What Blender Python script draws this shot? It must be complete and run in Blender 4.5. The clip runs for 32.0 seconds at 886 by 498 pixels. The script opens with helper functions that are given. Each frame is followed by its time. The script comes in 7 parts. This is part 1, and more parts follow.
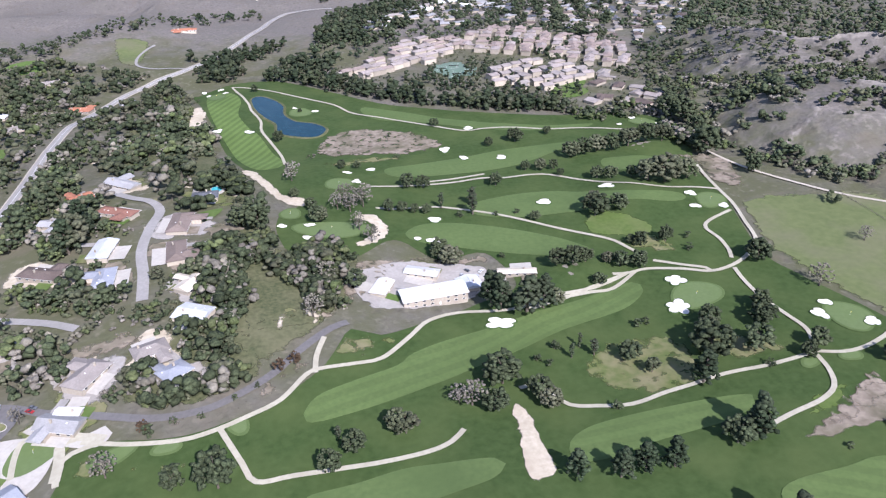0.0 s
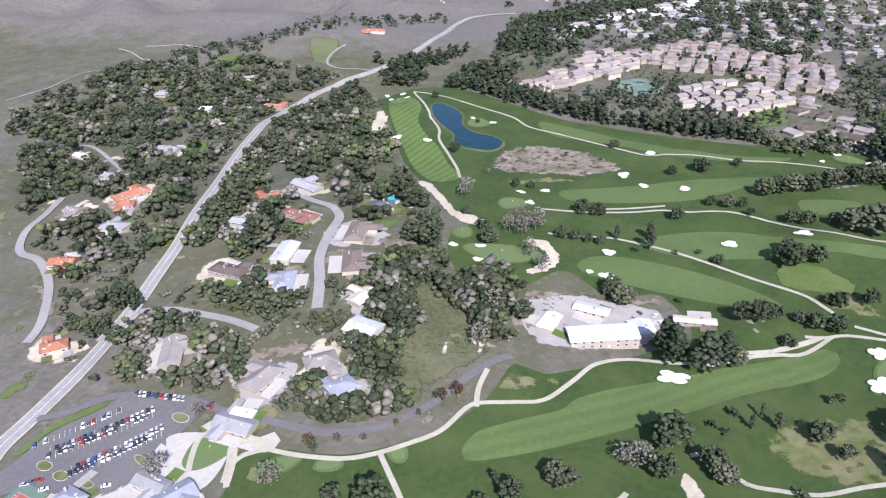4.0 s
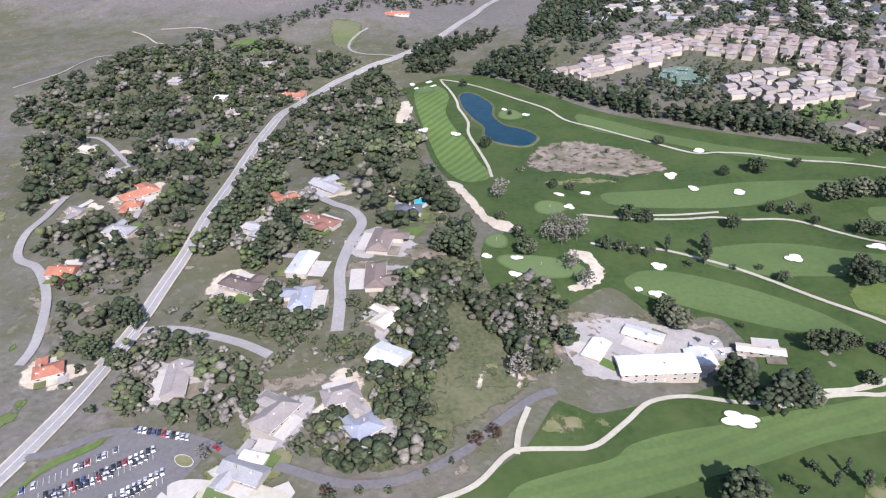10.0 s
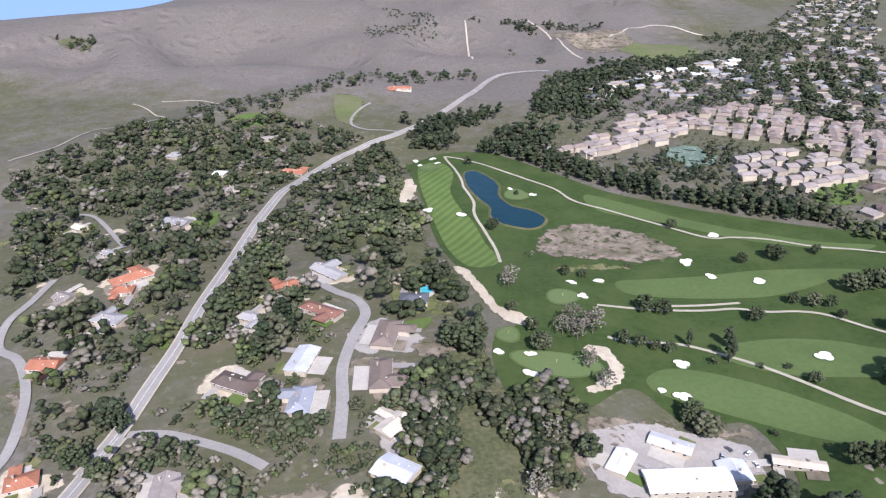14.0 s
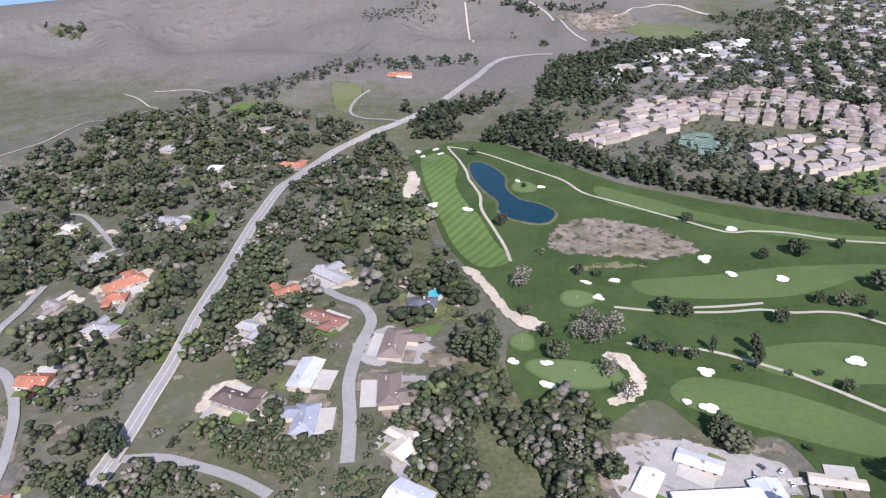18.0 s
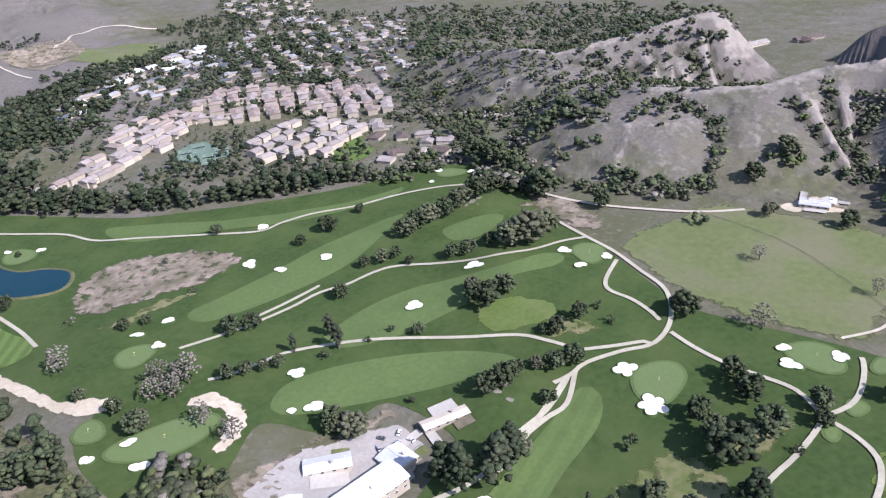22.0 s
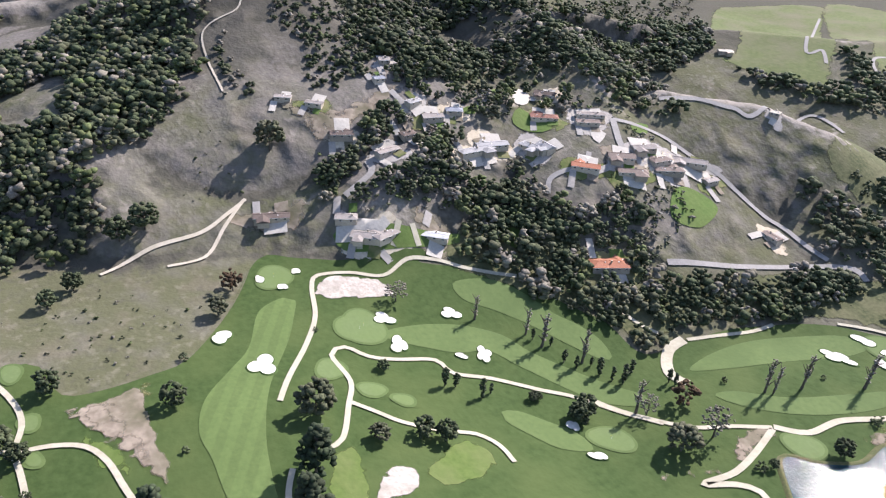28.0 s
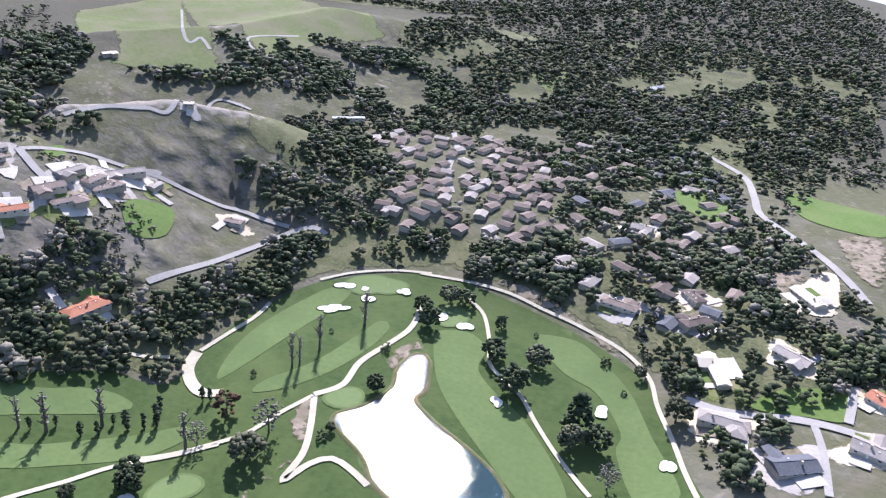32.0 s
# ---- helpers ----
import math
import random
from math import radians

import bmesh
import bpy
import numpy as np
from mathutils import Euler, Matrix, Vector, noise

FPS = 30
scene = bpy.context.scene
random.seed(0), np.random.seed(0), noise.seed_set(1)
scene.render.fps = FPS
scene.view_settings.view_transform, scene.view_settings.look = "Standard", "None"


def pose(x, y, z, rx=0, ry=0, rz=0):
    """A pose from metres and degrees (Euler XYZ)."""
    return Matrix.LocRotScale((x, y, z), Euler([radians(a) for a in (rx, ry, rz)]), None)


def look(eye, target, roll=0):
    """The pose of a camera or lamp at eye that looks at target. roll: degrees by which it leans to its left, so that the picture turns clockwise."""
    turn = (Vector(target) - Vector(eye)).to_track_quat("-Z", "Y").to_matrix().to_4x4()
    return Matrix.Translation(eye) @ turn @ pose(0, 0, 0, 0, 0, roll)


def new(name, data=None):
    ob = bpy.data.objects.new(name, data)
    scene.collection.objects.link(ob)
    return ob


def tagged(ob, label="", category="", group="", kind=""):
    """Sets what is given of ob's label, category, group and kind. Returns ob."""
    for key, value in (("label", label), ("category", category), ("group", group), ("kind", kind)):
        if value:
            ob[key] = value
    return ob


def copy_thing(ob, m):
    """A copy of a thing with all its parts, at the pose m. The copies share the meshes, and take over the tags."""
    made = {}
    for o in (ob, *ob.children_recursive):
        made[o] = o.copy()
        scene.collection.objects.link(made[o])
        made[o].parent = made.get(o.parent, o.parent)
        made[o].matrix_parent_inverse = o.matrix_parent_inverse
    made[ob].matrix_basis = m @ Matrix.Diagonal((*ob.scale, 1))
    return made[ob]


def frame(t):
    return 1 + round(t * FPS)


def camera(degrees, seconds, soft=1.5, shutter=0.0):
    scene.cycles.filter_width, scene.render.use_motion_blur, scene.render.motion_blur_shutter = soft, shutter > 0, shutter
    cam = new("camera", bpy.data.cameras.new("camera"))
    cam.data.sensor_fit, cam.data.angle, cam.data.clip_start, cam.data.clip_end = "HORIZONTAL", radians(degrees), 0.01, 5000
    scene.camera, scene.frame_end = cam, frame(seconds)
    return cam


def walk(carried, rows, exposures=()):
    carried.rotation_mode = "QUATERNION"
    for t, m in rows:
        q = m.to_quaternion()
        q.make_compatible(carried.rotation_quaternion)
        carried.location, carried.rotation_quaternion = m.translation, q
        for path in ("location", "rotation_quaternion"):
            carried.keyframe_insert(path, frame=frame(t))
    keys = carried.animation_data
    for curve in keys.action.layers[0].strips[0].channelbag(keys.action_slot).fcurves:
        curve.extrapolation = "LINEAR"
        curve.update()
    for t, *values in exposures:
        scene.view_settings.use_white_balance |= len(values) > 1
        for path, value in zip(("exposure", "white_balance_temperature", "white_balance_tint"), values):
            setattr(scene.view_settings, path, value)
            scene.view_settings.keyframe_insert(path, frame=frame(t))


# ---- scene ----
FOV = 62.0
cam = camera(FOV, 32.0, soft=1.25)


def view(x, y, z, heading, tilt, lean):
    """A pose from metres and degrees: heading clockwise from +y, tilt above level, lean to the left."""
    a, b = radians(heading), radians(tilt)
    aim = (x + math.sin(a) * math.cos(b), y + math.cos(a) * math.cos(b), z + math.sin(b))
    return look((x, y, z), aim, lean)


PATH = [
    (0.0, view(8.1, -107.4, 251.9, 13.61, -29.11, -1.29)),
    (0.5, view(5.5, -105.7, 255.2, 12.98, -28.83, -1.82)),
    (1.0, view(3.0, -104.9, 258.6, 10.08, -28.94, -1.25)),
    (1.5, view(1.3, -104.0, 261.7, 6.16, -28.20, -0.54)),
    (2.0, view(0.2, -102.1, 264.1, 3.05, -28.95, -0.64)),
    (2.5, view(-0.1, -99.0, 265.7, 0.51, -29.56, -1.26)),
    (3.0, view(-0.2, -95.3, 266.4, 0.36, -29.88, -0.74)),
    (3.5, view(-0.4, -91.0, 266.4, 0.66, -29.60, -0.82)),
    (4.0, view(-0.9, -86.0, 265.8, 0.07, -29.11, -1.93)),
    (4.5, view(-1.5, -79.9, 264.8, -0.51, -29.00, -1.59)),
    (6.5, view(-3.7, -62.5, 261.0, -0.66, -28.89, -2.62)),
    (7.0, view(-4.0, -58.6, 260.4, -0.63, -30.34, -2.47)),
    (7.5, view(-4.5, -54.7, 260.0, -0.61, -31.52, -2.14)),
    (8.0, view(-5.2, -50.6, 259.8, -0.82, -30.79, -2.82)),
    (8.5, view(-5.9, -46.4, 259.7, -0.49, -30.95, -0.68)),
    (9.0, view(-6.7, -42.0, 259.9, 0.34, -31.14, -1.88)),
    (9.5, view(-7.7, -37.8, 260.2, -0.77, -30.49, -2.17)),
    (10.0, view(-8.8, -33.6, 260.6, -1.72, -30.61, -2.28)),
    (10.5, view(-10.0, -29.4, 261.0, -1.39, -30.51, -1.16)),
    (11.0, view(-11.0, -25.4, 261.5, -1.97, -30.79, 0.06)),
    (11.5, view(-12.0, -21.3, 262.2, -1.71, -31.33, 0.86)),
    (12.0, view(-13.4, -17.3, 262.9, -1.37, -29.07, 0.81)),
    (12.5, view(-14.9, -13.6, 263.7, -2.07, -24.69, 0.50)),
    (13.0, view(-16.1, -9.7, 264.2, -2.31, -25.41, 0.71)),
    (13.5, view(-17.1, -5.8, 264.5, -0.78, -26.47, -0.48)),
    (14.0, view(-18.1, -2.0, 264.5, -1.07, -25.72, -1.54)),
    (14.5, view(-19.3, 1.6, 264.6, -0.73, -25.24, -1.39)),
    (16.5, view(-22.8, 16.9, 265.4, -0.73, -27.04, -2.39)),
    (17.0, view(-23.7, 20.1, 265.8, -1.07, -26.67, -2.84)),
    (17.5, view(-24.4, 23.4, 266.0, -1.35, -27.10, -2.95)),
    (18.0, view(-24.6, 27.1, 266.0, -1.03, -27.21, -2.25)),
    (18.5, view(-24.3, 31.0, 265.4, 2.33, -27.25, -2.86)),
    (19.0, view(-23.7, 35.2, 264.3, 7.31, -27.27, -4.91)),
    (19.5, view(-23.4, 38.6, 262.6, 11.01, -27.46, -4.46)),
    (20.0, view(-22.7, 41.0, 260.5, 15.78, -27.75, -4.41)),
    (20.5, view(-21.4, 44.2, 257.9, 20.74, -27.70, -4.59)),
    (21.0, view(-20.5, 48.4, 255.2, 25.84, -27.80, -5.81)),
    (21.5, view(-20.8, 52.8, 253.2, 31.84, -28.23, -4.70)),
    (22.0, view(-20.7, 58.4, 251.7, 38.43, -28.15, -4.68)),
    (22.5, view(-18.6, 63.4, 251.0, 44.72, -28.93, -3.82)),
    (23.0, view(-15.1, 67.2, 250.9, 51.42, -29.55, -4.51)),
    (23.5, view(-12.1, 69.8, 251.0, 58.26, -30.87, -4.93)),
    (24.0, view(-8.4, 73.4, 250.5, 65.06, -31.56, -4.34)),
    (24.5, view(-5.0, 77.7, 249.7, 71.25, -31.86, -3.76)),
    (26.5, view(-14.1, 126.9, 249.3, 103.06, -31.00, 3.89)),
    (27.0, view(-12.5, 127.3, 250.5, 108.86, -30.76, 3.67)),
    (27.5, view(-10.5, 126.7, 251.8, 114.92, -30.66, 3.86)),
    (28.0, view(-8.8, 126.4, 253.1, 122.46, -30.01, 4.22)),
    (28.5, view(-7.4, 125.2, 253.8, 129.99, -29.42, 4.41)),
    (29.0, view(-6.1, 122.8, 253.6, 135.49, -28.61, 3.78)),
    (29.5, view(-4.1, 120.1, 252.4, 140.69, -28.12, 2.43)),
    (30.0, view(-0.5, 117.7, 250.4, 145.49, -27.43, 3.64)),
    (30.5, view(3.9, 117.1, 248.4, 151.08, -27.06, 4.15)),
    (31.0, view(9.2, 117.7, 246.5, 157.22, -26.61, 3.83)),
    (31.5, view(15.8, 118.2, 244.6, 163.43, -26.91, 4.58)),
    (32.0, view(22.5, 118.8, 242.8, 168.99, -26.30, 5.43)),
]
# the clip's camera brightens a little as it turns against the light
walk(cam, PATH, [(0.0, 0.62, 5850, 22), (11.0, 0.6, 5950, 22), (13.0, 0.5, 6050, 21), (18.0, 0.46, 5950, 22), (21.0, 0.54, 5900, 23), (24.0, 0.78, 5900, 22), (28.0, 0.96, 6400, 20), (30.0, 1.02, 5900, 22), (32.0, 1.04, 5900, 22)])

# ---- light: clear midday, sun in the south ----
SUN_HEIGHT, SUN_HEADING = 41.5, 165.5
world = bpy.data.worlds.new("sky")
scene.world = world
world.use_nodes = True
wn = world.node_tree.nodes
sky = wn.new("ShaderNodeTexSky")
sky.sky_type, sky.sun_disc = "NISHITA", False
sky.sun_elevation, sky.sun_rotation = radians(SUN_HEIGHT), radians(SUN_HEADING)
sky.dust_density, sky.air_density = 1.0, 1.0
wn["Background"].inputs["Strength"].default_value = 0.125
world.node_tree.links.new(sky.outputs[0], wn["Background"].inputs["Color"])
sun = new("sun", bpy.data.lights.new("sun", "SUN"))
sun.data.energy, sun.data.angle, sun.data.color = 5.0, radians(0.5), (1.0, 0.965, 0.91)
sa, sb = radians(SUN_HEADING), radians(SUN_HEIGHT)
sun.matrix_world = look((math.sin(sa) * math.cos(sb) * 900, math.cos(sa) * math.cos(sb) * 900, math.sin(sb) * 900), (0, 0, 0))


# ---- materials ----
def material(name, dark, light, size=3.0, rough=0.9, big=40.0, worn=None, amount=0.5, bump=0.3, bump_size=None, metal=0.0,
             spec=0.12, vary=0.0):
    """Two base colours mixed by fine grain, a third in large uneven areas, and fine relief."""
    m = bpy.data.materials.new(name)
    m.use_nodes = True
    nodes, link = m.node_tree.nodes, m.node_tree.links.new
    p = nodes["Principled BSDF"]
    p.inputs["Roughness"].default_value, p.inputs["Metallic"].default_value = rough, metal
    p.inputs["Specular IOR Level"].default_value = spec
    geo = nodes.new("ShaderNodeNewGeometry")
    fine, large = nodes.new("ShaderNodeTexNoise"), nodes.new("ShaderNodeTexNoise")
    for n, s, d in ((fine, size, 5), (large, big, 3)):
        n.inputs["Scale"].default_value, n.inputs["Detail"].default_value = 1 / s, d
        link(geo.outputs["Position"], n.inputs["Vector"])
    r1 = nodes.new("ShaderNodeMapRange")
    r1.inputs[1].default_value, r1.inputs[2].default_value = 0.3, 0.7
    link(fine.outputs["Fac"], r1.inputs[0])
    mix = nodes.new("ShaderNodeMix")
    mix.data_type = "RGBA"
    mix.inputs[6].default_value, mix.inputs[7].default_value = (*dark, 1), (*light, 1)
    link(r1.outputs[0], mix.inputs[0])
    out = mix.outputs[2]
    if worn:
        r2 = nodes.new("ShaderNodeMapRange")
        r2.inputs[1].default_value, r2.inputs[2].default_value, r2.inputs[4].default_value = 0.42, 0.68, amount
        link(large.outputs["Fac"], r2.inputs[0])
        second = nodes.new("ShaderNodeMix")
        second.data_type = "RGBA"
        second.inputs[7].default_value = (*worn, 1)
        link(out, second.inputs[6])
        link(r2.outputs[0], second.inputs[0])
        out = second.outputs[2]
    if vary:
        info, hsv = nodes.new("ShaderNodeObjectInfo"), nodes.new("ShaderNodeHueSaturation")
        rv = nodes.new("ShaderNodeMapRange")
        rv.inputs[3].default_value, rv.inputs[4].default_value = 1 - vary, 1 + vary
        link(info.outputs["Random"], rv.inputs[0])
        link(rv.outputs[0], hsv.inputs["Value"])
        link(out, hsv.inputs["Color"])
        out = hsv.outputs[0]
    link(out, p.inputs["Base Color"])
    if bump:
        b = nodes.new("ShaderNodeBump")
        b.inputs["Strength"].default_value, b.inputs["Distance"].default_value = bump, (bump_size or size) * 0.3
        link(fine.outputs["Fac"], b.inputs["Height"])
        link(b.outputs[0], p.inputs["Normal"])
    m["base"] = 1
    return m


def island_tint(m, spread=0.35):
    """Lightness that differs from tree to tree within one joined mesh."""
    nodes, link = m.node_tree.nodes, m.node_tree.links.new
    p = nodes["Principled BSDF"]
    src = p.inputs["Base Color"].links[0].from_socket
    geo, hsv, rv = nodes.new("ShaderNodeNewGeometry"), nodes.new("ShaderNodeHueSaturation"), nodes.new("ShaderNodeMapRange")
    rv.inputs[3].default_value, rv.inputs[4].default_value = 1 - spread, 1 + spread
    link(geo.outputs["Random Per Island"], rv.inputs[0])
    link(rv.outputs[0], hsv.inputs["Value"])
    link(src, hsv.inputs["Color"])
    link(hsv.outputs[0], p.inputs["Base Color"])
    return m


def mown(name, a, b, width, angle, depth=0.05):
    """Turf with mowing stripes of a given width, running at an angle in the plan."""
    m = material(name, a, b, 2.5, 0.85, 45, tuple(c * 0.86 for c in a), 0.6, 0.15)
    nodes, link = m.node_tree.nodes, m.node_tree.links.new
    geo, mp, wave = nodes.new("ShaderNodeNewGeometry"), nodes.new("ShaderNodeMapping"), nodes.new("ShaderNodeTexWave")
    mp.inputs["Rotation"].default_value = (0, 0, radians(angle))
    wave.inputs["Scale"].default_value, wave.inputs["Distortion"].default_value = 0.314 / (2 * width), 0.6
    link(geo.outputs["Position"], mp.inputs[0])
    link(mp.outputs[0], wave.inputs["Vector"])
    p = nodes["Principled BSDF"]
    src = p.inputs["Base Color"].links[0].from_socket
    hsv, rv = nodes.new("ShaderNodeHueSaturation"), nodes.new("ShaderNodeMapRange")
    rv.inputs[1].default_value, rv.inputs[2].default_value = 0.35, 0.65
    rv.inputs[3].default_value, rv.inputs[4].default_value = 1 - depth, 1 + depth
    link(wave.outputs["Fac"], rv.inputs[0])
    link(rv.outputs[0], hsv.inputs["Value"])
    link(src, hsv.inputs["Color"])
    link(hsv.outputs[0], p.inputs["Base Color"])
    return m


def feathered(m):
    """Edges that break up into the ground beneath, by the cover each vertex carries."""
    nodes, link = m.node_tree.nodes, m.node_tree.links.new
    p, out = nodes["Principled BSDF"], nodes["Material Output"]
    at, geo, n = nodes.new("ShaderNodeAttribute"), nodes.new("ShaderNodeNewGeometry"), nodes.new("ShaderNodeTexNoise")
    at.attribute_name = "cover"
    n.inputs["Scale"].default_value, n.inputs["Detail"].default_value = 1 / 7.0, 7
    link(geo.outputs["Position"], n.inputs["Vector"])
    add, rv = nodes.new("ShaderNodeMath"), nodes.new("ShaderNodeMapRange")
    link(at.outputs["Fac"], add.inputs[0])
    link(n.outputs["Fac"], add.inputs[1])
    rv.inputs[1].default_value, rv.inputs[2].default_value = 0.78, 0.92
    link(add.outputs[0], rv.inputs[0])
    clear, mix = nodes.new("ShaderNodeBsdfTransparent"), nodes.new("ShaderNodeMixShader")
    link(rv.outputs[0], mix.inputs[0])
    link(clear.outputs[0], mix.inputs[1])
    link(p.outputs[0], mix.inputs[2])
    link(mix.outputs[0], out.inputs["Surface"])
    return m


M = {}
M["rough"] = material("rough turf", (0.0350, 0.0600, 0.0170), (0.0530, 0.0830, 0.0260), 4, 0.9, 38, (0.0730, 0.1000, 0.0330), 0.7)
M["fairway"] = material("fairway turf", (0.0830, 0.1220, 0.0420), (0.1020, 0.1440, 0.0510), 3, 0.85, 40, (0.0720, 0.1080, 0.0370), 0.7, 0.15)
M["striped"] = mown("striped fairway turf", (0.0946, 0.1450, 0.0400), (0.1166, 0.1720, 0.0500), 4.0, 28, 0.14)
M["green"] = material("putting green turf", (0.1080, 0.1500, 0.0600), (0.1240, 0.1680, 0.0690), 2, 0.85, 20, (0.1078, 0.1560, 0.0520), 0.5, 0.1)
M["lime"] = material("bright spring grass", (0.075, 0.115, 0.028), (0.105, 0.145, 0.042), 3, 0.9, 18, (0.13, 0.15, 0.06), 0.6)
M["thin"] = material("thin worn grass", (0.085, 0.115, 0.036), (0.14, 0.15, 0.06), 4, 0.95, 16, (0.22, 0.195, 0.115), 0.7)
M["court"] = material("green tennis court surface", (0.12, 0.175, 0.13), (0.14, 0.2, 0.15), 2, 0.7, 10, (0.15, 0.19, 0.15), 0.5, 0.05)
M["red_court"] = material("red sports surface", (0.34, 0.1, 0.08), (0.38, 0.12, 0.095), 2, 0.7, 10, (0.3, 0.1, 0.08), 0.5, 0.05)
M["pool"] = material("turquoise pool water", (0.06, 0.42, 0.5), (0.1, 0.5, 0.58), 2, 0.08, 9, None, 0, 0.1, spec=0.5)
M["rubber"] = material("black rubber", (0.02, 0.02, 0.02), (0.03, 0.03, 0.03), 1, 0.8, 3, None, 0, 0)
M["post"] = material("weathered wood", (0.2, 0.17, 0.14), (0.28, 0.25, 0.21), 0.6, 0.9, 3, (0.16, 0.14, 0.12), 0.5)
M["flag"] = material("yellow flag cloth", (0.6, 0.5, 0.1), (0.7, 0.58, 0.14), 0.5, 0.8, 3, None, 0, 0)
for key, c in (("white", (0.75, 0.75, 0.74)), ("silver", (0.42, 0.43, 0.45)), ("black", (0.025, 0.025, 0.028)), ("grey", (0.12, 0.125, 0.135)),
               ("blue", (0.05, 0.09, 0.2)), ("red", (0.3, 0.03, 0.03))):
    M["car_" + key] = material(key + " car paint", c, tuple(v * 1.06 for v in c), 1.5, 0.25, 4, None, 0, 0, spec=0.6)
M["lip"] = material("bunker lip turf", (0.045, 0.08, 0.024), (0.066, 0.105, 0.034), 1.5)
M["lawn"] = material("lawn", (0.075, 0.125, 0.03), (0.105, 0.16, 0.045), 3, 0.9, 25, (0.125, 0.15, 0.055), 0.5)
M["meadow"] = material("meadow grass", (0.1, 0.125, 0.05), (0.135, 0.155, 0.066), 5, 0.95, 45, (0.16, 0.15, 0.095), 0.8)
M["sand"] = material("white bunker sand", (0.66, 0.62, 0.545), (0.77, 0.735, 0.67), 2, 0.95, 12, (0.7, 0.64, 0.54), 0.4)
M["waste"] = material("pale sandy ground", (0.42, 0.365, 0.275), (0.56, 0.495, 0.385), 3, 0.95, 18, (0.36, 0.305, 0.22), 0.6)
M["dirt"] = material("dry bare earth", (0.16, 0.132, 0.1), (0.31, 0.262, 0.205), 5, 0.95, 17, (0.105, 0.1, 0.06), 0.9)
M["stone"] = material("pale rock and rubble", (0.32, 0.28, 0.24), (0.5, 0.46, 0.41), 2.5, 0.9, 10, (0.24, 0.22, 0.18), 0.7, 0.8)
M["gravel"] = material("grey gravel yard", (0.3, 0.28, 0.255), (0.38, 0.355, 0.325), 2, 0.9, 16, (0.24, 0.222, 0.2), 0.5)
M["concrete"] = material("pale concrete", (0.40, 0.375, 0.33), (0.48, 0.45, 0.40), 2, 0.85, 10, (0.34, 0.315, 0.28), 0.4)
M["path"] = material("cream concrete path", (0.37, 0.345, 0.265), (0.45, 0.42, 0.33), 2, 0.85, 12, (0.31, 0.285, 0.215), 0.5)
M["road"] = material("worn grey asphalt", (0.27, 0.257, 0.24), (0.33, 0.315, 0.295), 2, 0.85, 20, (0.23, 0.22, 0.205), 0.6)
M["asphalt"] = material("dark car park asphalt", (0.12, 0.114, 0.112), (0.155, 0.147, 0.143), 2, 0.8, 25, (0.17, 0.162, 0.157), 0.5)
M["track"] = material("pale dirt track", (0.4, 0.36, 0.29), (0.5, 0.45, 0.37), 2, 0.95, 12, (0.34, 0.3, 0.22), 0.5)
M["line"] = material("white road paint", (0.6, 0.6, 0.58), (0.72, 0.72, 0.7), 1, 0.7, 6, (0.5, 0.5, 0.48), 0.4)
M["bank"] = material("pond edge reeds", (0.06, 0.075, 0.03), (0.11, 0.11, 0.05), 1.5, 0.9, 8, (0.16, 0.14, 0.09), 0.6)
M["oak"] = island_tint(material("oak leaves", (0.012, 0.019, 0.010), (0.078, 0.096, 0.050), 1.0, 0.85, 30, (0.07, 0.08, 0.042), 0.4, 0.6, vary=0.25), 0.3)
M["olive"] = island_tint(material("olive green leaves", (0.0220, 0.0280, 0.0150), (0.1000, 0.1100, 0.0620), 1.1, 0.85, 30, (0.1400, 0.1320, 0.0920), 0.5, 0.6, vary=0.25), 0.3)
M["spring"] = island_tint(material("fresh green leaves", (0.0259, 0.0368, 0.0138), (0.1058, 0.1323, 0.0529), 1.1, 0.85, 30, (0.1323, 0.1380, 0.0713), 0.5, 0.6, vary=0.25), 0.3)
M["pine"] = island_tint(material("pine needles", (0.0100, 0.0170, 0.0095), (0.0500, 0.0700, 0.0360), 1.3, 0.85, 30, (0.0680, 0.0740, 0.0470), 0.5, 0.6, vary=0.2), 0.3)
M["twig"] = island_tint(material("bare grey twigs", (0.12, 0.11, 0.09), (0.22, 0.2, 0.17), 1.2, 0.95, 20, (0.16, 0.15, 0.1), 0.5, 0.6, vary=0.2), 0.3)
M["copper"] = island_tint(material("reddish brown leaves", (0.045, 0.028, 0.018), (0.09, 0.06, 0.035), 1.3, 0.9, 20, (0.07, 0.05, 0.03), 0.5, 0.6, vary=0.2), 0.3)
M["litter"] = material("woodland undergrowth", (0.0544, 0.0652, 0.0310), (0.1162, 0.1207, 0.0621), 2.5, 0.95, 20, (0.1552, 0.1472, 0.0854), 0.6)
M["bark"] = material("bark", (0.08, 0.065, 0.05), (0.15, 0.125, 0.1), 0.6, 0.95, 4, (0.11, 0.1, 0.09), 0.5)
M["glass"] = material("dark window glass", (0.02, 0.024, 0.03), (0.035, 0.04, 0.048), 2, 0.12, 8, None, 0, 0, spec=0.6)
M["trim"] = material("white painted trim", (0.68, 0.67, 0.64), (0.76, 0.75, 0.72), 2, 0.6, 8, (0.6, 0.58, 0.55), 0.4, 0)
M["stucco"] = material("cream stucco", (0.38, 0.33, 0.265), (0.46, 0.41, 0.335), 1.5, 0.9, 8, (0.33, 0.29, 0.235), 0.5, 0.2, vary=0.25)
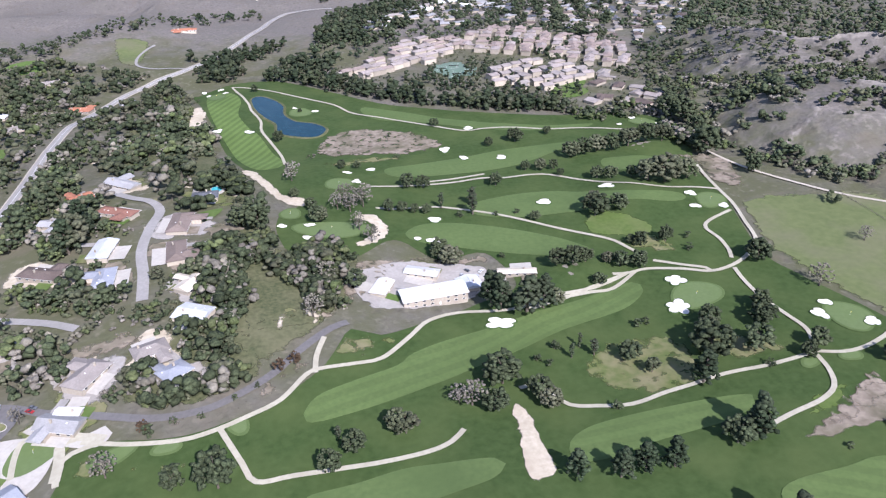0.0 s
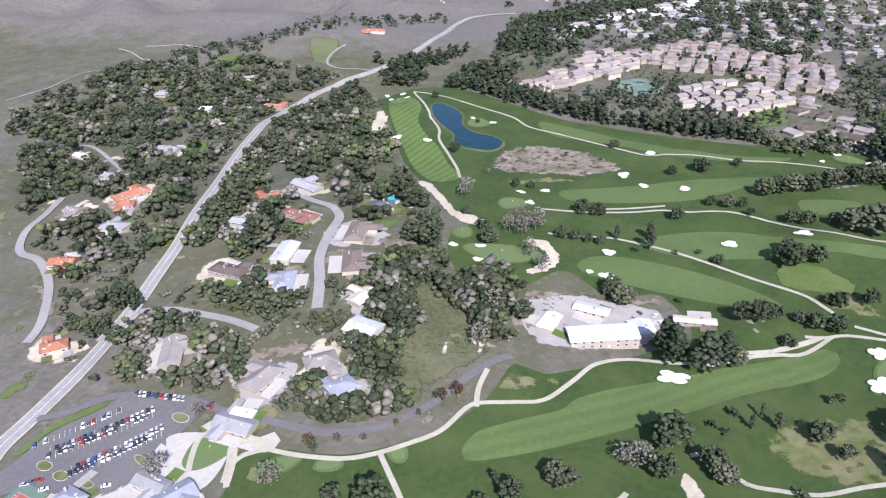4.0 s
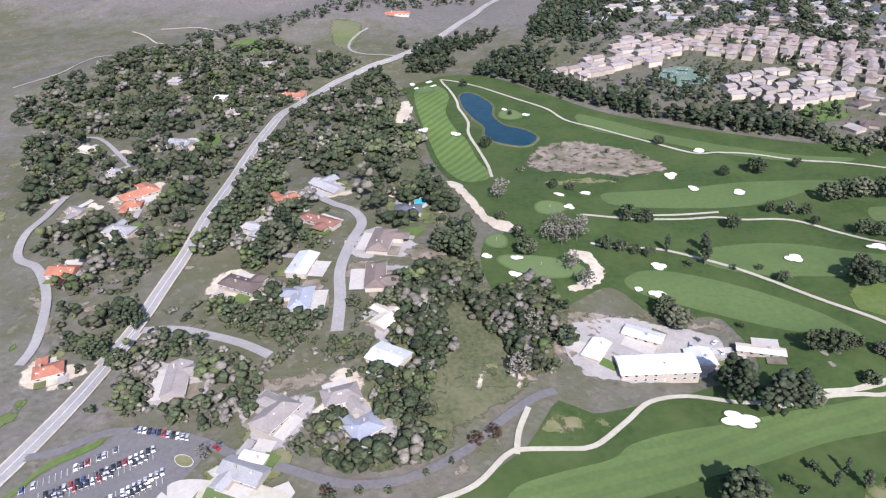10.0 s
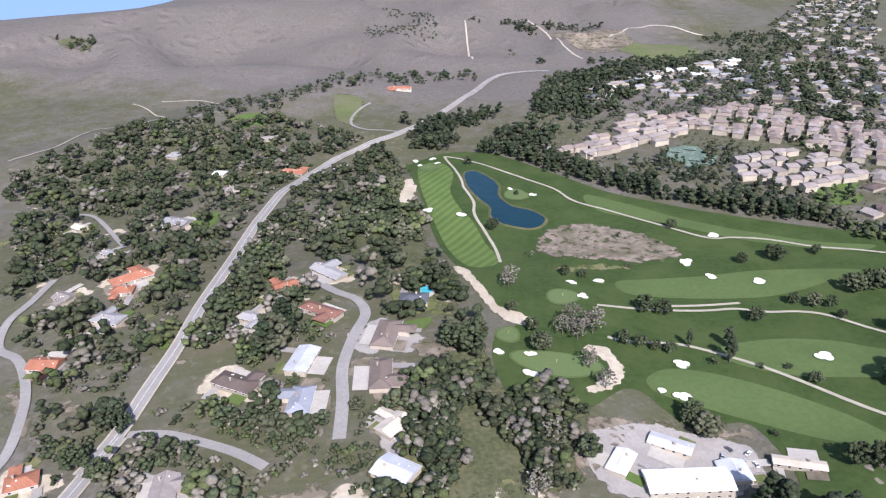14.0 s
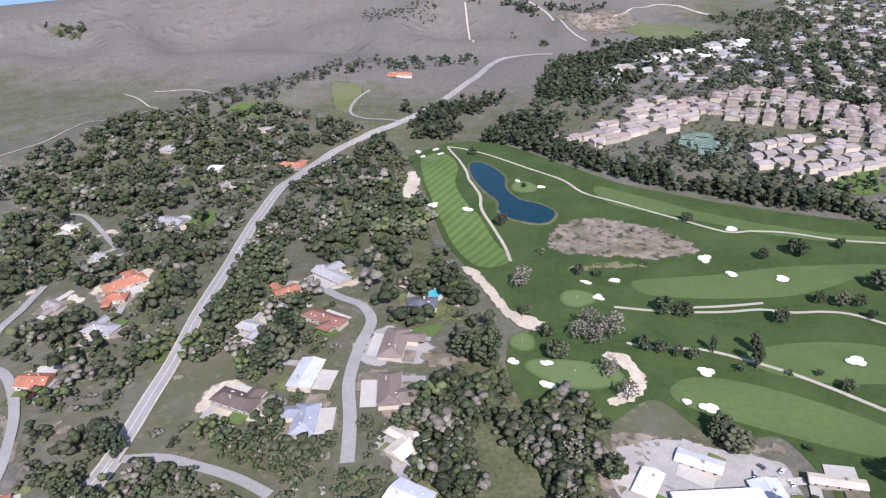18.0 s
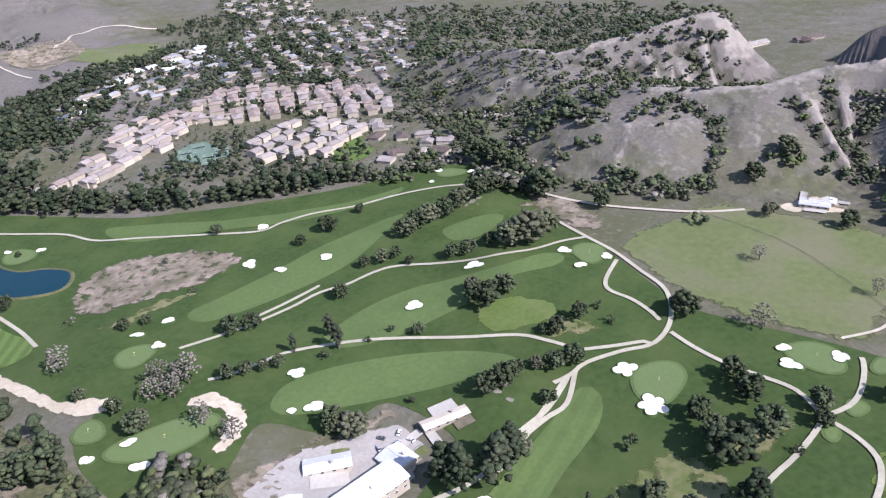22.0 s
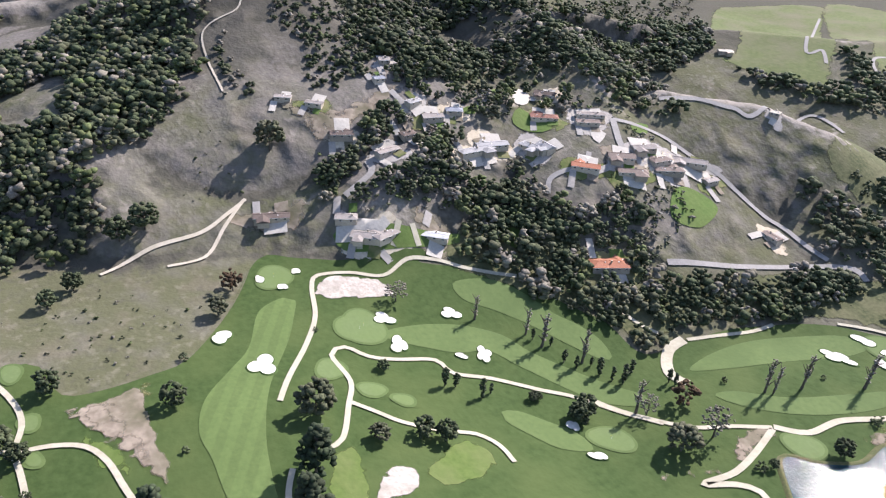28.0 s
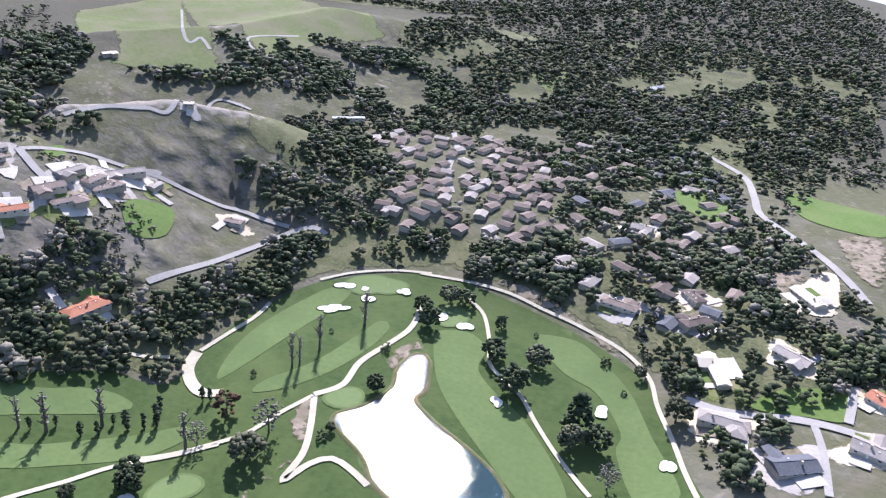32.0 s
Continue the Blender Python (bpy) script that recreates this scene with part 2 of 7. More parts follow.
ROOFS = {"terracotta": ((0.3, 0.125, 0.075), (0.42, 0.19, 0.12)), "terracotta2": ((0.24, 0.19, 0.165), (0.32, 0.262, 0.232)),
         "pinktile": ((0.26, 0.225, 0.205), (0.36, 0.315, 0.29)), "brick": ((0.2, 0.1, 0.075), (0.28, 0.15, 0.115)),
         "slate": ((0.085, 0.09, 0.1), (0.13, 0.135, 0.15)), "slateblue": ((0.24, 0.255, 0.29), (0.3, 0.315, 0.35)),
         "brown": ((0.17, 0.135, 0.115), (0.23, 0.185, 0.16)), "umber": ((0.1, 0.078, 0.068), (0.15, 0.12, 0.105)),
         "greybrown": ((0.25, 0.22, 0.2), (0.33, 0.3, 0.275)), "grey": ((0.28, 0.275, 0.275), (0.36, 0.355, 0.35)),
         "palegrey": ((0.45, 0.45, 0.46), (0.54, 0.54, 0.55)), "pale": ((0.46, 0.48, 0.52), (0.58, 0.6, 0.63)),
         "white": ((0.72, 0.72, 0.71), (0.82, 0.82, 0.81)), "cream": ((0.5, 0.44, 0.35), (0.6, 0.54, 0.45))}
for key, (a, b) in ROOFS.items():
    M["roof_" + key] = material(key + " roof", a, b, 0.8, 0.8, 7, tuple(c * 0.8 for c in a), 0.5, 0.5, vary=0.12)
for key in ("lime", "thin", "meadow", "dirt", "stone", "litter", "waste", "gravel"):
    M["soft_" + key] = feathered(M[key].copy())


# ---- terrain ----
def lattice(i, j, s):
    """Repeatable random numbers from 0 to 1 at whole-number places."""
    v = np.sin(i * 127.1 + j * 311.7 + s * 74.7) * 43758.5453
    return v - np.floor(v)


def waves(x, y, size, s=0, octaves=3):
    """Smooth value noise from -1 to 1."""
    out, amp, tot = 0.0, 1.0, 0.0
    for k in range(octaves):
        u, v = x / size * 2 ** k + 13.7 * k, y / size * 2 ** k - 7.3 * k
        i, j = np.floor(u), np.floor(v)
        a, b = u - i, v - j
        a, b = a * a * (3 - 2 * a), b * b * (3 - 2 * b)
        n = ((lattice(i, j, s) * (1 - a) + lattice(i + 1, j, s) * a) * (1 - b)
             + (lattice(i, j + 1, s) * (1 - a) + lattice(i + 1, j + 1, s) * a) * b)
        out, tot, amp = out + (2 * n - 1) * amp, tot + amp, amp * 0.5
    return out / tot


# ridges: crest points (x, y, height), half width, gully depth
RIDGES = [
    ([(461, 552, 8), (528, 506, 32), (539, 451, 49), (559, 406, 51), (585, 362, 54), (634, 331, 65), (663, 290, 69), (682, 251, 73), (714, 219, 88)], 135, 1.30),  # NE face
    ([(588, 756, 34), (596, 671, 44), (599, 610, 48), (646, 580, 56), (697, 556, 64), (753, 515, 76)], 130, 1.10),  # NE back
    ([(468, 55, 7), (513, 22, 13), (558, -4, 20), (617, -23, 32), (675, -43, 46), (768, -94, 62), (816, -117, 82)], 130, 0.60),  # E spur
    ([(722, -86, 119), (865, -121, 162), (1084, -222, 187), (1332, -330, 209)], 470, 0.70),  # massif
    ([(301, -327, 4), (333, -323, 4), (376, -308, 10), (425, -306, 36), (538, -327, 76), (645, -328, 97), (873, -364, 144), (1181, -455, 200)], 175, 0.30),  # SE spur
    ([(423, -362, 53), (375, -426, 56), (322, -460, 48), (269, -443, 22)], 110, 0.20),  # S spur
    ([(596, -641, 56), (495, -723, 59), (430, -919, 62), (253, -982, 42)], 260, 0.15),  # meadow
    ([(-497, 744, 7), (-393, 861, 15), (-189, 1084, 18)], 120, 0.10),  # west rise
    ([(521, -143, 34), (599, -124, 62), (677, -117, 97), (704, -116, 112)], 150, 0.70),  # spur b
]


# broad rises and hollows: x, y, height
SWELLS = [(130, 246, -9.4), (9, 383, 3.4), (126, 391, -0.7), (-43, 636, -2.9), (164, 511, -3.3), (-187, 312, -4.8), (-134, 447, 11.1), (-102, 327, 2.7), (-46, 265, 10.1), (-63, 790, -7.1), (-137, 1021, -0.2), (-258, 357, 5.0), (-257, 482, 2.6), (322, 355, 3.7), (244, 246, 2.0), (307, 189, -0.7), (376, 16, -5.1), (285, 43, 10.7), (311, -39, -6.8), (488, 261, 4.9), (207, -106, -18.2), (178, -300, -13.4), (83, -295, -4.5), (-4, -246, -16.3), (249, -224, -19.3), (351, -227, 12.7), (439, -191, 19.1)]


def ramp(v, lo, hi):
    u = np.clip((v - lo) / (hi - lo), 0, 1)
    return u * u * (3 - 2 * u)


def terrain(x, y):
    x, y = np.asarray(x, float), np.asarray(y, float)
    z = 0 * x
    for crest, width, gully in RIDGES:
        best, run = 0 * x, 0.0
        for k, ((ax, ay, az), (bx, by, bz)) in enumerate(zip(crest, crest[1:])):
            dx, dy = bx - ax, by - ay
            size = math.hypot(dx, dy)
            u = np.clip(((x - ax) * dx + (y - ay) * dy) / size ** 2, 0, 1)
            d = np.hypot(x - ax - u * dx, y - ay - u * dy)
            along = u * size + run
            run += size
            rough = (0.5 - np.abs(waves(along, d * 0.12, 46, 5, 3)) * 1.6) * gully + waves(x, y, 90, 9, 2) * 0.14
            f = np.clip(1 - d / width * np.maximum(0.55, 1 + rough * np.clip(d / width * 2.5, 0, 1)), 0, 1)
            f = np.where(f < 0.25, f * f * 2.0, f - 0.125) / 0.875
            best = np.maximum(best, (az + u * (bz - az)) * f)
        z = np.maximum(z, best) + 0.25 * np.minimum(z, best)
    # northern grass hills, southern uplands
    north = (1 - ramp(x, 200, 900))
    z = z + 95 * ramp(y - 0.25 * x, 1150, 2300) * (1 + 1.1 * waves(x, y, 330, 2, 4)) * north
    z = z + 34 * ramp(y - 0.3 * x, 1080, 1400) * (0.6 - np.abs(waves(x * 0.8 + y * 0.3, y, 190, 12, 3)) * 1.7) * north
    z = z + 70 * ramp(-y, 750, 1900) * (1 + 0.6 * waves(x, y, 500, 4, 3))
    z = z + 2.0
    for sx, sy, sz in SWELLS:
        z = z + sz * np.exp(-((x - sx) ** 2 + (y - sy) ** 2) / 130 ** 2)
    # gentle swells
    calm = 1 - 0.75 * np.exp(-((x - 170) ** 2 / 330 ** 2 + (y - 190) ** 2 / 620 ** 2) ** 2)
    z = z + 6 * calm * waves(x, y, 130, 1, 3)
    # level banks round the two ponds
    for px, py, r, level in ((28, 655, 95, -2), (81, -196, 100, -22)):
        away = ramp(np.hypot(x - px, y - py), r, r + 60)
        z = z * away + level * (1 - away)
    # the northern hills step down towards the bay
    far, way = np.hypot(x + 20, y - 10), (np.degrees(np.arctan2(x + 20, y - 10)) + 180) % 360
    west = ramp(way, 105, 140) * (1 - ramp(way, 156, 176)) * ramp(far, 1000, 1300)
    z = z + west * (np.minimum(z, 256 - far * 0.1135 - 0.02 * np.maximum(0, far - 2300)) - z)
    # the land falls away past the last crests, sooner to the north-west and south-south-west
    far, way = np.hypot(x, y - 100), np.degrees(np.arctan2(x, y - 100)) % 360
    edge = 3000 - 350 * np.exp(-((way - 203) / 14) ** 2)
    z = z * (1 - 0.8 * np.exp(-((way - 203) / 14) ** 2) * ramp(far, 1200, 2000))
    return z - 420 * ramp(far, edge, edge + 1300)


# ---- building tools ----
def mesh_of(name, verts, faces, mat=None, smooth=False):
    me = bpy.data.meshes.new(name)
    me.from_pydata([tuple(map(float, v)) for v in verts], [], [tuple(map(int, f)) for f in faces])
    if mat:
        for one in (mat if isinstance(mat, (list, tuple)) else [mat]):
            me.materials.append(one)
    if smooth:
        me.polygons.foreach_set("use_smooth", [True] * len(me.polygons))
    return me


def part(name, me, parent, label="", at=None):
    ob = new(name, me)
    ob.parent = parent
    if at is not None:
        ob.matrix_basis = at
    return tagged(ob, label)


def spline(pts, step=4.0, closed=True):
    """Smooth line through the points."""
    P = [np.array(p, float) for p in pts]
    n, out = len(P), []
    for i in range(n if closed else n - 1):
        a, b = P[i], P[(i + 1) % n]
        z = P[i - 1] if closed or i else a
        c = P[(i + 2) % n] if closed or i + 2 < n else b
        k = max(1, int(np.hypot(*(b - a)) / step))
        for j in range(k):
            u = j / k
            out.append(0.5 * (2 * a + (b - z) * u + (2 * z - 5 * a + 4 * b - c) * u * u + (3 * a - z - 3 * b + c) * u ** 3))
    if not closed:
        out.append(P[-1])
    return np.array(out)


def inside(x, y, poly):
    x, y = np.asarray(x, float), np.asarray(y, float)
    hit = np.zeros(x.shape, bool)
    px, py = poly[:, 0], poly[:, 1]
    for i in range(len(px)):
        j = i - 1
        if py[i] == py[j]:
            continue
        hit ^= ((py[i] > y) != (py[j] > y)) & (x < (px[j] - px[i]) * (y - py[i]) / (py[j] - py[i]) + px[i])
    return hit


# the sheet of ground: fine in the middle, wide towards the horizon
def steps(lo, hi, fine):
    mid = np.arange(lo, hi + 0.1, fine)
    out, s = [], fine
    while sum(out) < 4300:
        s *= 1.09
        out.append(s)
    c = np.cumsum(out)
    return np.concatenate([lo - c[::-1], mid, hi + c])


GX, GY = steps(-420, 760, 6.0), steps(-760, 900, 6.0)
gx, gy = np.meshgrid(GX, GY)
GZ = terrain(gx, gy)


def drop(x, y):
    """Height of the ground sheet, as its triangles have it."""
    x, y = np.asarray(x, float), np.asarray(y, float)
    i = np.clip(np.searchsorted(GX, x) - 1, 0, len(GX) - 2)
    j = np.clip(np.searchsorted(GY, y) - 1, 0, len(GY) - 2)
    u, v = (x - GX[i]) / (GX[i + 1] - GX[i]), (y - GY[j]) / (GY[j + 1] - GY[j])
    a, b, c, d = GZ[j, i], GZ[j, i + 1], GZ[j + 1, i + 1], GZ[j + 1, i]
    return np.where(u >= v, a + u * (b - a) + v * (c - b), a + u * (c - d) + v * (d - a))


def make_ground():
    ny, nx = gx.shape
    k = np.arange(nx * ny).reshape(ny, nx)
    a, b, c, d = k[:-1, :-1].ravel(), k[:-1, 1:].ravel(), k[1:, 1:].ravel(), k[1:, :-1].ravel()
    faces = np.concatenate([np.stack([a, b, c], 1), np.stack([a, c, d], 1)])
    me = bpy.data.meshes.new("ground")
    me.from_pydata(np.stack([gx.ravel(), gy.ravel(), GZ.ravel()], 1).tolist(), [], faces.tolist())
    me.polygons.foreach_set("use_smooth", [True] * len(me.polygons))
    # how lush the grass cover grows: lush in the valley gardens, dry on the slopes and far hills
    lush = 0.58 + 0.3 * waves(gx, gy, 120, 21, 3)
    lush += 0.25 * np.exp(-(((gx - 420) / 160) ** 2 + ((gy - 200) / 170) ** 2))
    lush -= 0.6 * ramp(gy + 0.3 * gx * (gx < 0), 850, 1150) * ramp(-gx, -500, -200)
    lush -= 0.28 * ramp(GZ, 12, 45) * (gy > -200)
    lush += 0.2 * ramp(-gy, 250, 500)
    me.attributes.new("lush", "FLOAT", "POINT").data.foreach_set("value", np.clip(lush, 0, 1).ravel().astype(np.float32))
    # crests weather bare, hollows keep their grass
    soft = GZ.copy()
    for _ in range(3):
        soft[1:-1, 1:-1] = (soft[:-2, 1:-1] + soft[2:, 1:-1] + soft[1:-1, :-2] + soft[1:-1, 2:] + 2 * soft[1:-1, 1:-1]) / 6
    near = np.exp(-(np.maximum(0, np.maximum(np.abs(gx - 170) - 590, np.abs(gy - 70) - 830)) / 60) ** 2)
    bare = 0.5 + (GZ - soft) * 0.55 * near
    bare[:3], bare[-3:], bare[:, :3], bare[:, -3:] = 0.5, 0.5, 0.5, 0.5
    me.attributes.new("bare", "FLOAT", "POINT").data.foreach_set("value", np.clip(bare, 0, 1).ravel().astype(np.float32))
    # chaparral on the eastern mountain, oak scrub over the southern uplands
    brush = ramp(GZ, 26, 55) * ramp(gx, 500, 600) * ramp(-gy, -130, 0) * (0.75 + 0.5 * waves(gx, gy, 85, 41, 3))
    brush = np.maximum(brush, ramp(-gy, 620, 900) * (0.85 + 0.4 * waves(gx, gy, 260, 43, 3)) * (1 - 0.9 * np.exp(-(((gx - 260) / 260) ** 2 + ((gy + 1000) / 260) ** 2))))
    me.attributes.new("brush", "FLOAT", "POINT").data.foreach_set("value", np.clip(brush, 0, 1).ravel().astype(np.float32))
    m = material("dry hill grass", (0.125, 0.113, 0.101), (0.18, 0.164, 0.147), 3.5, 0.97, 70, (0.14, 0.13, 0.113), 0.8, 0.7)
    nodes, link = m.node_tree.nodes, m.node_tree.links.new
    p = nodes["Principled BSDF"]
    src = p.inputs["Base Color"].links[0].from_socket
    at, geo, n = nodes.new("ShaderNodeAttribute"), nodes.new("ShaderNodeNewGeometry"), nodes.new("ShaderNodeTexNoise")
    at.attribute_name = "lush"
    n.inputs["Scale"].default_value, n.inputs["Detail"].default_value = 1 / 22, 6
    link(geo.outputs["Position"], n.inputs["Vector"])
    add, rv = nodes.new("ShaderNodeMath"), nodes.new("ShaderNodeMapRange")
    link(at.outputs["Fac"], add.inputs[0])
    link(n.outputs["Fac"], add.inputs[1])
    rv.inputs[1].default_value, rv.inputs[2].default_value = 0.75, 1.25
    link(add.outputs[0], rv.inputs[0])
    mix = nodes.new("ShaderNodeMix")
    mix.data_type = "RGBA"
    mix.inputs[7].default_value = (0.095, 0.097, 0.055, 1)
    link(rv.outputs[0], mix.inputs[0])
    link(src, mix.inputs[6])
    # scattered pale and dark spots of bare earth and weeds
    spot, sr = nodes.new("ShaderNodeTexNoise"), nodes.new("ShaderNodeMapRange")
    spot.inputs["Scale"].default_value, spot.inputs["Detail"].default_value = 1 / 6.5, 4
    link(geo.outputs["Position"], spot.inputs["Vector"])
    sr.inputs[1].default_value, sr.inputs[2].default_value, sr.inputs[4].default_value = 0.56, 0.7, 0.34
    link(spot.outputs["Fac"], sr.inputs[0])
    mix3 = nodes.new("ShaderNodeMix")
    mix3.data_type = "RGBA"
    mix3.inputs[7].default_value = (0.235, 0.21, 0.165, 1)
    link(sr.outputs[0], mix3.inputs[0])
    link(mix.outputs[2], mix3.inputs[6])
    earth, er = nodes.new("ShaderNodeTexNoise"), nodes.new("ShaderNodeMapRange")
    earth.inputs["Scale"].default_value, earth.inputs["Detail"].default_value, earth.inputs["Distortion"].default_value = 1 / 30, 5, 0.6
    link(geo.outputs["Position"], earth.inputs["Vector"])
    er.inputs[1].default_value, er.inputs[2].default_value, er.inputs[4].default_value = 0.54, 0.66, 0.4
    link(earth.outputs["Fac"], er.inputs[0])
    mix7 = nodes.new("ShaderNodeMix")
    mix7.data_type = "RGBA"
    mix7.inputs[7].default_value = (0.15, 0.128, 0.1, 1)
    link(er.outputs[0], mix7.inputs[0])
    link(mix3.outputs[2], mix7.inputs[6])
    # bare pale soil where the slope is steep
    sep, steep, sn = nodes.new("ShaderNodeSeparateXYZ"), nodes.new("ShaderNodeMapRange"), nodes.new("ShaderNodeTexNoise")
    link(geo.outputs["True Normal"], sep.inputs[0])
    sn.inputs["Scale"].default_value, sn.inputs["Detail"].default_value = 1 / 9, 6
    link(geo.outputs["Position"], sn.inputs["Vector"])
    sub = nodes.new("ShaderNodeMath")
    sub.operation = "MULTIPLY_ADD"
    link(sn.outputs["Fac"], sub.inputs[0])
    sub.inputs[1].default_value = -0.5
    link(sep.outputs[2], sub.inputs[2])
    steep.inputs[1].default_value, steep.inputs[2].default_value = 0.66, 0.46
    link(sub.outputs[0], steep.inputs[0])
    mix2 = nodes.new("ShaderNodeMix")
    mix2.data_type = "RGBA"
    mix2.inputs[7].default_value = (0.15, 0.135, 0.122, 1)
    link(steep.outputs[0], mix2.inputs[0])
    link(mix7.outputs[2], mix2.inputs[6])
    worn_at, wn_, wadd, wr = nodes.new("ShaderNodeAttribute"), nodes.new("ShaderNodeTexNoise"), nodes.new("ShaderNodeMath"), nodes.new("ShaderNodeMapRange")
    worn_at.attribute_name = "bare"
    wn_.inputs["Scale"].default_value, wn_.inputs["Detail"].default_value = 1 / 7, 7
    link(geo.outputs["Position"], wn_.inputs["Vector"])
    link(worn_at.outputs["Fac"], wadd.inputs[0])
    link(wn_.outputs["Fac"], wadd.inputs[1])
    wr.inputs[1].default_value, wr.inputs[2].default_value = 1.16, 1.5
    link(wadd.outputs[0], wr.inputs[0])
    mix4, mix5, low = nodes.new("ShaderNodeMix"), nodes.new("ShaderNodeMix"), nodes.new("ShaderNodeMapRange")
    for one in (mix4, mix5):
        one.data_type = "RGBA"
    mix4.inputs[7].default_value, mix5.inputs[7].default_value = (0.27, 0.242, 0.21, 1), (0.075, 0.071, 0.056, 1)
    low.inputs[1].default_value, low.inputs[2].default_value = 0.9, 0.66
    link(wadd.outputs[0], low.inputs[0])
    link(wr.outputs[0], mix4.inputs[0])
    link(mix2.outputs[2], mix4.inputs[6])
    link(low.outputs[0], mix5.inputs[0])
    link(mix4.outputs[2], mix5.inputs[6])
    bush_at, bn, badd, br = nodes.new("ShaderNodeAttribute"), nodes.new("ShaderNodeTexNoise"), nodes.new("ShaderNodeMath"), nodes.new("ShaderNodeMapRange")
    bush_at.attribute_name = "brush"
    bn.inputs["Scale"].default_value, bn.inputs["Detail"].default_value, bn.inputs["Roughness"].default_value = 1 / 12, 6, 0.65
    link(geo.outputs["Position"], bn.inputs["Vector"])
    link(bush_at.outputs["Fac"], badd.inputs[0])
    link(bn.outputs["Fac"], badd.inputs[1])
    br.inputs[1].default_value, br.inputs[2].default_value, br.inputs[4].default_value = 0.62, 1.05, 0.8
    link(badd.outputs[0], br.inputs[0])
    mix6 = nodes.new("ShaderNodeMix")
    mix6.data_type = "RGBA"
    mix6.inputs[7].default_value = (0.07, 0.066, 0.052, 1)
    link(br.outputs[0], mix6.inputs[0])
    link(mix5.outputs[2], mix6.inputs[6])
    link(mix6.outputs[2], p.inputs["Base Color"])
    # gullies and broken relief on the slopes
    rn, rb, lean = nodes.new("ShaderNodeTexNoise"), nodes.new("ShaderNodeBump"), nodes.new("ShaderNodeMapRange")
    rn.noise_type = "RIDGED_MULTIFRACTAL"
    rn.inputs["Scale"].default_value, rn.inputs["Detail"].default_value = 1 / 24, 6
    link(geo.outputs["Position"], rn.inputs["Vector"])
    link(rn.outputs["Fac"], rb.inputs["Height"])
    lean.inputs[1].default_value, lean.inputs[2].default_value, lean.inputs[3].default_value, lean.inputs[4].default_value = 0.99, 0.9, 0.05, 0.9
    link(sep.outputs[2], lean.inputs[0])
    link(lean.outputs[0], rb.inputs["Strength"])
    rb.inputs["Distance"].default_value = 8.0
    link(p.inputs["Normal"].links[0].from_socket, rb.inputs["Normal"])
    link(rb.outputs[0], p.inputs["Normal"])
    me.materials.append(m)
    tagged(new("ground", me), "dry hill grass and green valley ground", "ground", kind="structure")


make_ground()


def make_distance():
    """Glowing curved walls painted as pale haze over the bay to the north-west and over the far country to the south,
    well past the last hills.
    """
    for name, first, last, colour, label in (("backdrop_north", 290, 372, (0.36, 0.58, 0.95, 1), "glowing curved wall painted as pale blue haze over a distant bay"),
                                             ("backdrop_south", 150, 232, (0.72, 0.83, 1.0, 1), "glowing curved wall painted as pale blue haze over the far country")):
        m = bpy.data.materials.new("painted haze glow")
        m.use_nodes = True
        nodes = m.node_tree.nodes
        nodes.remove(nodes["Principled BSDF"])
        # the haze is put into the wall's own emission
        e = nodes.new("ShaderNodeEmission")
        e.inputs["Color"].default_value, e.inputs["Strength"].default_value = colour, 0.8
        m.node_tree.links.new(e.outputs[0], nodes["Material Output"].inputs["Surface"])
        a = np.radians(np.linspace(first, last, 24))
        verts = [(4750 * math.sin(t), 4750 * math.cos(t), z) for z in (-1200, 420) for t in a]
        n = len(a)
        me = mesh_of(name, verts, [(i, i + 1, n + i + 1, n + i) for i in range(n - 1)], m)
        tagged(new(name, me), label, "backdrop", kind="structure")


make_distance()

KEEP_CLEAR = []   # outlines on which no wild tree grows
KEEP_LINES = []   # lines with a half width, likewise


def draped(outline, lift, grid=6.0):
    """A sheet that follows the ground inside an outline."""
    from mathutils import geometry
    n = len(outline)
    lo, hi = outline.min(0), outline.max(0)
    xs, ys = np.meshgrid(np.arange(lo[0], hi[0], grid), np.arange(lo[1], hi[1], grid))
    xs, ys = xs.ravel(), ys.ravel()
    ok = inside(xs, ys, outline)
    pts = [Vector((float(a), float(b))) for a, b in outline] + [Vector((float(a), float(b))) for a, b in zip(xs[ok], ys[ok])]
    v, _, f, _, _, _ = geometry.delaunay_2d_cdt(pts, [(i, (i + 1) % n) for i in range(n)], [], 1, 0.01)
    v = np.array([(q.x, q.y) for q in v])
    return np.column_stack([v, drop(v[:, 0], v[:, 1]) + lift]), f


def sheet(name, outline, lift, mat, grid=6.0, feather=0.0, cover=1.0):
    v, f = draped(outline, lift, grid)
    up = []
    for t in f:
        a, b, c = (v[i] for i in t)
        up.append(t if (b[0] - a[0]) * (c[1] - a[1]) - (b[1] - a[1]) * (c[0] - a[0]) > 0 else t[::-1])
    me = mesh_of(name, v, up, mat, True)
    if feather:
        d = np.concatenate([np.min(np.hypot(q[:, None, 0] - outline[None, :, 0], q[:, None, 1] - outline[None, :, 1]), axis=1) for q in np.array_split(v, len(v) // 400 + 1)])
        me.attributes.new("cover", "FLOAT", "POINT").data.foreach_set("value", (cover * np.clip(d / feather, 0, 1)).astype(np.float32))
    return new(name, me)


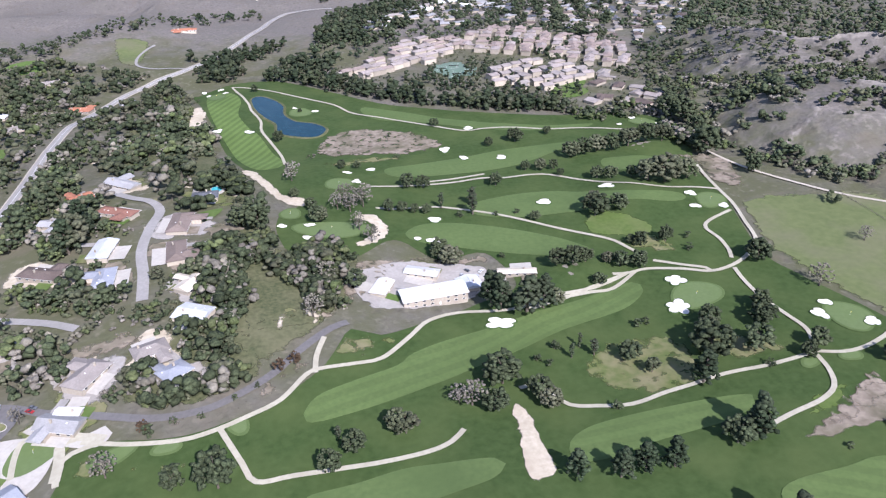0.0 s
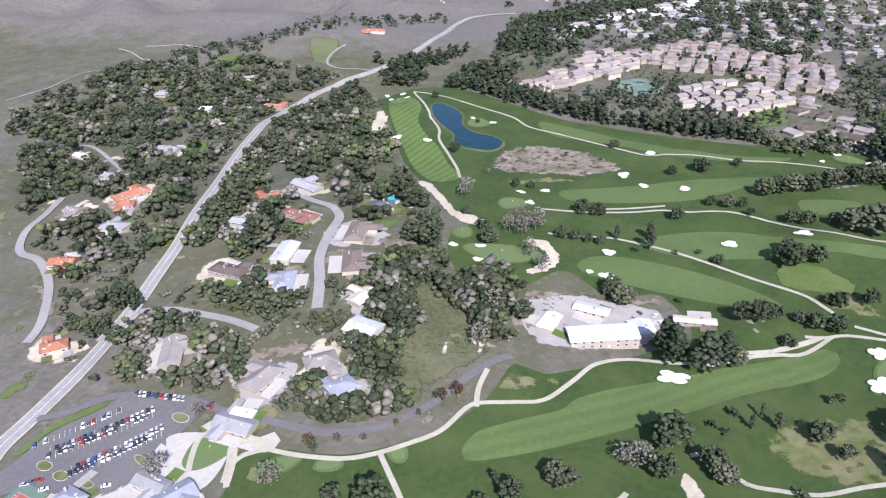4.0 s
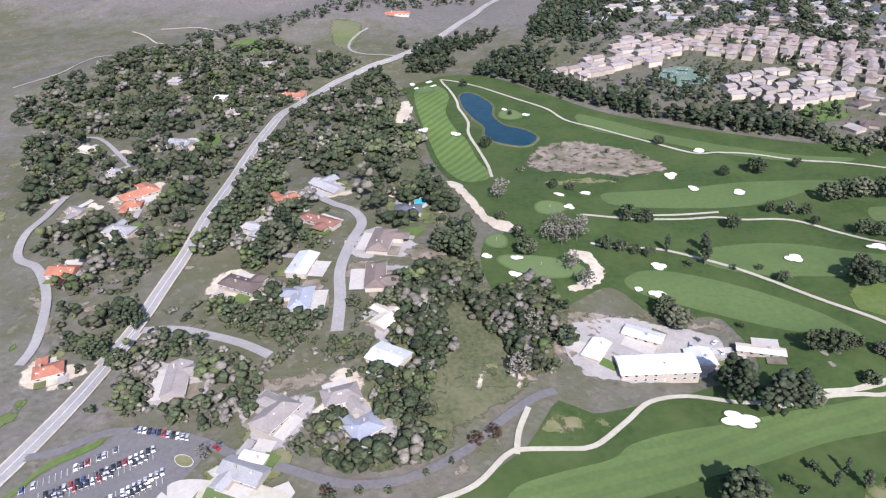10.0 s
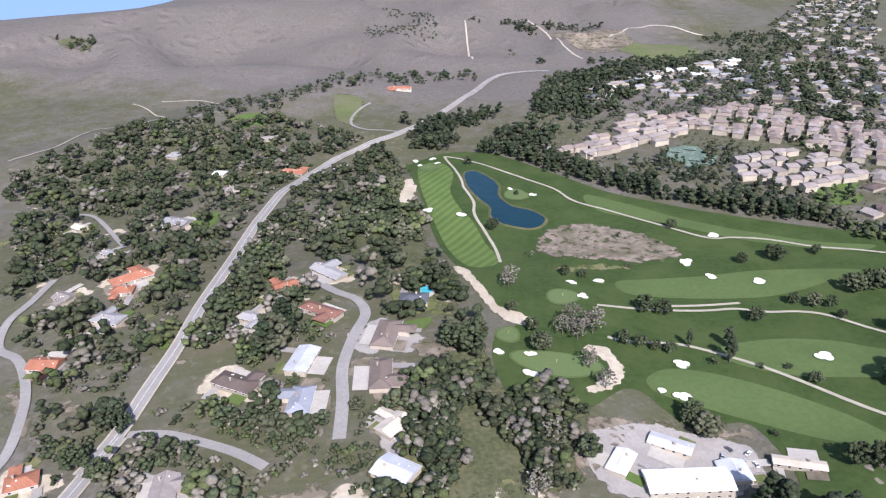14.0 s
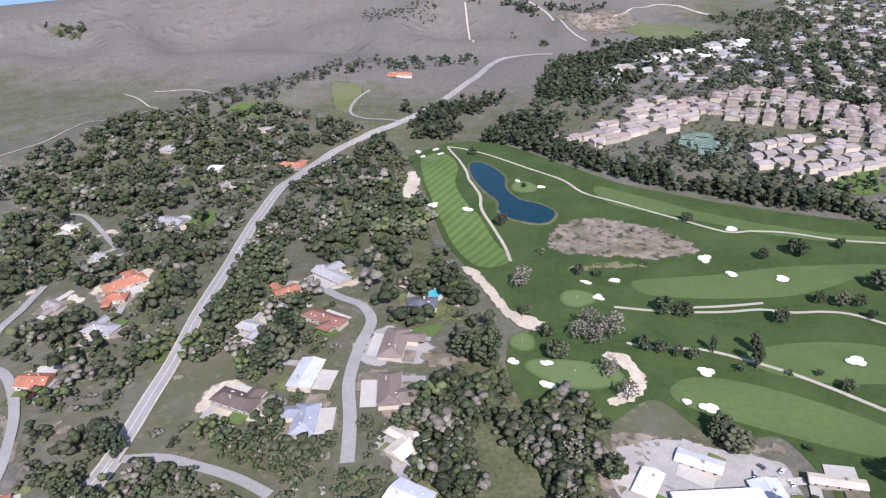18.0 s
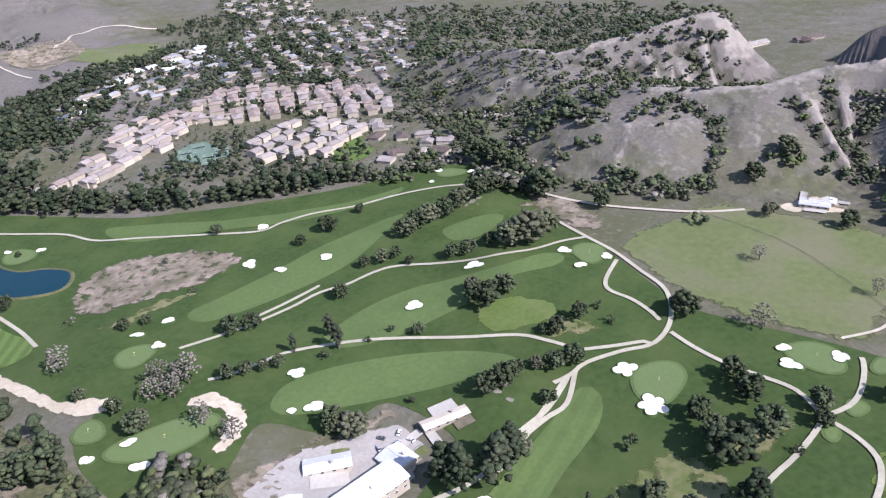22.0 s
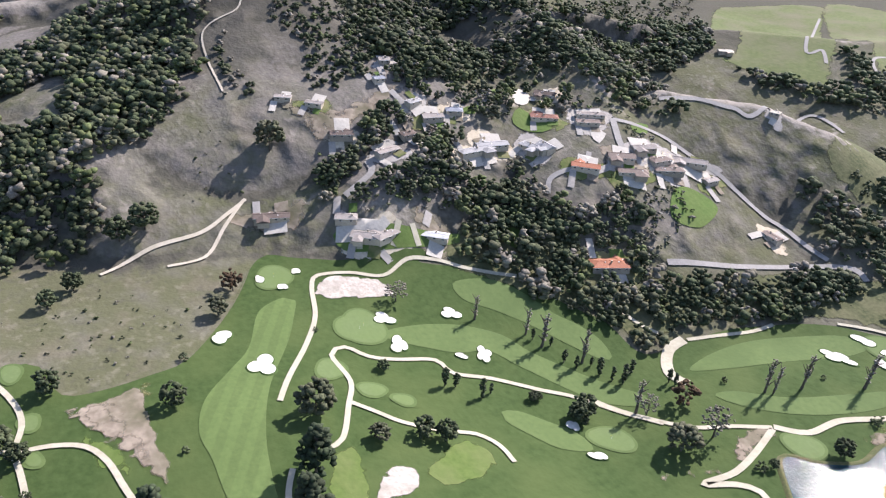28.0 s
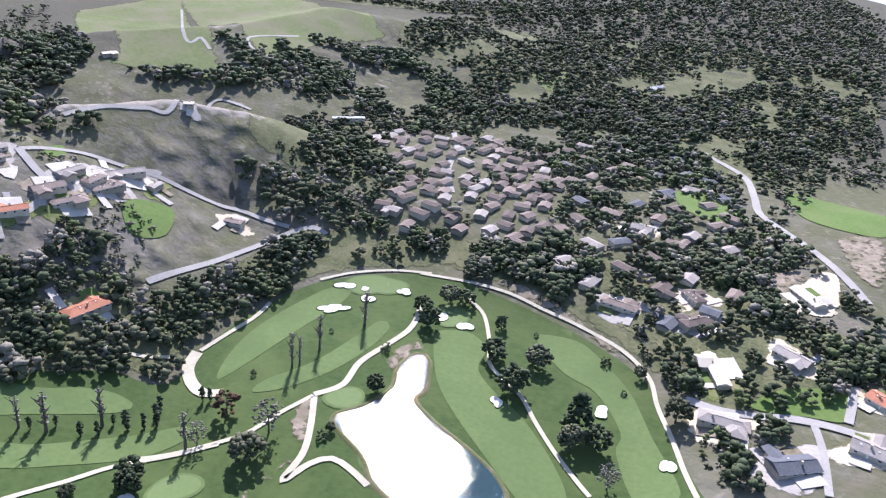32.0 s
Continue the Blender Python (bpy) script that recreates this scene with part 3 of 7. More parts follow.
def oval(x, y, a, b, heading, wobble=0.12, lobes=0, n=36, seed=0):
    rnd = random.Random(seed)
    ph = [rnd.uniform(0, 6.28) for _ in range(4)]
    th = np.linspace(0, 2 * np.pi, n, endpoint=False)
    r = 1 + wobble * (0.6 * np.sin(2 * th + ph[0]) + 0.5 * np.sin(3 * th + ph[1]))
    if lobes > 1:
        r = r * (0.55 + 0.52 * np.abs(np.cos(th * lobes / 2 + ph[2])) ** 0.6)
    elif lobes == 1:
        r = r * (0.86 + 0.16 * np.cos(2 * th + ph[3]) + 0.06 * np.sin(4 * th + ph[2]))
    c, s = math.cos(radians(heading - 90)), math.sin(radians(heading - 90))
    u, v = a * r * np.cos(th), b * r * np.sin(th)
    return np.column_stack([x + u * c - v * s, y + u * s + v * c])


def fairway(stripe, pts):
    o = spline(pts, 4)
    KEEP_CLEAR.append(o)
    if stripe == "l":
        w, vec = np.linalg.eigh(np.cov((o - o.mean(0)).T))
        angle = round(math.degrees(math.atan2(vec[1, 1], vec[0, 1])) % 180 / 10) * 10
        mat = M.setdefault("lined%d" % angle, mown("lined fairway turf", (0.084, 0.124, 0.041), (0.103, 0.147, 0.05), 4.5, -angle - 90))
    else:
        mat = M["striped" if stripe else "fairway"]
    look_ = {"s": "light green fairway mown in diagonal stripes", "l": "light green fairway mown in long stripes"}
    tagged(sheet("fairway", o, 0.5, mat), look_.get(stripe, "smooth light green mown fairway strip"), "fairway", "fairways", "structure")


GREENS = []


def green(x, y, a, b, heading):
    GREENS.append((x, y))
    o = oval(x, y, a, b, heading, 0.12, 0, 40, int(x + y))
    KEEP_CLEAR.append(o)
    collar = oval(x, y, a + 1.6, b + 1.6, heading, 0.12, 0, 40, int(x + y))
    ob = sheet("golf_green", collar, 0.62, M["fairway"], 4)
    tagged(ob, "pale green close-cut putting surface with darker collar", "golf green", "greens and tees")
    s = sheet("putting_surface", o, 0.74, M["green"], 4)
    s.parent = ob


def bunker(x, y, a, b, heading, lobes):
    o = oval(x, y, a * 0.84, b * 0.84, heading, 0.14, lobes, 60, int(x * 3 + y))
    KEEP_CLEAR.append(o)
    c = o.mean(0)
    # sand dished towards the middle, inside a raised turf lip
    rings, verts, faces = (1.0, 0.8, 0.5, 0.2), [], []
    for k, r in enumerate(rings):
        q = c + (o - c) * r
        verts += [(px, py, z + (1.1, 0.95, 0.84, 0.82)[k]) for (px, py), z in zip(q, drop(q[:, 0], q[:, 1]))]
    n = len(o)
    for k in range(3):
        faces += [(k * n + i, k * n + (i + 1) % n, (k + 1) * n + (i + 1) % n, (k + 1) * n + i) for i in range(n)]
    faces.append(tuple(3 * n + i for i in range(n)))
    ob = new("bunker", mesh_of("bunker", verts, faces, M["sand"], True))
    tagged(ob, "white sand bunker with a scalloped edge and turf lip", "bunker", "bunkers")
    lv, lf = [], []
    for r, up in ((0.985, 1.05), (1.0, 1.2), (1.05, 1.1), (1.14, 0.35)):
        q = c + (o - c) * r
        lv += [(px, py, z + up) for (px, py), z in zip(q, drop(q[:, 0], q[:, 1]))]
    for k in range(3):
        lf += [(k * n + i, (k + 1) * n + i, (k + 1) * n + (i + 1) % n, k * n + (i + 1) % n) for i in range(n)]
    part("turf_lip", mesh_of("turf_lip", lv, lf, M["lip"], True), ob, "raised grass lip")


def ribbon(name, pts, width, lift, mat, step=4.0, shift=0.0):
    c = spline(pts, step, False)
    t = np.gradient(c, axis=0)
    t /= np.maximum(np.hypot(t[:, 0], t[:, 1]), 1e-6)[:, None]
    nrm = np.column_stack([-t[:, 1], t[:, 0]])
    verts, faces = [], []
    for k in (-1, 0, 1):
        q = c + nrm * (k * width / 2 + shift)
        verts += [(a, b, z + lift) for (a, b), z in zip(q, drop(q[:, 0], q[:, 1]))]
    n = len(c)
    for k in range(2):
        faces += [(k * n + i, k * n + i + 1, (k + 1) * n + i + 1, (k + 1) * n + i) for i in range(n - 1)]
    faces = [f[::-1] for f in faces]
    return new(name, mesh_of(name, verts, faces, mat, True))


WAYS = {"path": ("cart_path", "cream concrete cart path winding through turf", "path"),
        "road": ("road", "worn grey asphalt road between trees and houses", "road"),
        "asphalt": ("drive", "dark grey asphalt drive below the houses", "road"),
        "dirt": ("dirt_track", "pale dirt track across dry grass", "track")}


def way(surface, width, pts):
    name, label, cat = WAYS[surface]
    KEEP_LINES.append((spline(pts, 8, False), width / 2 + (1.5 if surface == "path" else 3.0)))
    mat = M["track"] if surface == "dirt" else M[surface]
    ob = tagged(ribbon(name, pts, width, 0.85, mat), label, cat, kind="structure")
    if surface == "road" and width > 8:
        for s in (0,):
            tagged(ribbon("road_marking", pts, 0.3, 0.93, M["line"], shift=s * 3), "faded painted centre line on asphalt", "road marking", kind="structure")
        for s in (-1, 1):
            tagged(ribbon("road_shoulder", pts, 1.3, 0.8, M["track"], shift=s * (width / 2 + 0.5)), "pale gravel road shoulder", "shoulder", kind="structure")
    return ob


PATCHES = {"sand": ("sandy_waste", "pale sandy waste ground", "waste"), "dirt": ("bare_earth", "dry bare earth with thin weeds", "dirt"),
           "earth": ("bare_earth", "pale bare earth with thin weeds", "dirt"),
           "stone": ("rubble", "pale broken rock and rubble", "stone"), "gravel": ("yard", "grey gravel works yard", "gravel"),
           "asphalt": ("car_park", "dark asphalt car park", "asphalt"), "lawn": ("lawn", "bright green mown lawn", "lawn"),
           "concrete": ("paving", "pale concrete forecourt", "concrete"), "lime": ("spring_grass", "bright lime green grass patch on turf", "lime"), "thin": ("worn_turf", "thin yellowish worn turf with bare spots", "thin"),
           "court": ("court_surround", "green hard tennis court surround", "court"), "green_strip": ("planted_strip", "planted green strip beside the car park", "lawn"),
           "meadow": ("meadow", "open green meadow of thin grass", "meadow")}


def patch(kind, pts):
    name, label, mat = PATCHES[kind]
    o = spline(pts, 4)
    if kind not in ("meadow", "thin", "lime", "lawn"):
        KEEP_CLEAR.append(o)
    soft = {"dirt": 7, "earth": 5, "thin": 9, "lime": 7, "stone": 4, "meadow": 16, "sand": 4, "gravel": 3}.get(kind, 0)
    if soft:
        t = np.roll(o, -1, 0) - np.roll(o, 1, 0)
        t /= np.maximum(np.hypot(t[:, 0], t[:, 1]), 1e-6)[:, None]
        o = o + np.column_stack([t[:, 1], -t[:, 0]]) * (waves(o[:, 0], o[:, 1], 11, 17, 2) * min(soft, 6) * 0.45)[:, None]
        mat = "soft_" + mat
    return tagged(sheet(name, o, {"meadow": 0.45, "thin": 0.4, "lime": 0.42, "lawn": 0.6, "green_strip": 0.8}.get(kind, 0.7), M[mat], 6 if soft < 6 else 4, soft, {"dirt": 0.46, "earth": 0.72, "thin": 0.5}.get(kind, 1.0)), label, name.replace("_", " "), kind="structure")


def make_water():
    m = bpy.data.materials.new("pond water")
    m.use_nodes = True
    nodes, link = m.node_tree.nodes, m.node_tree.links.new
    p = nodes["Principled BSDF"]
    p.inputs["Base Color"].default_value = (0.005, 0.032, 0.045, 1)
    p.inputs["Specular IOR Level"].default_value = 0.3
    p.inputs["Roughness"].default_value, p.inputs["IOR"].default_value = 0.05, 1.33
    geo, n, b = nodes.new("ShaderNodeNewGeometry"), nodes.new("ShaderNodeTexNoise"), nodes.new("ShaderNodeBump")
    n.inputs["Scale"].default_value, n.inputs["Detail"].default_value = 0.62, 6
    b.inputs["Strength"].default_value, b.inputs["Distance"].default_value = 0.3, 0.34
    link(geo.outputs["Position"], n.inputs["Vector"])
    link(n.outputs["Fac"], b.inputs["Height"])
    calm, cr = nodes.new("ShaderNodeTexNoise"), nodes.new("ShaderNodeMapRange")
    calm.inputs["Scale"].default_value, calm.inputs["Detail"].default_value = 1 / 14, 3
    link(geo.outputs["Position"], calm.inputs["Vector"])
    cr.inputs[1].default_value, cr.inputs[2].default_value, cr.inputs[3].default_value, cr.inputs[4].default_value = 0.35, 0.65, 0.2, 0.75
    link(calm.outputs["Fac"], cr.inputs[0])
    link(cr.outputs[0], b.inputs["Strength"])
    link(b.outputs[0], p.inputs["Normal"])
    return m


M["water"] = make_water()


def pond(pts):
    o = spline(pts, 4)
    KEEP_CLEAR.append(o)
    c = o.mean(0)
    ob = sheet("pond", o, 0.9, M["water"], 8)
    tagged(ob, "dark blue pond with rippled water among turf", "pond", kind="structure")
    n = len(o)
    t = np.roll(o, -1, 0) - np.roll(o, 1, 0)
    t /= np.hypot(t[:, 0], t[:, 1])[:, None]
    area = np.sum(o[:, 0] * np.roll(o[:, 1], -1) - o[:, 1] * np.roll(o[:, 0], -1))
    nrm = np.column_stack([t[:, 1], -t[:, 0]]) * (1 if area > 0 else -1)
    verts, faces = [], []
    for off, up in ((-0.6, 0.8), (0.3, 1.25), (1.4, 1.1), (2.6, 0.3)):
        q = o + nrm * off
        verts += [(a, b, z + up) for (a, b), z in zip(q, drop(q[:, 0], q[:, 1]))]
    for k in range(3):
        faces += [(k * n + i, k * n + (i + 1) % n, (k + 1) * n + (i + 1) % n, (k + 1) * n + i) for i in range(n)]
    tagged(new("pond_bank", mesh_of("pond_bank", verts, faces, M["bank"], True)), "low reedy bank along the pond edge", "bank", kind="structure")


# turf of the course, mown strips, greens and tees
TURF = [(-68, 781), (-26, 814), (24, 800), (76, 741), (131, 673), (189, 626), (216, 608), (297, 569), (362, 557), (393, 514), (386, 471), (350, 396), (347, 361), (319, 265), (323, 230), (336, 189), (343, 156), (336, 141), (309, 134), (304, 116), (306, 93), (311, 75), (336, 52), (363, 32), (387, 18), (349, 42), (397, 9), (388, -15), (374, -42), (367, -76), (351, -118), (354, -86), (323, -135), (287, -161), (266, -178), (236, -185), (232, -223), (222, -269), (195, -319), (128, -353), (107, -348), (91, -347), (40, -328), (-7, -300), (-38, -264), (-50, -212), (-61, -172),
        (-82, -96), (-130, 68),
        (-105, 161), (-104, 181), (-84, 183), (-63, 178), (-42, 178), (-10, 190), (15, 210), (26, 226), (38, 246), (54, 239), (83, 249), (119, 262), (149, 275), (142, 321), (108, 319), (83, 349), (51, 327), (15, 328), (3, 369), (9, 405), (21, 413), (-8, 478), (-33, 561), (-53, 680), (-74, 783)]
turf = spline(TURF, 6)
tagged(sheet("rough_turf", turf, 0.25, M["rough"], 8), "dark green rough turf of a golf course", "turf", kind="structure")
fairway('s', [(-56, 764), (-44, 781), (-29, 772), (-19, 731), (-22, 681), (-11, 631), (-3, 610), (7, 561), (16, 528), (11, 508), (-8, 505), (-22, 538), (-35, 598), (-49, 675), (-56, 731)])
fairway(None, [(111, 665), (147, 636), (179, 603), (204, 584), (229, 568), (271, 547), (299, 539), (319, 535), (307, 527), (281, 529), (237, 544), (204, 562), (155, 598), (119, 620), (106, 645)])
fairway(None, [(101, 482), (130, 487), (168, 492), (207, 498), (236, 498), (269, 496), (286, 491), (264, 481), (233, 467), (201, 458), (162, 457), (125, 459), (103, 465)])
fairway(None, [(147, 394), (185, 403), (220, 399), (240, 389), (270, 367), (306, 360), (312, 348), (300, 343), (268, 353), (249, 355), (217, 359), (181, 364), (153, 377)])
fairway(None, [(288, 446), (309, 443), (331, 431), (327, 421), (296, 415), (282, 427)])
fairway(None, [(95, 361), (110, 370), (137, 366), (170, 349), (195, 329), (209, 311), (214, 297), (203, 296), (176, 308), (134, 328), (100, 344), (93, 353)])
fairway('l', [(5, 179), (13, 191), (32, 200), (58, 210), (69, 220), (96, 231), (141, 238), (190, 250), (220, 256), (223, 245), (206, 232), (173, 224), (134, 211), (104, 203), (82, 194), (42, 180), (14, 173), (6, 174)])
fairway('l', [(126, 132), (140, 140), (169, 142), (209, 140), (226, 136), (223, 129), (202, 123), (168, 121), (138, 117), (124, 120)])
fairway(None, [(2, 128), (24, 131), (46, 135), (67, 134), (88, 131), (92, 126), (88, 121), (75, 116), (37, 113), (10, 119)])
fairway('l', [(346, 22), (351, 9), (346, 3), (332, 9), (309, 21), (275, 43), (242, 56), (215, 62), (200, 65), (200, 77), (212, 82), (237, 82), (255, 83), (276, 75), (294, 58), (310, 43), (337, 30)])
fairway(None, [(328, -97), (328, -110), (320, -126), (303, -139), (284, -148), (270, -159), (255, -165), (242, -163), (243, -155), (260, -142), (283, -126), (300, -111), (314, -97)])
fairway(None, [(304, -38), (303, -60), (295, -84), (280, -105), (263, -114), (243, -130), (221, -147), (205, -155), (198, -148), (209, -133), (229, -118), (245, -107), (255, -100), (271, -89), (275, -70), (287, -49), (297, -35)])
fairway(None, [(225, -67), (223, -77), (210, -89), (198, -98), (183, -97), (190, -81), (204, -72), (218, -65)])
fairway(None, [(210, -197), (216, -228), (210, -267), (190, -310), (173, -319), (171, -304), (185, -262), (198, -219)])
fairway(None, [(183, -188), (181, -201), (162, -227), (147, -264), (139, -285), (131, -281), (134, -257), (148, -223), (167, -198)])
fairway(None, [(100, -282), (91, -291), (77, -291), (65, -277), (66, -254), (52, -234), (34, -217), (14, -187), (4, -160), (18, -146), (49, -180), (79, -219), (92, -247)])
fairway(None, [(36, -303), (27, -307), (6, -303), (-12, -282), (-27, -256), (-37, -224), (-50, -177), (-31, -166), (-19, -203), (-21, -222), (-6, -254), (13, -267), (29, -287)])
# greens and tees: x, y, half length across and along, heading
green(-46.6, 762.1, 9.4, 13.2, 92)
green(42.1, 669.1, 11.5, 12.3, 82)
green(57.4, 456.3, 10.5, 10.8, 77)
green(327.7, 338.9, 9.9, 13.4, 36)
green(367.4, 526.9, 12.1, 8.4, 48)
green(41.5, 369.0, 25.2, 12.9, 81)
green(250.2, 228.8, 12.6, 16.0, 27)
green(320.6, 180.8, 14.9, 11.3, 13)
green(373.6, 6.8, 10.9, 11.7, -15)
green(310.2, -25.2, 13.0, 14.7, -24)
green(185.5, -111.6, 11.3, 9.3, -52)
green(308.8, -22.0, 14.7, 10.8, -24)
green(147.3, -329.6, 13.0, 9.5, -72)
green(94.9, -308.2, 10.2, 13.9, -80)
green(14.5, 398.8, 7.1, 8.7, 82)
green(-118.7, 185.7, 13.6, 11.2, 116)
green(-82.4, 172.8, 9.5, 4.6, 109)
green(-58.4, 171.2, 5.6, 3.3, 104)
green(-25.5, 176.6, 4.0, 4.1, 96)
green(258.6, -6.2, 7.6, 4.7, -25)
green(246.9, -19.0, 5.4, 4.2, -29)
green(280.0, 8.0, 7.8, 7.8, -21)
green(161.9, -327.1, 15.2, 11.2, -72)
green(294.5, 149.0, 4.1, 5.1, 8)
green(269.7, 149.4, 3.0, 4.1, 9)
green(335.5, 153.7, 4.4, 7.0, 8)
green(132.7, -200.0, 9.9, 8.8, -70)
green(103.8, -158.6, 5.1, 6.0, -72)
green(116.7, -174.7, 3.4, 4.1, -71)
# bunkers: x, y, half length across and along, heading, lobes
bunker(-60.9, 788.9, 4.2, 5.4, 93, 2)
bunker(-42.0, 793.7, 4.1, 5.4, 92, 2)
bunker(-55.7, 772.6, 4.0, 5.2, 93, 1)
bunker(-36.5, 776.7, 4.0, 5.1, 91, 2)
bunker(-42.6, 633.4, 5.3, 6.9, 92, 3)
bunker(-12.2, 621.2, 5.7, 6.0, 89, 2)
bunker(37.4, 683.7, 3.5, 4.6, 85, 1)
bunker(57.8, 667.0, 4.0, 5.2, 83, 2)
bunker(198.6, 561.8, 6.7, 5.3, 69, 2)
bunker(162.3, 515.0, 6.2, 8.0, 70, 3)
bunker(173.9, 490.2, 5.2, 5.2, 68, 2)
bunker(206.3, 480.8, 6.1, 5.8, 65, 2)
bunker(67.3, 479.0, 5.2, 3.3, 79, 2)
bunker(88.2, 482.4, 5.7, 3.8, 77, 2)
bunker(72.0, 457.5, 4.7, 5.1, 78, 3)
bunker(119.0, 374.7, 6.5, 5.2, 70, 3)
bunker(99.9, 347.6, 3.1, 4.0, 71, 1)
bunker(110.9, 343.0, 6.5, 5.2, 69, 3)
bunker(7.1, 376.7, 4.3, 4.2, 86, 2)
bunker(26.7, 376.8, 5.1, 3.6, 83, 2)
bunker(24.6, 356.1, 5.5, 4.4, 83, 2)
bunker(208.7, 381.3, 7.3, 5.9, 59, 3)
bunker(363.2, 538.4, 5.4, 4.3, 49, 1)
bunker(379.2, 514.0, 3.4, 4.4, 46, 1)
bunker(343.0, 524.8, 3.8, 3.4, 50, 1)
bunker(318.5, 352.9, 5.9, 5.5, 38, 3)
bunker(310.3, 331.8, 4.6, 4.4, 36, 2)
bunker(331.0, 326.6, 4.3, 5.6, 34, 3)
bunker(261.8, 382.7, 8.2, 5.0, 46, 3)
bunker(246.4, 247.1, 7.1, 7.2, 32, 4)
bunker(233.5, 220.4, 9.0, 8.5, 29, 5)
bunker(328.3, 172.0, 5.7, 5.8, 11, 3)
bunker(316.5, 196.4, 4.6, 4.5, 16, 2)
bunker(305.4, 187.2, 6.8, 5.4, 15, 3)
bunker(373.7, 15.7, 4.0, 5.2, -14, 1)
bunker(361.6, 5.4, 3.9, 4.7, -16, 1)
bunker(375.0, -8.2, 3.7, 4.6, -17, 1)
bunker(324.2, 53.3, 6.1, 7.5, -10, 2)
bunker(292.7, 40.7, 8.8, 9.4, -14, 3)
bunker(313.9, -40.4, 7.7, 6.1, -26, 3)
bunker(290.4, -38.6, 6.4, 8.3, -27, 3)
bunker(305.6, -82.7, 7.2, 5.7, -32, 3)
bunker(271.7, -70.3, 4.0, 3.6, -33, 1)
bunker(268.9, -84.4, 5.7, 7.5, -35, 4)
bunker(202.8, -99.6, 4.3, 5.6, -44, 2)
bunker(125.5, 236.0, 11.5, 6.1, 67, 4)
bunker(177.9, -95.5, 5.8, 4.0, -51, 2)
bunker(174.6, -291.1, 11.9, 6.9, -68, 4)
bunker(176.3, -320.3, 8.2, 5.1, -69, 2)
bunker(161.7, -320.8, 4.3, 3.4, -71, 1)
bunker(155.7, -309.3, 5.9, 5.6, -71, 2)
bunker(134.1, -326.1, 6.0, 5.1, -74, 3)
bunker(100.2, -303.7, 5.2, 6.8, -78, 1)
bunker(83.6, -298.0, 6.3, 6.6, -80, 2)
bunker(49.7, -225.5, 4.8, 6.3, -86, 1)
bunker(-9.8, -236.6, 5.7, 7.4, -95, 1)
bunker(-45.0, -198.0, 5.0, 6.5, -102, 2)
# paths and roads: surface, width, line
way('path', 2.7, [(-29, 800), (-11, 788), (17, 756), (48, 720), (80, 683), (95, 650), (124, 624), (154, 594), (191, 559), (213, 557), (239, 551), (271, 535), (302, 526), (341, 510), (363, 489)])
way('path', 2.7, [(80, 445), (102, 442), (129, 440), (154, 440), (176, 442), (195, 437), (216, 436), (232, 430), (252, 410), (271, 385), (298, 371), (327, 364), (343, 355)])
way('path', 2.7, [(132, 446), (153, 447), (181, 450)])
way('path', 2.8, [(356, 406), (349, 379), (344, 354), (340, 329), (332, 302), (323, 275), (299, 255), (275, 249), (257, 258), (237, 266), (225, 266), (213, 268)])
way('path', 2.7, [(79, 403), (91, 399), (113, 398), (130, 395), (159, 379), (184, 358), (207, 334), (230, 311), (237, 296), (241, 282), (238, 275)])
way('path', 2.7, [(245, 274), (259, 263), (272, 254), (273, 250)])
way('path', 2.7, [(332, 319), (308, 309), (300, 300), (301, 284), (298, 268), (294, 259)])
way('path', 2.7, [(-9, 693), (0, 653), (0, 622), (8, 583), (15, 547), (17, 515)])
way('path', 2.6, [(-29, 800), (-19, 755), (-11, 716), (-9, 693)])
way('path', 2.7, [(289, 248), (286, 232), (285, 212), (287, 193), (288, 175), (278, 157)])
way('path', 2.7, [(278, 157), (293, 152), (308, 153), (326, 159), (335, 164)])
way('path', 2.7, [(278, 157), (266, 155), (246, 154), (231, 155), (218, 155), (202, 153), (188, 152), (167, 149), (150, 153), (137, 158), (131, 170), (125, 178), (117, 178)])
way('path', 2.7, [(278, 160), (275, 142), (268, 129), (255, 122), (236, 118), (220, 114), (201, 109)])
way('path', 2.9, [(263, 42), (280, 31), (303, 13), (327, -2), (355, -11), (366, -19), (362, -39), (351, -58), (358, -79), (351, -97), (338, -111), (327, -126), (318, -141)])
way('path', 2.7, [(218, 52), (207, 58), (189, 64)])
way('path', 2.8, [(224, 36), (228, 24), (250, 11), (268, 2), (291, 3), (296, -7), (285, -17), (279, -31), (273, -53), (260, -58), (250, -78), (235, -99), (219, -121), (193, -136), (180, -144)])
way('path', 2.7, [(252, 9), (241, -1), (231, -10), (220, -27), (213, -43), (202, -50), (189, -50)])
way('path', 2.8, [(215, -127), (192, -138), (172, -153), (161, -176), (150, -196)])
way('path', 4.0, [(150, -197), (138, -211), (136, -235), (127, -257), (118, -280), (117, -302), (120, -317)])
way('path', 3.6, [(149, -195), (141, -170), (137, -150), (139, -130), (131, -145), (122, -152), (111, -148), (99, -140)])
way('path', 7.0, [(234, -217), (232, -203), (223, -191), (211, -183), (200, -184)])
way('path', 2.7, [(233, -219), (226, -241), (219, -264), (217, -283)])
way('path', 2.6, [(268, -194), (255, -199), (243, -207)])
way('path', 2.7, [(88, -331), (74, -316), (64, -283), (59, -259), (38, -237), (26, -215), (14, -195), (1, -177), (-7, -167)])
way('path', 2.7, [(129, -351), (91, -349), (61, -343), (36, -332), (8, -319), (-19, -300), (-36, -274), (-41, -248), (-48, -220), (-53, -193), (-57, -174)])
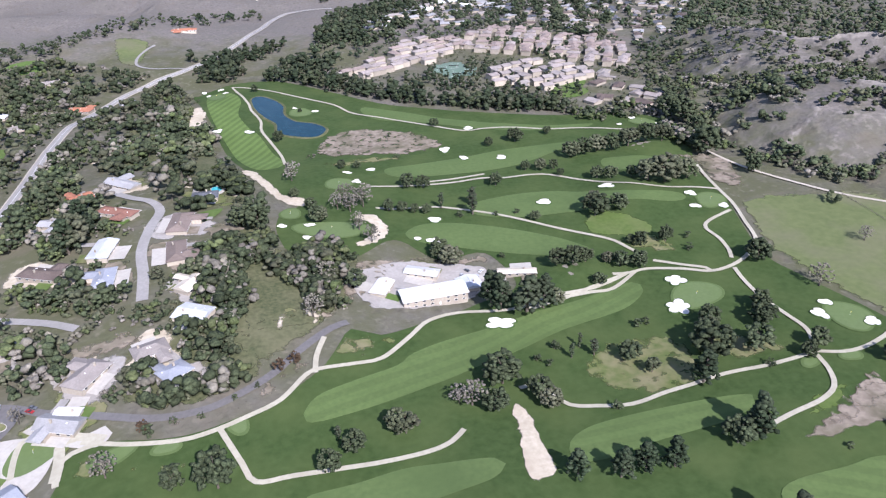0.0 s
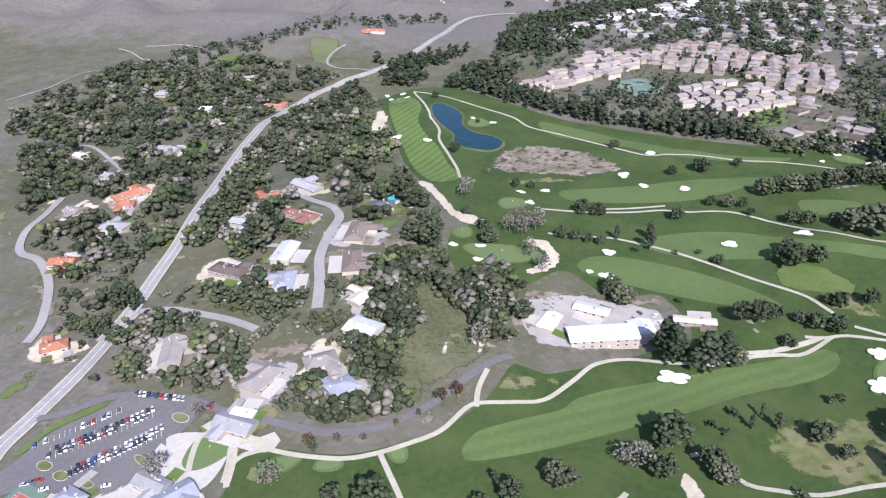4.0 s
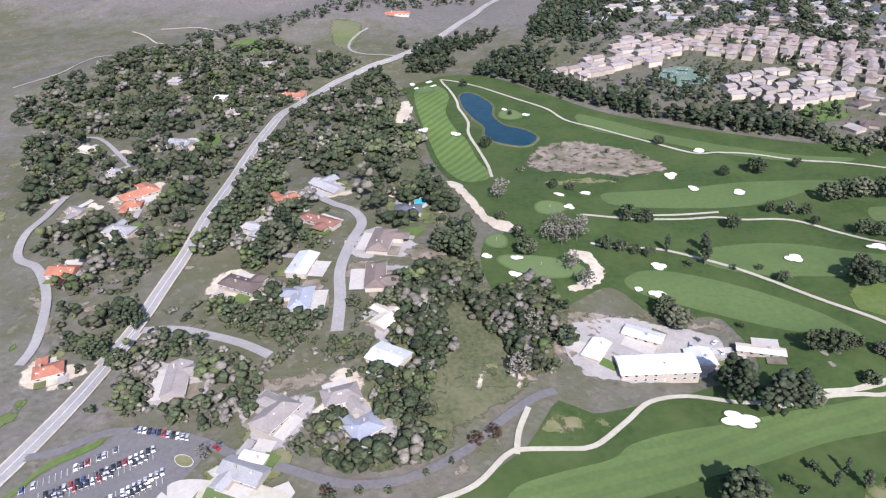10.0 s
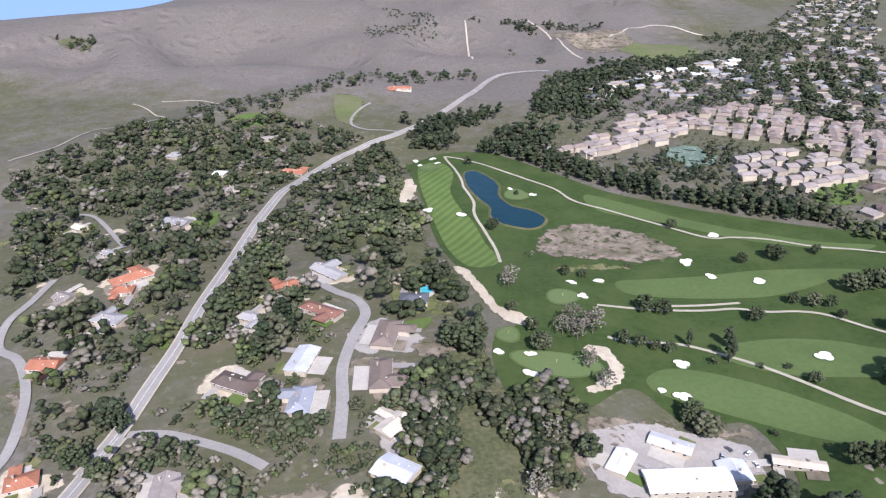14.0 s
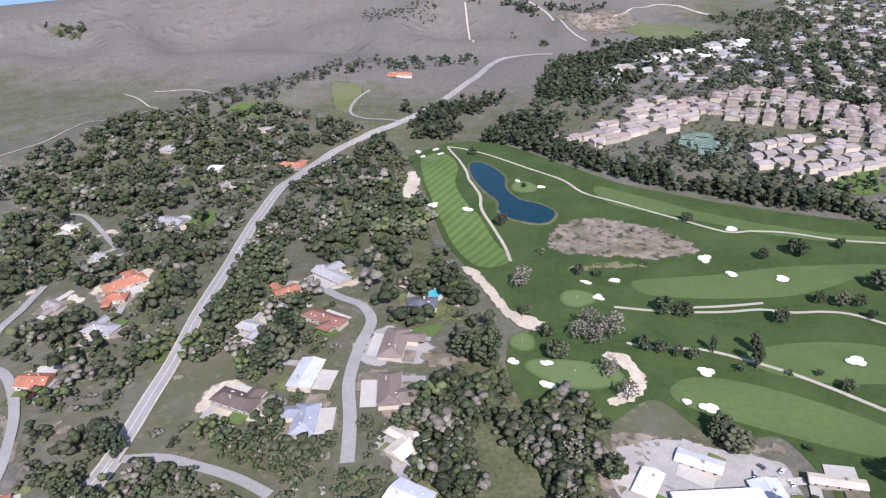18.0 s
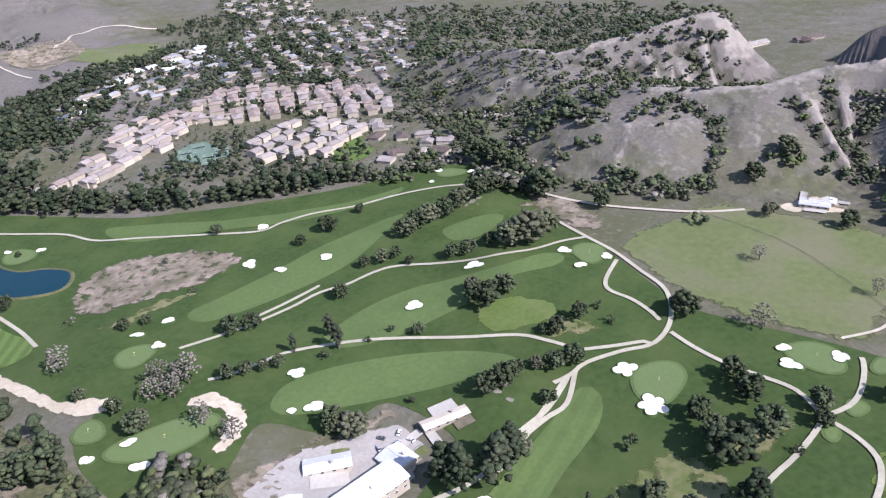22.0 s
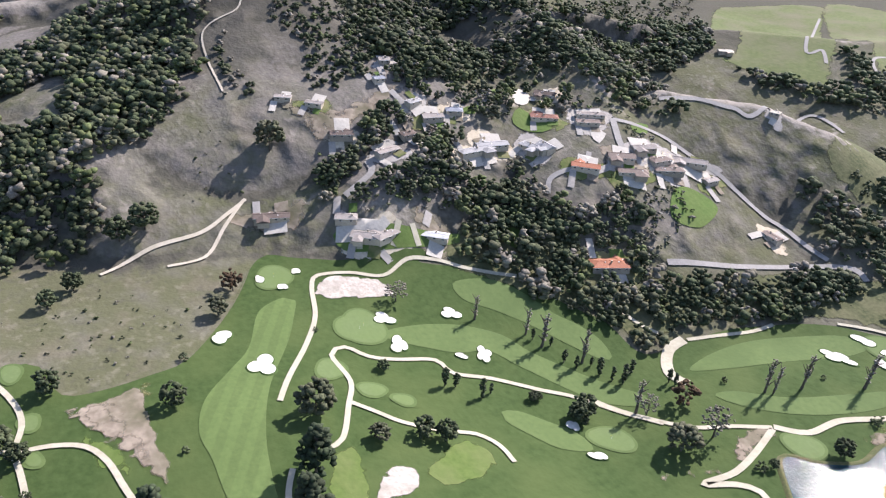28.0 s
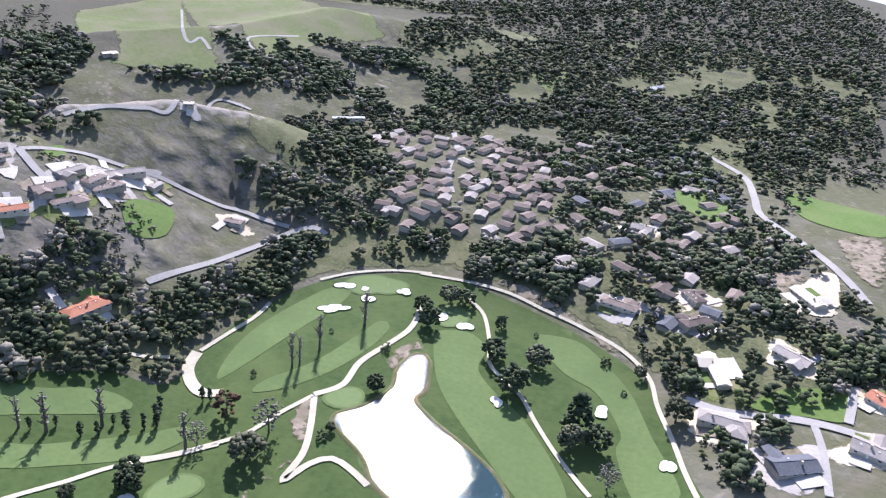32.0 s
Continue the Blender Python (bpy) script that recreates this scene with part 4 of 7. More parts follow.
way('path', 2.6, [(196, -321), (176, -337), (150, -349), (121, -353)])
way('path', 2.8, [(-98, 186), (-75, 178), (-53, 174), (-38, 176), (-22, 182), (-5, 191), (9, 208), (17, 212), (36, 214), (51, 217), (69, 234), (85, 250), (106, 255), (130, 248), (146, 247), (166, 254), (196, 257), (221, 266), (148, 243), (165, 250), (189, 253), (206, 253), (228, 266)])
way('path', 2.9, [(14, 209), (16, 223), (22, 239)])
way('path', 2.8, [(-34, 176), (-25, 154), (-19, 141), (-3, 141), (18, 141), (38, 141), (60, 143), (72, 147), (80, 154)])
way('path', 5.0, [(-87, 185), (-100, 190), (-107, 188), (-106, 176), (-106, 164)])
way('road', 8.2, [(-228, 173), (-227, 194), (-222, 210), (-216, 232), (-210, 256), (-204, 285), (-199, 307)])
way('dirt', 3.0, [(-513, 774), (-485, 823), (-475, 897), (-437, 905), (-404, 934)])
way('dirt', 2.2, [(-475, 1034), (-445, 1010), (-394, 938)])
way('road', 8.1, [(-208, 280), (-203, 298), (-199, 322), (-196, 353), (-192, 394), (-192, 443), (-191, 498), (-193, 569), (-190, 626), (-183, 692), (-156, 789), (-123, 838), (-85, 877), (-34, 963), (8, 1052), (46, 1167), (83, 1191), (138, 1194)])
way('path', 3.0, [(-126, 172), (-127, 184), (-126, 194), (-121, 198)])
way('path', 3.0, [(-90, 183), (-101, 180), (-106, 173), (-105, 161)])
way('road', 5.5, [(-195, 308), (-173, 306), (-152, 298), (-131, 288), (-113, 276)])
way('road', 7.0, [(-125, 492), (-115, 462), (-102, 446), (-86, 435), (-78, 416), (-82, 390), (-85, 355), (-81, 323), (-79, 293)])
way('asphalt', 4.8, [(-218, 214), (-204, 218), (-181, 230), (-142, 223), (-115, 210), (-93, 202), (-66, 192), (-44, 191), (-28, 197), (-8, 211), (10, 231), (27, 247), (37, 252)])
way('road', 6.0, [(-256, 283), (-256, 304), (-269, 344), (-293, 382), (-315, 398), (-326, 431), (-322, 458), (-321, 487)])
way('road', 4.0, [(-374, 628), (-350, 621), (-291, 545)])
way('road', 3.5, [(-132, 1003), (-148, 960), (-147, 910), (-128, 889), (-100, 886), (-78, 879)])
way('dirt', 2.5, [(-437, 1044), (-380, 1048), (-343, 1014)])
way('dirt', 3.0, [(9, 1486), (11, 1419), (17, 1262)])
way('dirt', 4.0, [(138, 1580), (170, 1490), (182, 1329), (202, 1261)])
way('dirt', 4.0, [(272, 1390), (361, 1506), (417, 1509), (474, 1471)])
way('road', 5.5, [(409, -293), (389, -283), (372, -275), (366, -259), (366, -235)])
way('road', 4.0, [(384, -250), (374, -238), (377, -221), (376, -208), (367, -200)])
way('road', 4.0, [(408, -293), (396, -313), (384, -328), (365, -339), (341, -351), (315, -360), (288, -368), (261, -367), (241, -368)])
way('road', 4.5, [(288, -251), (279, -272), (267, -298), (251, -335), (240, -359), (224, -375), (212, -373)])
way('road', 4.0, [(417, -351), (404, -381), (382, -403), (369, -428), (417, -567), (374, -572)])
way('road', 4.0, [(728, -1031), (523, -696), (493, -686), (472, -667)])
way('road', 3.5, [(419, -800), (454, -739), (439, -706), (413, -704), (400, -733)])
way('road', 7.0, [(-98, -707), (-119, -675), (-135, -641), (-135, -585), (-133, -536), (-147, -503), (-162, -475), (-175, -438), (-186, -392)])
way('road', 6.0, [(-56, -255), (-73, -247), (-93, -245), (-111, -246), (-128, -243), (-148, -236)])
way('road', 5.0, [(-140, -247), (-146, -265), (-150, -280)])
way('road', 4.0, [(-122, -242), (-122, -221), (-118, -187)])
way('road', 6.0, [(171, -642), (155, -587), (151, -529), (135, -474)])
way('dirt', 2.4, [(414, 101), (423, 70), (426, 37), (436, 16), (445, 1)])
way('dirt', 2.2, [(407, 63), (408, 40), (427, 21), (443, 4)])
way('dirt', 2.0, [(345, 179), (370, 168), (396, 170)])
way('dirt', 1.6, [(647, -65), (628, -55), (617, -23), (572, -14), (531, -12)])
way('road', 5.0, [(435, -86), (422, -83), (413, -59)])
way('path', 4.0, [(376, -53), (390, -60)])
way('path', 4.0, [(368, -74), (380, -84)])
way('path', 4.0, [(363, -91), (376, -92)])
way('dirt', 3.4, [(381, 436), (392, 383), (413, 340), (428, 318), (453, 297)])
# lawns, sand, dirt and paving
patch('sand', [(-23, 505), (-7, 496), (4, 463), (14, 437), (30, 425), (31, 411), (13, 415), (0, 442), (-9, 470)])
patch('sand', [(56, 394), (75, 393), (84, 370), (79, 354), (61, 340), (53, 346), (67, 358), (71, 370), (63, 384)])
patch('sand', [(107, 162), (115, 164), (116, 146), (115, 130), (115, 118), (111, 112), (99, 113), (101, 133)])
patch('sand', [(-71, 716), (-60, 720), (-55, 684), (-65, 641), (-74, 658)])
patch('dirt', [(48, 565), (70, 596), (114, 595), (159, 556), (165, 526), (131, 512), (105, 515), (52, 528)])
patch('dirt', [(379, 426), (390, 404), (367, 353), (345, 366), (355, 405), (347, 429)])
patch('dirt', [(294, 131), (296, 116), (275, 106), (248, 103), (227, 101), (226, 108), (253, 116), (270, 124)])
patch('stone', [(358, -15), (363, -28), (353, -47), (341, -58), (331, -56), (335, -37), (341, -17), (349, -10)])
patch('dirt', [(160, -180), (149, -197), (139, -179), (135, -153), (137, -137), (141, -126), (150, -107), (160, -108), (151, -129), (146, -150)])
patch('dirt', [(125, -245), (113, -273), (104, -274), (102, -257), (112, -233)])
patch('gravel', [(49, 308), (80, 319), (112, 314), (138, 302), (129, 279), (101, 265), (74, 262), (54, 268), (44, 288)])
patch('dirt', [(85, 326), (141, 318), (139, 306), (106, 309)])
patch('asphalt', [(-221, 172), (-213, 188), (-204, 205), (-184, 222), (-174, 231), (-139, 223), (-131, 212), (-140, 193), (-144, 180), (-149, 171), (-160, 162), (-173, 159), (-200, 166), (-214, 162)])
patch('concrete', [(-166, 160), (-158, 164), (-148, 171), (-120, 162), (-113, 152), (-122, 140), (-164, 142)])
patch('concrete', [(-148, 176), (-142, 197), (-118, 195), (-109, 181), (-117, 161), (-138, 166)])
patch('lawn', [(-142, 177), (-139, 190), (-123, 189), (-116, 181), (-121, 170), (-135, 172)])
patch('concrete', [(-127, 202), (-123, 205), (-95, 191), (-88, 194), (-84, 188), (-90, 181), (-104, 185), (-115, 193)])
patch('meadow', [(347, 332), (415, 329), (458, 308), (482, 199), (447, 181), (378, 168), (344, 172), (323, 254), (327, 271)])
patch('lawn', [(556, 236), (543, 218), (526, 219), (528, 233)])
patch('lawn', [(395, -46), (374, -91), (364, -124), (358, -120), (367, -72), (380, -44)])
patch('meadow', [(830, -887), (847, -986), (773, -1098), (700, -1006), (438, -633), (477, -608), (503, -587), (549, -580), (577, -637)])
patch('meadow', [(779, -1107), (696, -1177), (541, -1192), (354, -931), (330, -877), (380, -824), (399, -730), (429, -697), (590, -881)])
patch('meadow', [(133, -925), (81, -979), (57, -901), (90, -848), (118, -878)])
patch('lawn', [(-172, -608), (-250, -580), (-234, -524), (-202, -522), (-171, -548)])
patch('dirt', [(-121, -414), (-154, -433), (-142, -387), (-122, -368)])
patch('dirt', [(-190, -508), (-232, -517), (-203, -413), (-184, -441)])
patch('lawn', [(-91, -253), (-112, -272), (-146, -275), (-140, -249), (-120, -249)])
patch('lawn', [(-64, -567), (-110, -568), (-117, -523), (-93, -500), (-66, -520)])
patch('sand', [(-154, -423), (-174, -433), (-171, -402), (-159, -369), (-141, -364), (-123, -365)])
patch('lawn', [(-256, 611), (-235, 622), (-230, 592), (-243, 584)])
patch('lawn', [(-300, 923), (-269, 949), (-261, 915), (-289, 891)])
patch('lawn', [(-53, 406), (-34, 414), (-43, 394), (-53, 392)])
patch('meadow', [(-188, 1031), (-138, 1012), (-144, 911), (-174, 931)])
patch('dirt', [(182, 1491), (299, 1466), (315, 1351), (216, 1296)])
patch('lawn', [(321, 647), (349, 653), (358, 632), (337, 618), (314, 627)])
patch('lime', [(228, 349), (249, 348), (266, 324), (261, 306), (237, 313), (223, 323)])
patch('thin', [(157, 191), (187, 204), (217, 199), (220, 169), (202, 150), (177, 151), (156, 166)])
patch('lime', [(275, 132), (272, 124), (258, 116), (240, 112), (246, 118), (255, 128)])
patch('thin', [(300, 103), (301, 92), (279, 95), (282, 101)])
patch('thin', [(246, 194), (260, 182), (269, 165), (258, 160), (238, 160), (221, 173), (223, 186)])
patch('thin', [(-100, 169), (-94, 179), (-72, 168), (-53, 167), (-42, 173), (-39, 164), (-42, 156), (-94, 160)])
patch('thin', [(22, 226), (33, 242), (55, 240), (65, 233), (49, 223), (28, 218)])
patch('thin', [(245, 312), (266, 309), (274, 279), (256, 278), (237, 294)])
patch('lime', [(216, 35), (220, 18), (187, 28), (186, 48)])
patch('lime', [(201, -5), (211, -33), (202, -44), (187, -39), (185, -6)])
patch('stone', [(199, 20), (205, 8), (202, -2), (189, 1), (185, 18), (189, 25)])
patch('thin', [(127, -246), (113, -273), (104, -272), (103, -251), (112, -231)])
patch('thin', [(40, 509), (61, 514), (101, 518), (123, 504), (93, 497), (59, 495)])
patch('lawn', [(448, -224), (446, -233), (423, -242), (420, -232), (437, -215)])
patch('lawn', [(400, -307), (398, -323), (387, -311), (393, -302)])
patch('lawn', [(485, -226), (482, -243), (467, -234), (473, -218)])
patch('lawn', [(335, -298), (331, -316), (313, -325), (302, -296), (315, -278)])
patch('lawn', [(360, -156), (339, -170), (336, -156), (350, -148)])
patch('lawn', [(461, -181), (458, -194), (452, -187), (455, -179)])
patch('earth', [(297, 138), (297, 117), (300, 103), (283, 98), (258, 100), (237, 96), (223, 101), (241, 110), (262, 116), (276, 125)])
patch('dirt', [(200, 1395), (272, 1496), (288, 1364), (238, 1364)])
patch('meadow', [(256, 1351), (374, 1378), (424, 1304), (320, 1243)])
patch('concrete', [(404, -266), (403, -274), (396, -276), (389, -264), (394, -262)])
patch('concrete', [(380, -294), (378, -300), (363, -295), (362, -289)])
patch('concrete', [(483, -247), (473, -254), (454, -239), (457, -227)])
patch('concrete', [(421, -216), (414, -225), (402, -220), (413, -215)])
patch('lawn', [(-51, -280), (-68, -287), (-69, -270), (-56, -263)])
patch('dirt', [(87, -362), (44, -354), (8, -329), (-26, -300), (-14, -296), (24, -321), (65, -344)])
patch('dirt', [(-79, 184), (-65, 191), (-43, 191), (-20, 201), (1, 219), (17, 230), (13, 215), (-6, 198), (-29, 184), (-53, 181)])
patch('dirt', [(-96, 266), (-80, 268), (-70, 246), (-82, 242)])
patch('dirt', [(-289, 352), (-271, 350), (-250, 320), (-252, 305)])
patch('dirt', [(-262, 344), (-226, 338), (-219, 324), (-239, 323)])
patch('dirt', [(-49, 380), (-22, 398), (-16, 374), (-36, 357)])
patch('dirt', [(-120, 261), (-85, 266), (-71, 249), (-111, 247)])
patch('dirt', [(36, 294), (50, 320), (76, 328), (77, 310), (55, 280), (38, 272)])
patch('dirt', [(515, -43), (487, -81), (497, -133), (482, -133), (455, -67), (480, -53)])
patch('court', [(229, 792), (254, 784), (249, 742), (219, 742)])
patch('green_strip', [(-219, 187), (-211, 201), (-204, 213), (-183, 227), (-186, 221), (-205, 206), (-214, 189)])
patch('lawn', [(332, 681), (373, 683), (355, 646), (322, 643)])
pond([(-7, 732), (4, 739), (19, 717), (26, 694), (25, 667), (35, 641), (52, 629), (63, 611), (58, 594), (46, 588), (23, 601), (15, 617), (15, 638), (4, 665), (-5, 697)])
pond([(105, -256), (97, -251), (92, -223), (95, -211), (80, -196), (57, -180), (40, -165), (34, -149), (55, -129), (77, -133), (96, -142), (108, -159), (132, -181), (120, -197), (110, -217), (112, -240)])

# ---- houses ----
def box(x0, x1, y0, y1, z0, z1):
    v = [(x0, y0, z0), (x1, y0, z0), (x1, y1, z0), (x0, y1, z0), (x0, y0, z1), (x1, y0, z1), (x1, y1, z1), (x0, y1, z1)]
    return v, [(0, 3, 2, 1), (4, 5, 6, 7), (0, 1, 5, 4), (1, 2, 6, 5), (2, 3, 7, 6), (3, 0, 4, 7)]


def join(*pieces):
    V, Fc = [], []
    for v, f in pieces:
        k = len(V)
        V += list(v)
        Fc += [tuple(i + k for i in q) for q in f]
    return V, Fc


def gable(L, W, z, rise, over=0.6, thick=0.25, hip=0.0):
    a, b = L / 2 + over, W / 2 + over
    r = a - hip * b
    v = [(-a, -b, z), (a, -b, z), (a, b, z), (-a, b, z), (-r, 0, z + rise), (r, 0, z + rise)]
    v += [(x, y, q - thick) for x, y, q in v]
    f = [(0, 1, 5, 4), (2, 3, 4, 5), (1, 2, 5), (3, 0, 4), (6, 7, 1, 0), (7, 8, 2, 1), (8, 9, 3, 2), (9, 6, 0, 3), (6, 10, 11, 7), (8, 11, 10, 9)]
    return v, f


HOUSES = []


def house(name, L, W, colour, storeys=1, wing=True, rise=None, hip=0.0, rich=True, seed=0):
    """Body with its openings, roof, chimney, windows with frames and a door, as parts of an Empty at the base."""
    rnd = random.Random(seed)
    h = 2.9 * storeys
    base = new(name)
    rise = rise or W * rnd.uniform(0.16, 0.24)
    v, f = box(-L / 2, L / 2, -W / 2, W / 2, -2.5, h)
    k = len(v)
    v += [(-L / 2, 0, h + rise * 0.9), (L / 2, 0, h + rise * 0.9)]
    if not hip:
        f += [(k, 4, 7), (5, k + 1, 6), (4, k, k + 1, 5), (6, k + 1, k, 7)]
    part("wall", mesh_of("wall", v, f, M["stucco"]), base)
    part("roof", mesh_of("roof", *gable(L, W, h + 0.05, rise, hip=hip), M["roof_" + colour]), base)
    if rich:
        part("ridge_cap", mesh_of("ridge_cap", *box(-L / 2 + hip * W / 2, L / 2 - hip * W / 2, -0.25, 0.25, h + rise - 0.05, h + rise + 0.16), M["roof_" + colour]), base)
    if wing:
        wl, ww = W * rnd.uniform(0.55, 0.8), L * rnd.uniform(0.28, 0.4)
        sx, sy = rnd.choice((-1, 1)) * L * 0.24, rnd.choice((-1, 1))
        turn = pose(sx, sy * (W / 2 + wl * 0.2), 0, 0, 0, 90)
        part("wing_wall", mesh_of("wing_wall", *box(-wl / 2, wl / 2, -ww / 2, ww / 2, -2.5, h - 0.1), M["stucco"]), base, at=turn)
        part("wing_roof", mesh_of("wing_roof", *gable(wl + W * 0.5, ww, h - 0.02, ww * 0.2, hip=hip), M["roof_" + colour]), base, at=turn)
    if rich:
        cx, cy = rnd.uniform(-0.3, 0.3) * L, rnd.choice((-1, 1)) * W * 0.16
        part("chimney", mesh_of("chimney", *join(box(cx - 0.5, cx + 0.5, cy - 0.4, cy + 0.4, h, h + rise + 1.0),
             box(cx - 0.62, cx + 0.62, cy - 0.52, cy + 0.52, h + rise + 1.0, h + rise + 1.2)), M["stucco"]), base)
        for s in (-1, 1):
            n = max(2, int(L / 5))
            for i in range(n):
                x = (i + 0.5) * L / n - L / 2
                y = s * W / 2
                if s < 0 and i == n // 2:
                    part("door", mesh_of("door", *box(x - 0.5, x + 0.5, y - 0.08, y + 0.04, 0, 2.1), M["trim"]), base)
                    continue
                for q in range(storeys):
                    z = 0.95 + 2.9 * q
                    w = part("window", mesh_of("window", *box(x - 0.95, x + 0.95, y - 0.07, y + 0.07, z, z + 1.3), M["trim"]), base)
                    part("pane", mesh_of("pane", *box(x - 0.83, x + 0.83, y - 0.1, y + 0.1, z + 0.12, z + 1.18), M["glass"]), w)
        for lo in (W / 2 + 0.55, -W / 2 - 0.7):
            part("gutter", mesh_of("gutter", *box(-L / 2 - 0.6, L / 2 + 0.6, lo, lo + 0.15, h - 0.2, h - 0.05), M["trim"]), base)
        for i in range(rnd.choice((1, 2, 3))):
            vx, vy = rnd.uniform(-0.4, 0.4) * L, rnd.uniform(0.1, 0.3) * W * rnd.choice((-1, 1))
            zz = h + rise * (1 - abs(vy) / (W / 2))
            part("roof_vent", mesh_of("roof_vent", *box(vx - 0.35, vx + 0.35, vy - 0.35, vy + 0.35, zz - 0.1, zz + 0.45), M["trim"]), base)
    return base


NAMES = {"terracotta": "terracotta tile", "terracotta2": "faded red tile", "pinktile": "pinkish tile", "brick": "reddish brown shingle",
         "slate": "dark slate grey", "slateblue": "blue-grey shingle", "brown": "brown shingle", "umber": "dark brown shingle",
         "greybrown": "grey-brown shingle", "grey": "mid-grey shingle", "palegrey": "pale grey metal", "pale": "pale blue-grey metal",
         "white": "white metal", "cream": "cream gravel"}


def clear_box(x, y, heading, L, W, margin=3.0):
    c, s = math.cos(radians(heading)), math.sin(radians(heading))
    a, b = L / 2 + margin, W / 2 + margin
    KEEP_CLEAR.append(np.array([(x + u * c - v * s, y + u * s + v * c) for u, v in ((-a, -b), (a, -b), (a, b), (-a, b))]))


def villa(x, y, heading, L, W, colour):
    if y < 60 and x > 200:
        L, W = L * 0.84, W * 0.84
    big = colour in ("white", "palegrey") and L > 24
    shed = colour in ("white", "palegrey", "pale") or W < 7
    ob = house("warehouse" if big else "house", L, W, colour, 2 if big else 1, not shed and L > 13, W * 0.12 if shed else None,
               0.0 if shed else random.choice((0.0, 0.9)), True, int(x * 7 + y))
    ob.matrix_basis = pose(x, y, float(drop(x, y)) + 0.5, 0, 0, heading)
    tagged(ob, ("large works shed with a %s roof in a yard" if big else "low stucco house under a %s roof among trees") % NAMES[colour],
           "warehouse" if big else "house", "houses")
    HOUSES.append((x, y))
    clear_box(x, y, heading, L, W, 6.5)
    # garden ground round the house
    if not big and -450 < x < 620 and -520 < y < 760:
        kind = ("waste", "gravel", "thin", "waste", "lawn", "dirt", "gravel")[int(abs(x * 3 + y)) % 7]
        o = oval(x, y, L * 0.75 + 7, W * 0.8 + 9, heading + 90, 0.3, 0, 32, int(x + y * 2))
        if kind != "lawn" and not any(inside([x], [y], q)[0] for q in (np.array(TURF),)):
            tagged(sheet("garden", o, 0.34, M["soft_" + kind], 4, 8, 0.66), "dry garden ground of mixed earth and grass round a house", "garden", kind="structure")
    # terrace and drive beside the house
    if not big and -450 < x < 620 and -520 < y < 620:
        rnd = random.Random(int(x * 5 + y * 3))
        c, s = math.cos(radians(heading)), math.sin(radians(heading))
        side, k = rnd.choice((-1, 1)), rnd.uniform(6, 11)
        for kind, u0, u1, v0, v1 in (("terrace", -0.42 * L, rnd.uniform(0.1, 0.5) * L, 0, k), ("driveway", 0.3 * L, 0.3 * L + 5, 0, -rnd.uniform(9, 16)),
                                     ("garden_bed", -0.5 * L, -0.1 * L, 0, -rnd.uniform(5, 9))):
            w0, w1 = side * (W / 2 + v0), side * (W / 2 + v1) if v1 > 0 else -side * (W / 2 - v1)
            w0 = w0 if v1 > 0 else -w0
            q = np.array([(x + u * c - v * s, y + u * s + v * c) for u, v in ((u0, w0), (u1, w0), (u1, w1), (u0, w1))])
            mat = {"terrace": "concrete", "driveway": rnd.choice(("road", "concrete", "gravel")), "garden_bed": rnd.choice(("lawn", "thin", "dirt"))}[kind]
            tagged(sheet(kind, q, 0.9 + 0.06 * len(kind) / 10, M[mat], 3), {"terrace": "pale concrete terrace beside a house", "driveway": "paved driveway of a house",
                   "garden_bed": "small garden plot beside a house"}[kind], kind.replace("_", " "), kind="structure")
            KEEP_CLEAR.append(q)


MODELS = {}
ESTATES = []   # built-up land where trees stand far apart


def estate(name, pts, along, across, colours, size, angle, trees=0.4):
    """Rows of like houses inside an outline."""
    o = np.array(pts, float)
    c, s = math.cos(radians(angle)), math.sin(radians(angle))
    lo, hi = o.min(0), o.max(0)
    mid, reach = (lo + hi) / 2, np.hypot(*(hi - lo)) / 2
    ESTATES.append((o, trees))
    rnd = random.Random(int(abs(mid[0]) + abs(mid[1])))
    jog = 5.5 if name != "townhouse" else 2.0
    for i in range(-int(reach / along) - 1, int(reach / along) + 2):
        for j in range(-int(reach / across) - 1, int(reach / across) + 2):
            u, v = i * along + rnd.uniform(-1, 1) * jog, j * across + rnd.uniform(-1.2, 1.2) * jog + 5 * math.sin(i * 0.5)
            x, y = mid[0] + u * c - v * s, mid[1] + u * s + v * c
            if not inside([x], [y], o)[0] or rnd.random() < 0.1:
                continue
            if any(abs(x - a) + abs(y - b) < 14 for a, b in HOUSES):
                continue
            colour, kind = rnd.choice(colours), rnd.randrange(3)
            key = (name, colour, kind, size)
            turn = angle + rnd.choice((0, 0, 90, 180)) + rnd.uniform(-4, 4) * jog
            z = float(drop(x, y)) + 0.4
            if key not in MODELS:
                L, W = size[0] * (0.85 + 0.15 * kind), size[1] * (1.05 - 0.06 * kind)
                MODELS[key] = house(name, L, W, colour, 2 if name == "townhouse" else 1, kind == 1, W * 0.17, (0.0, 0.0, 0.7)[kind], False, kind + len(colour))
                MODELS[key].matrix_basis = pose(x, y, z, 0, 0, turn)
                tagged(MODELS[key], "%s with stucco walls and a %s roof" % ({"townhouse": "attached townhouse"}.get(name, "small " + name.replace("_", " ")), NAMES[colour]),
                       "house", name.replace("_", " ") + " rows")
            else:
                copy_thing(MODELS[key], pose(x, y, z, 0, 0, turn))
            HOUSES.append((x, y))
            clear_box(x, y, turn, size[0], size[1], 4.5 if name == "village_house" else 2.5)


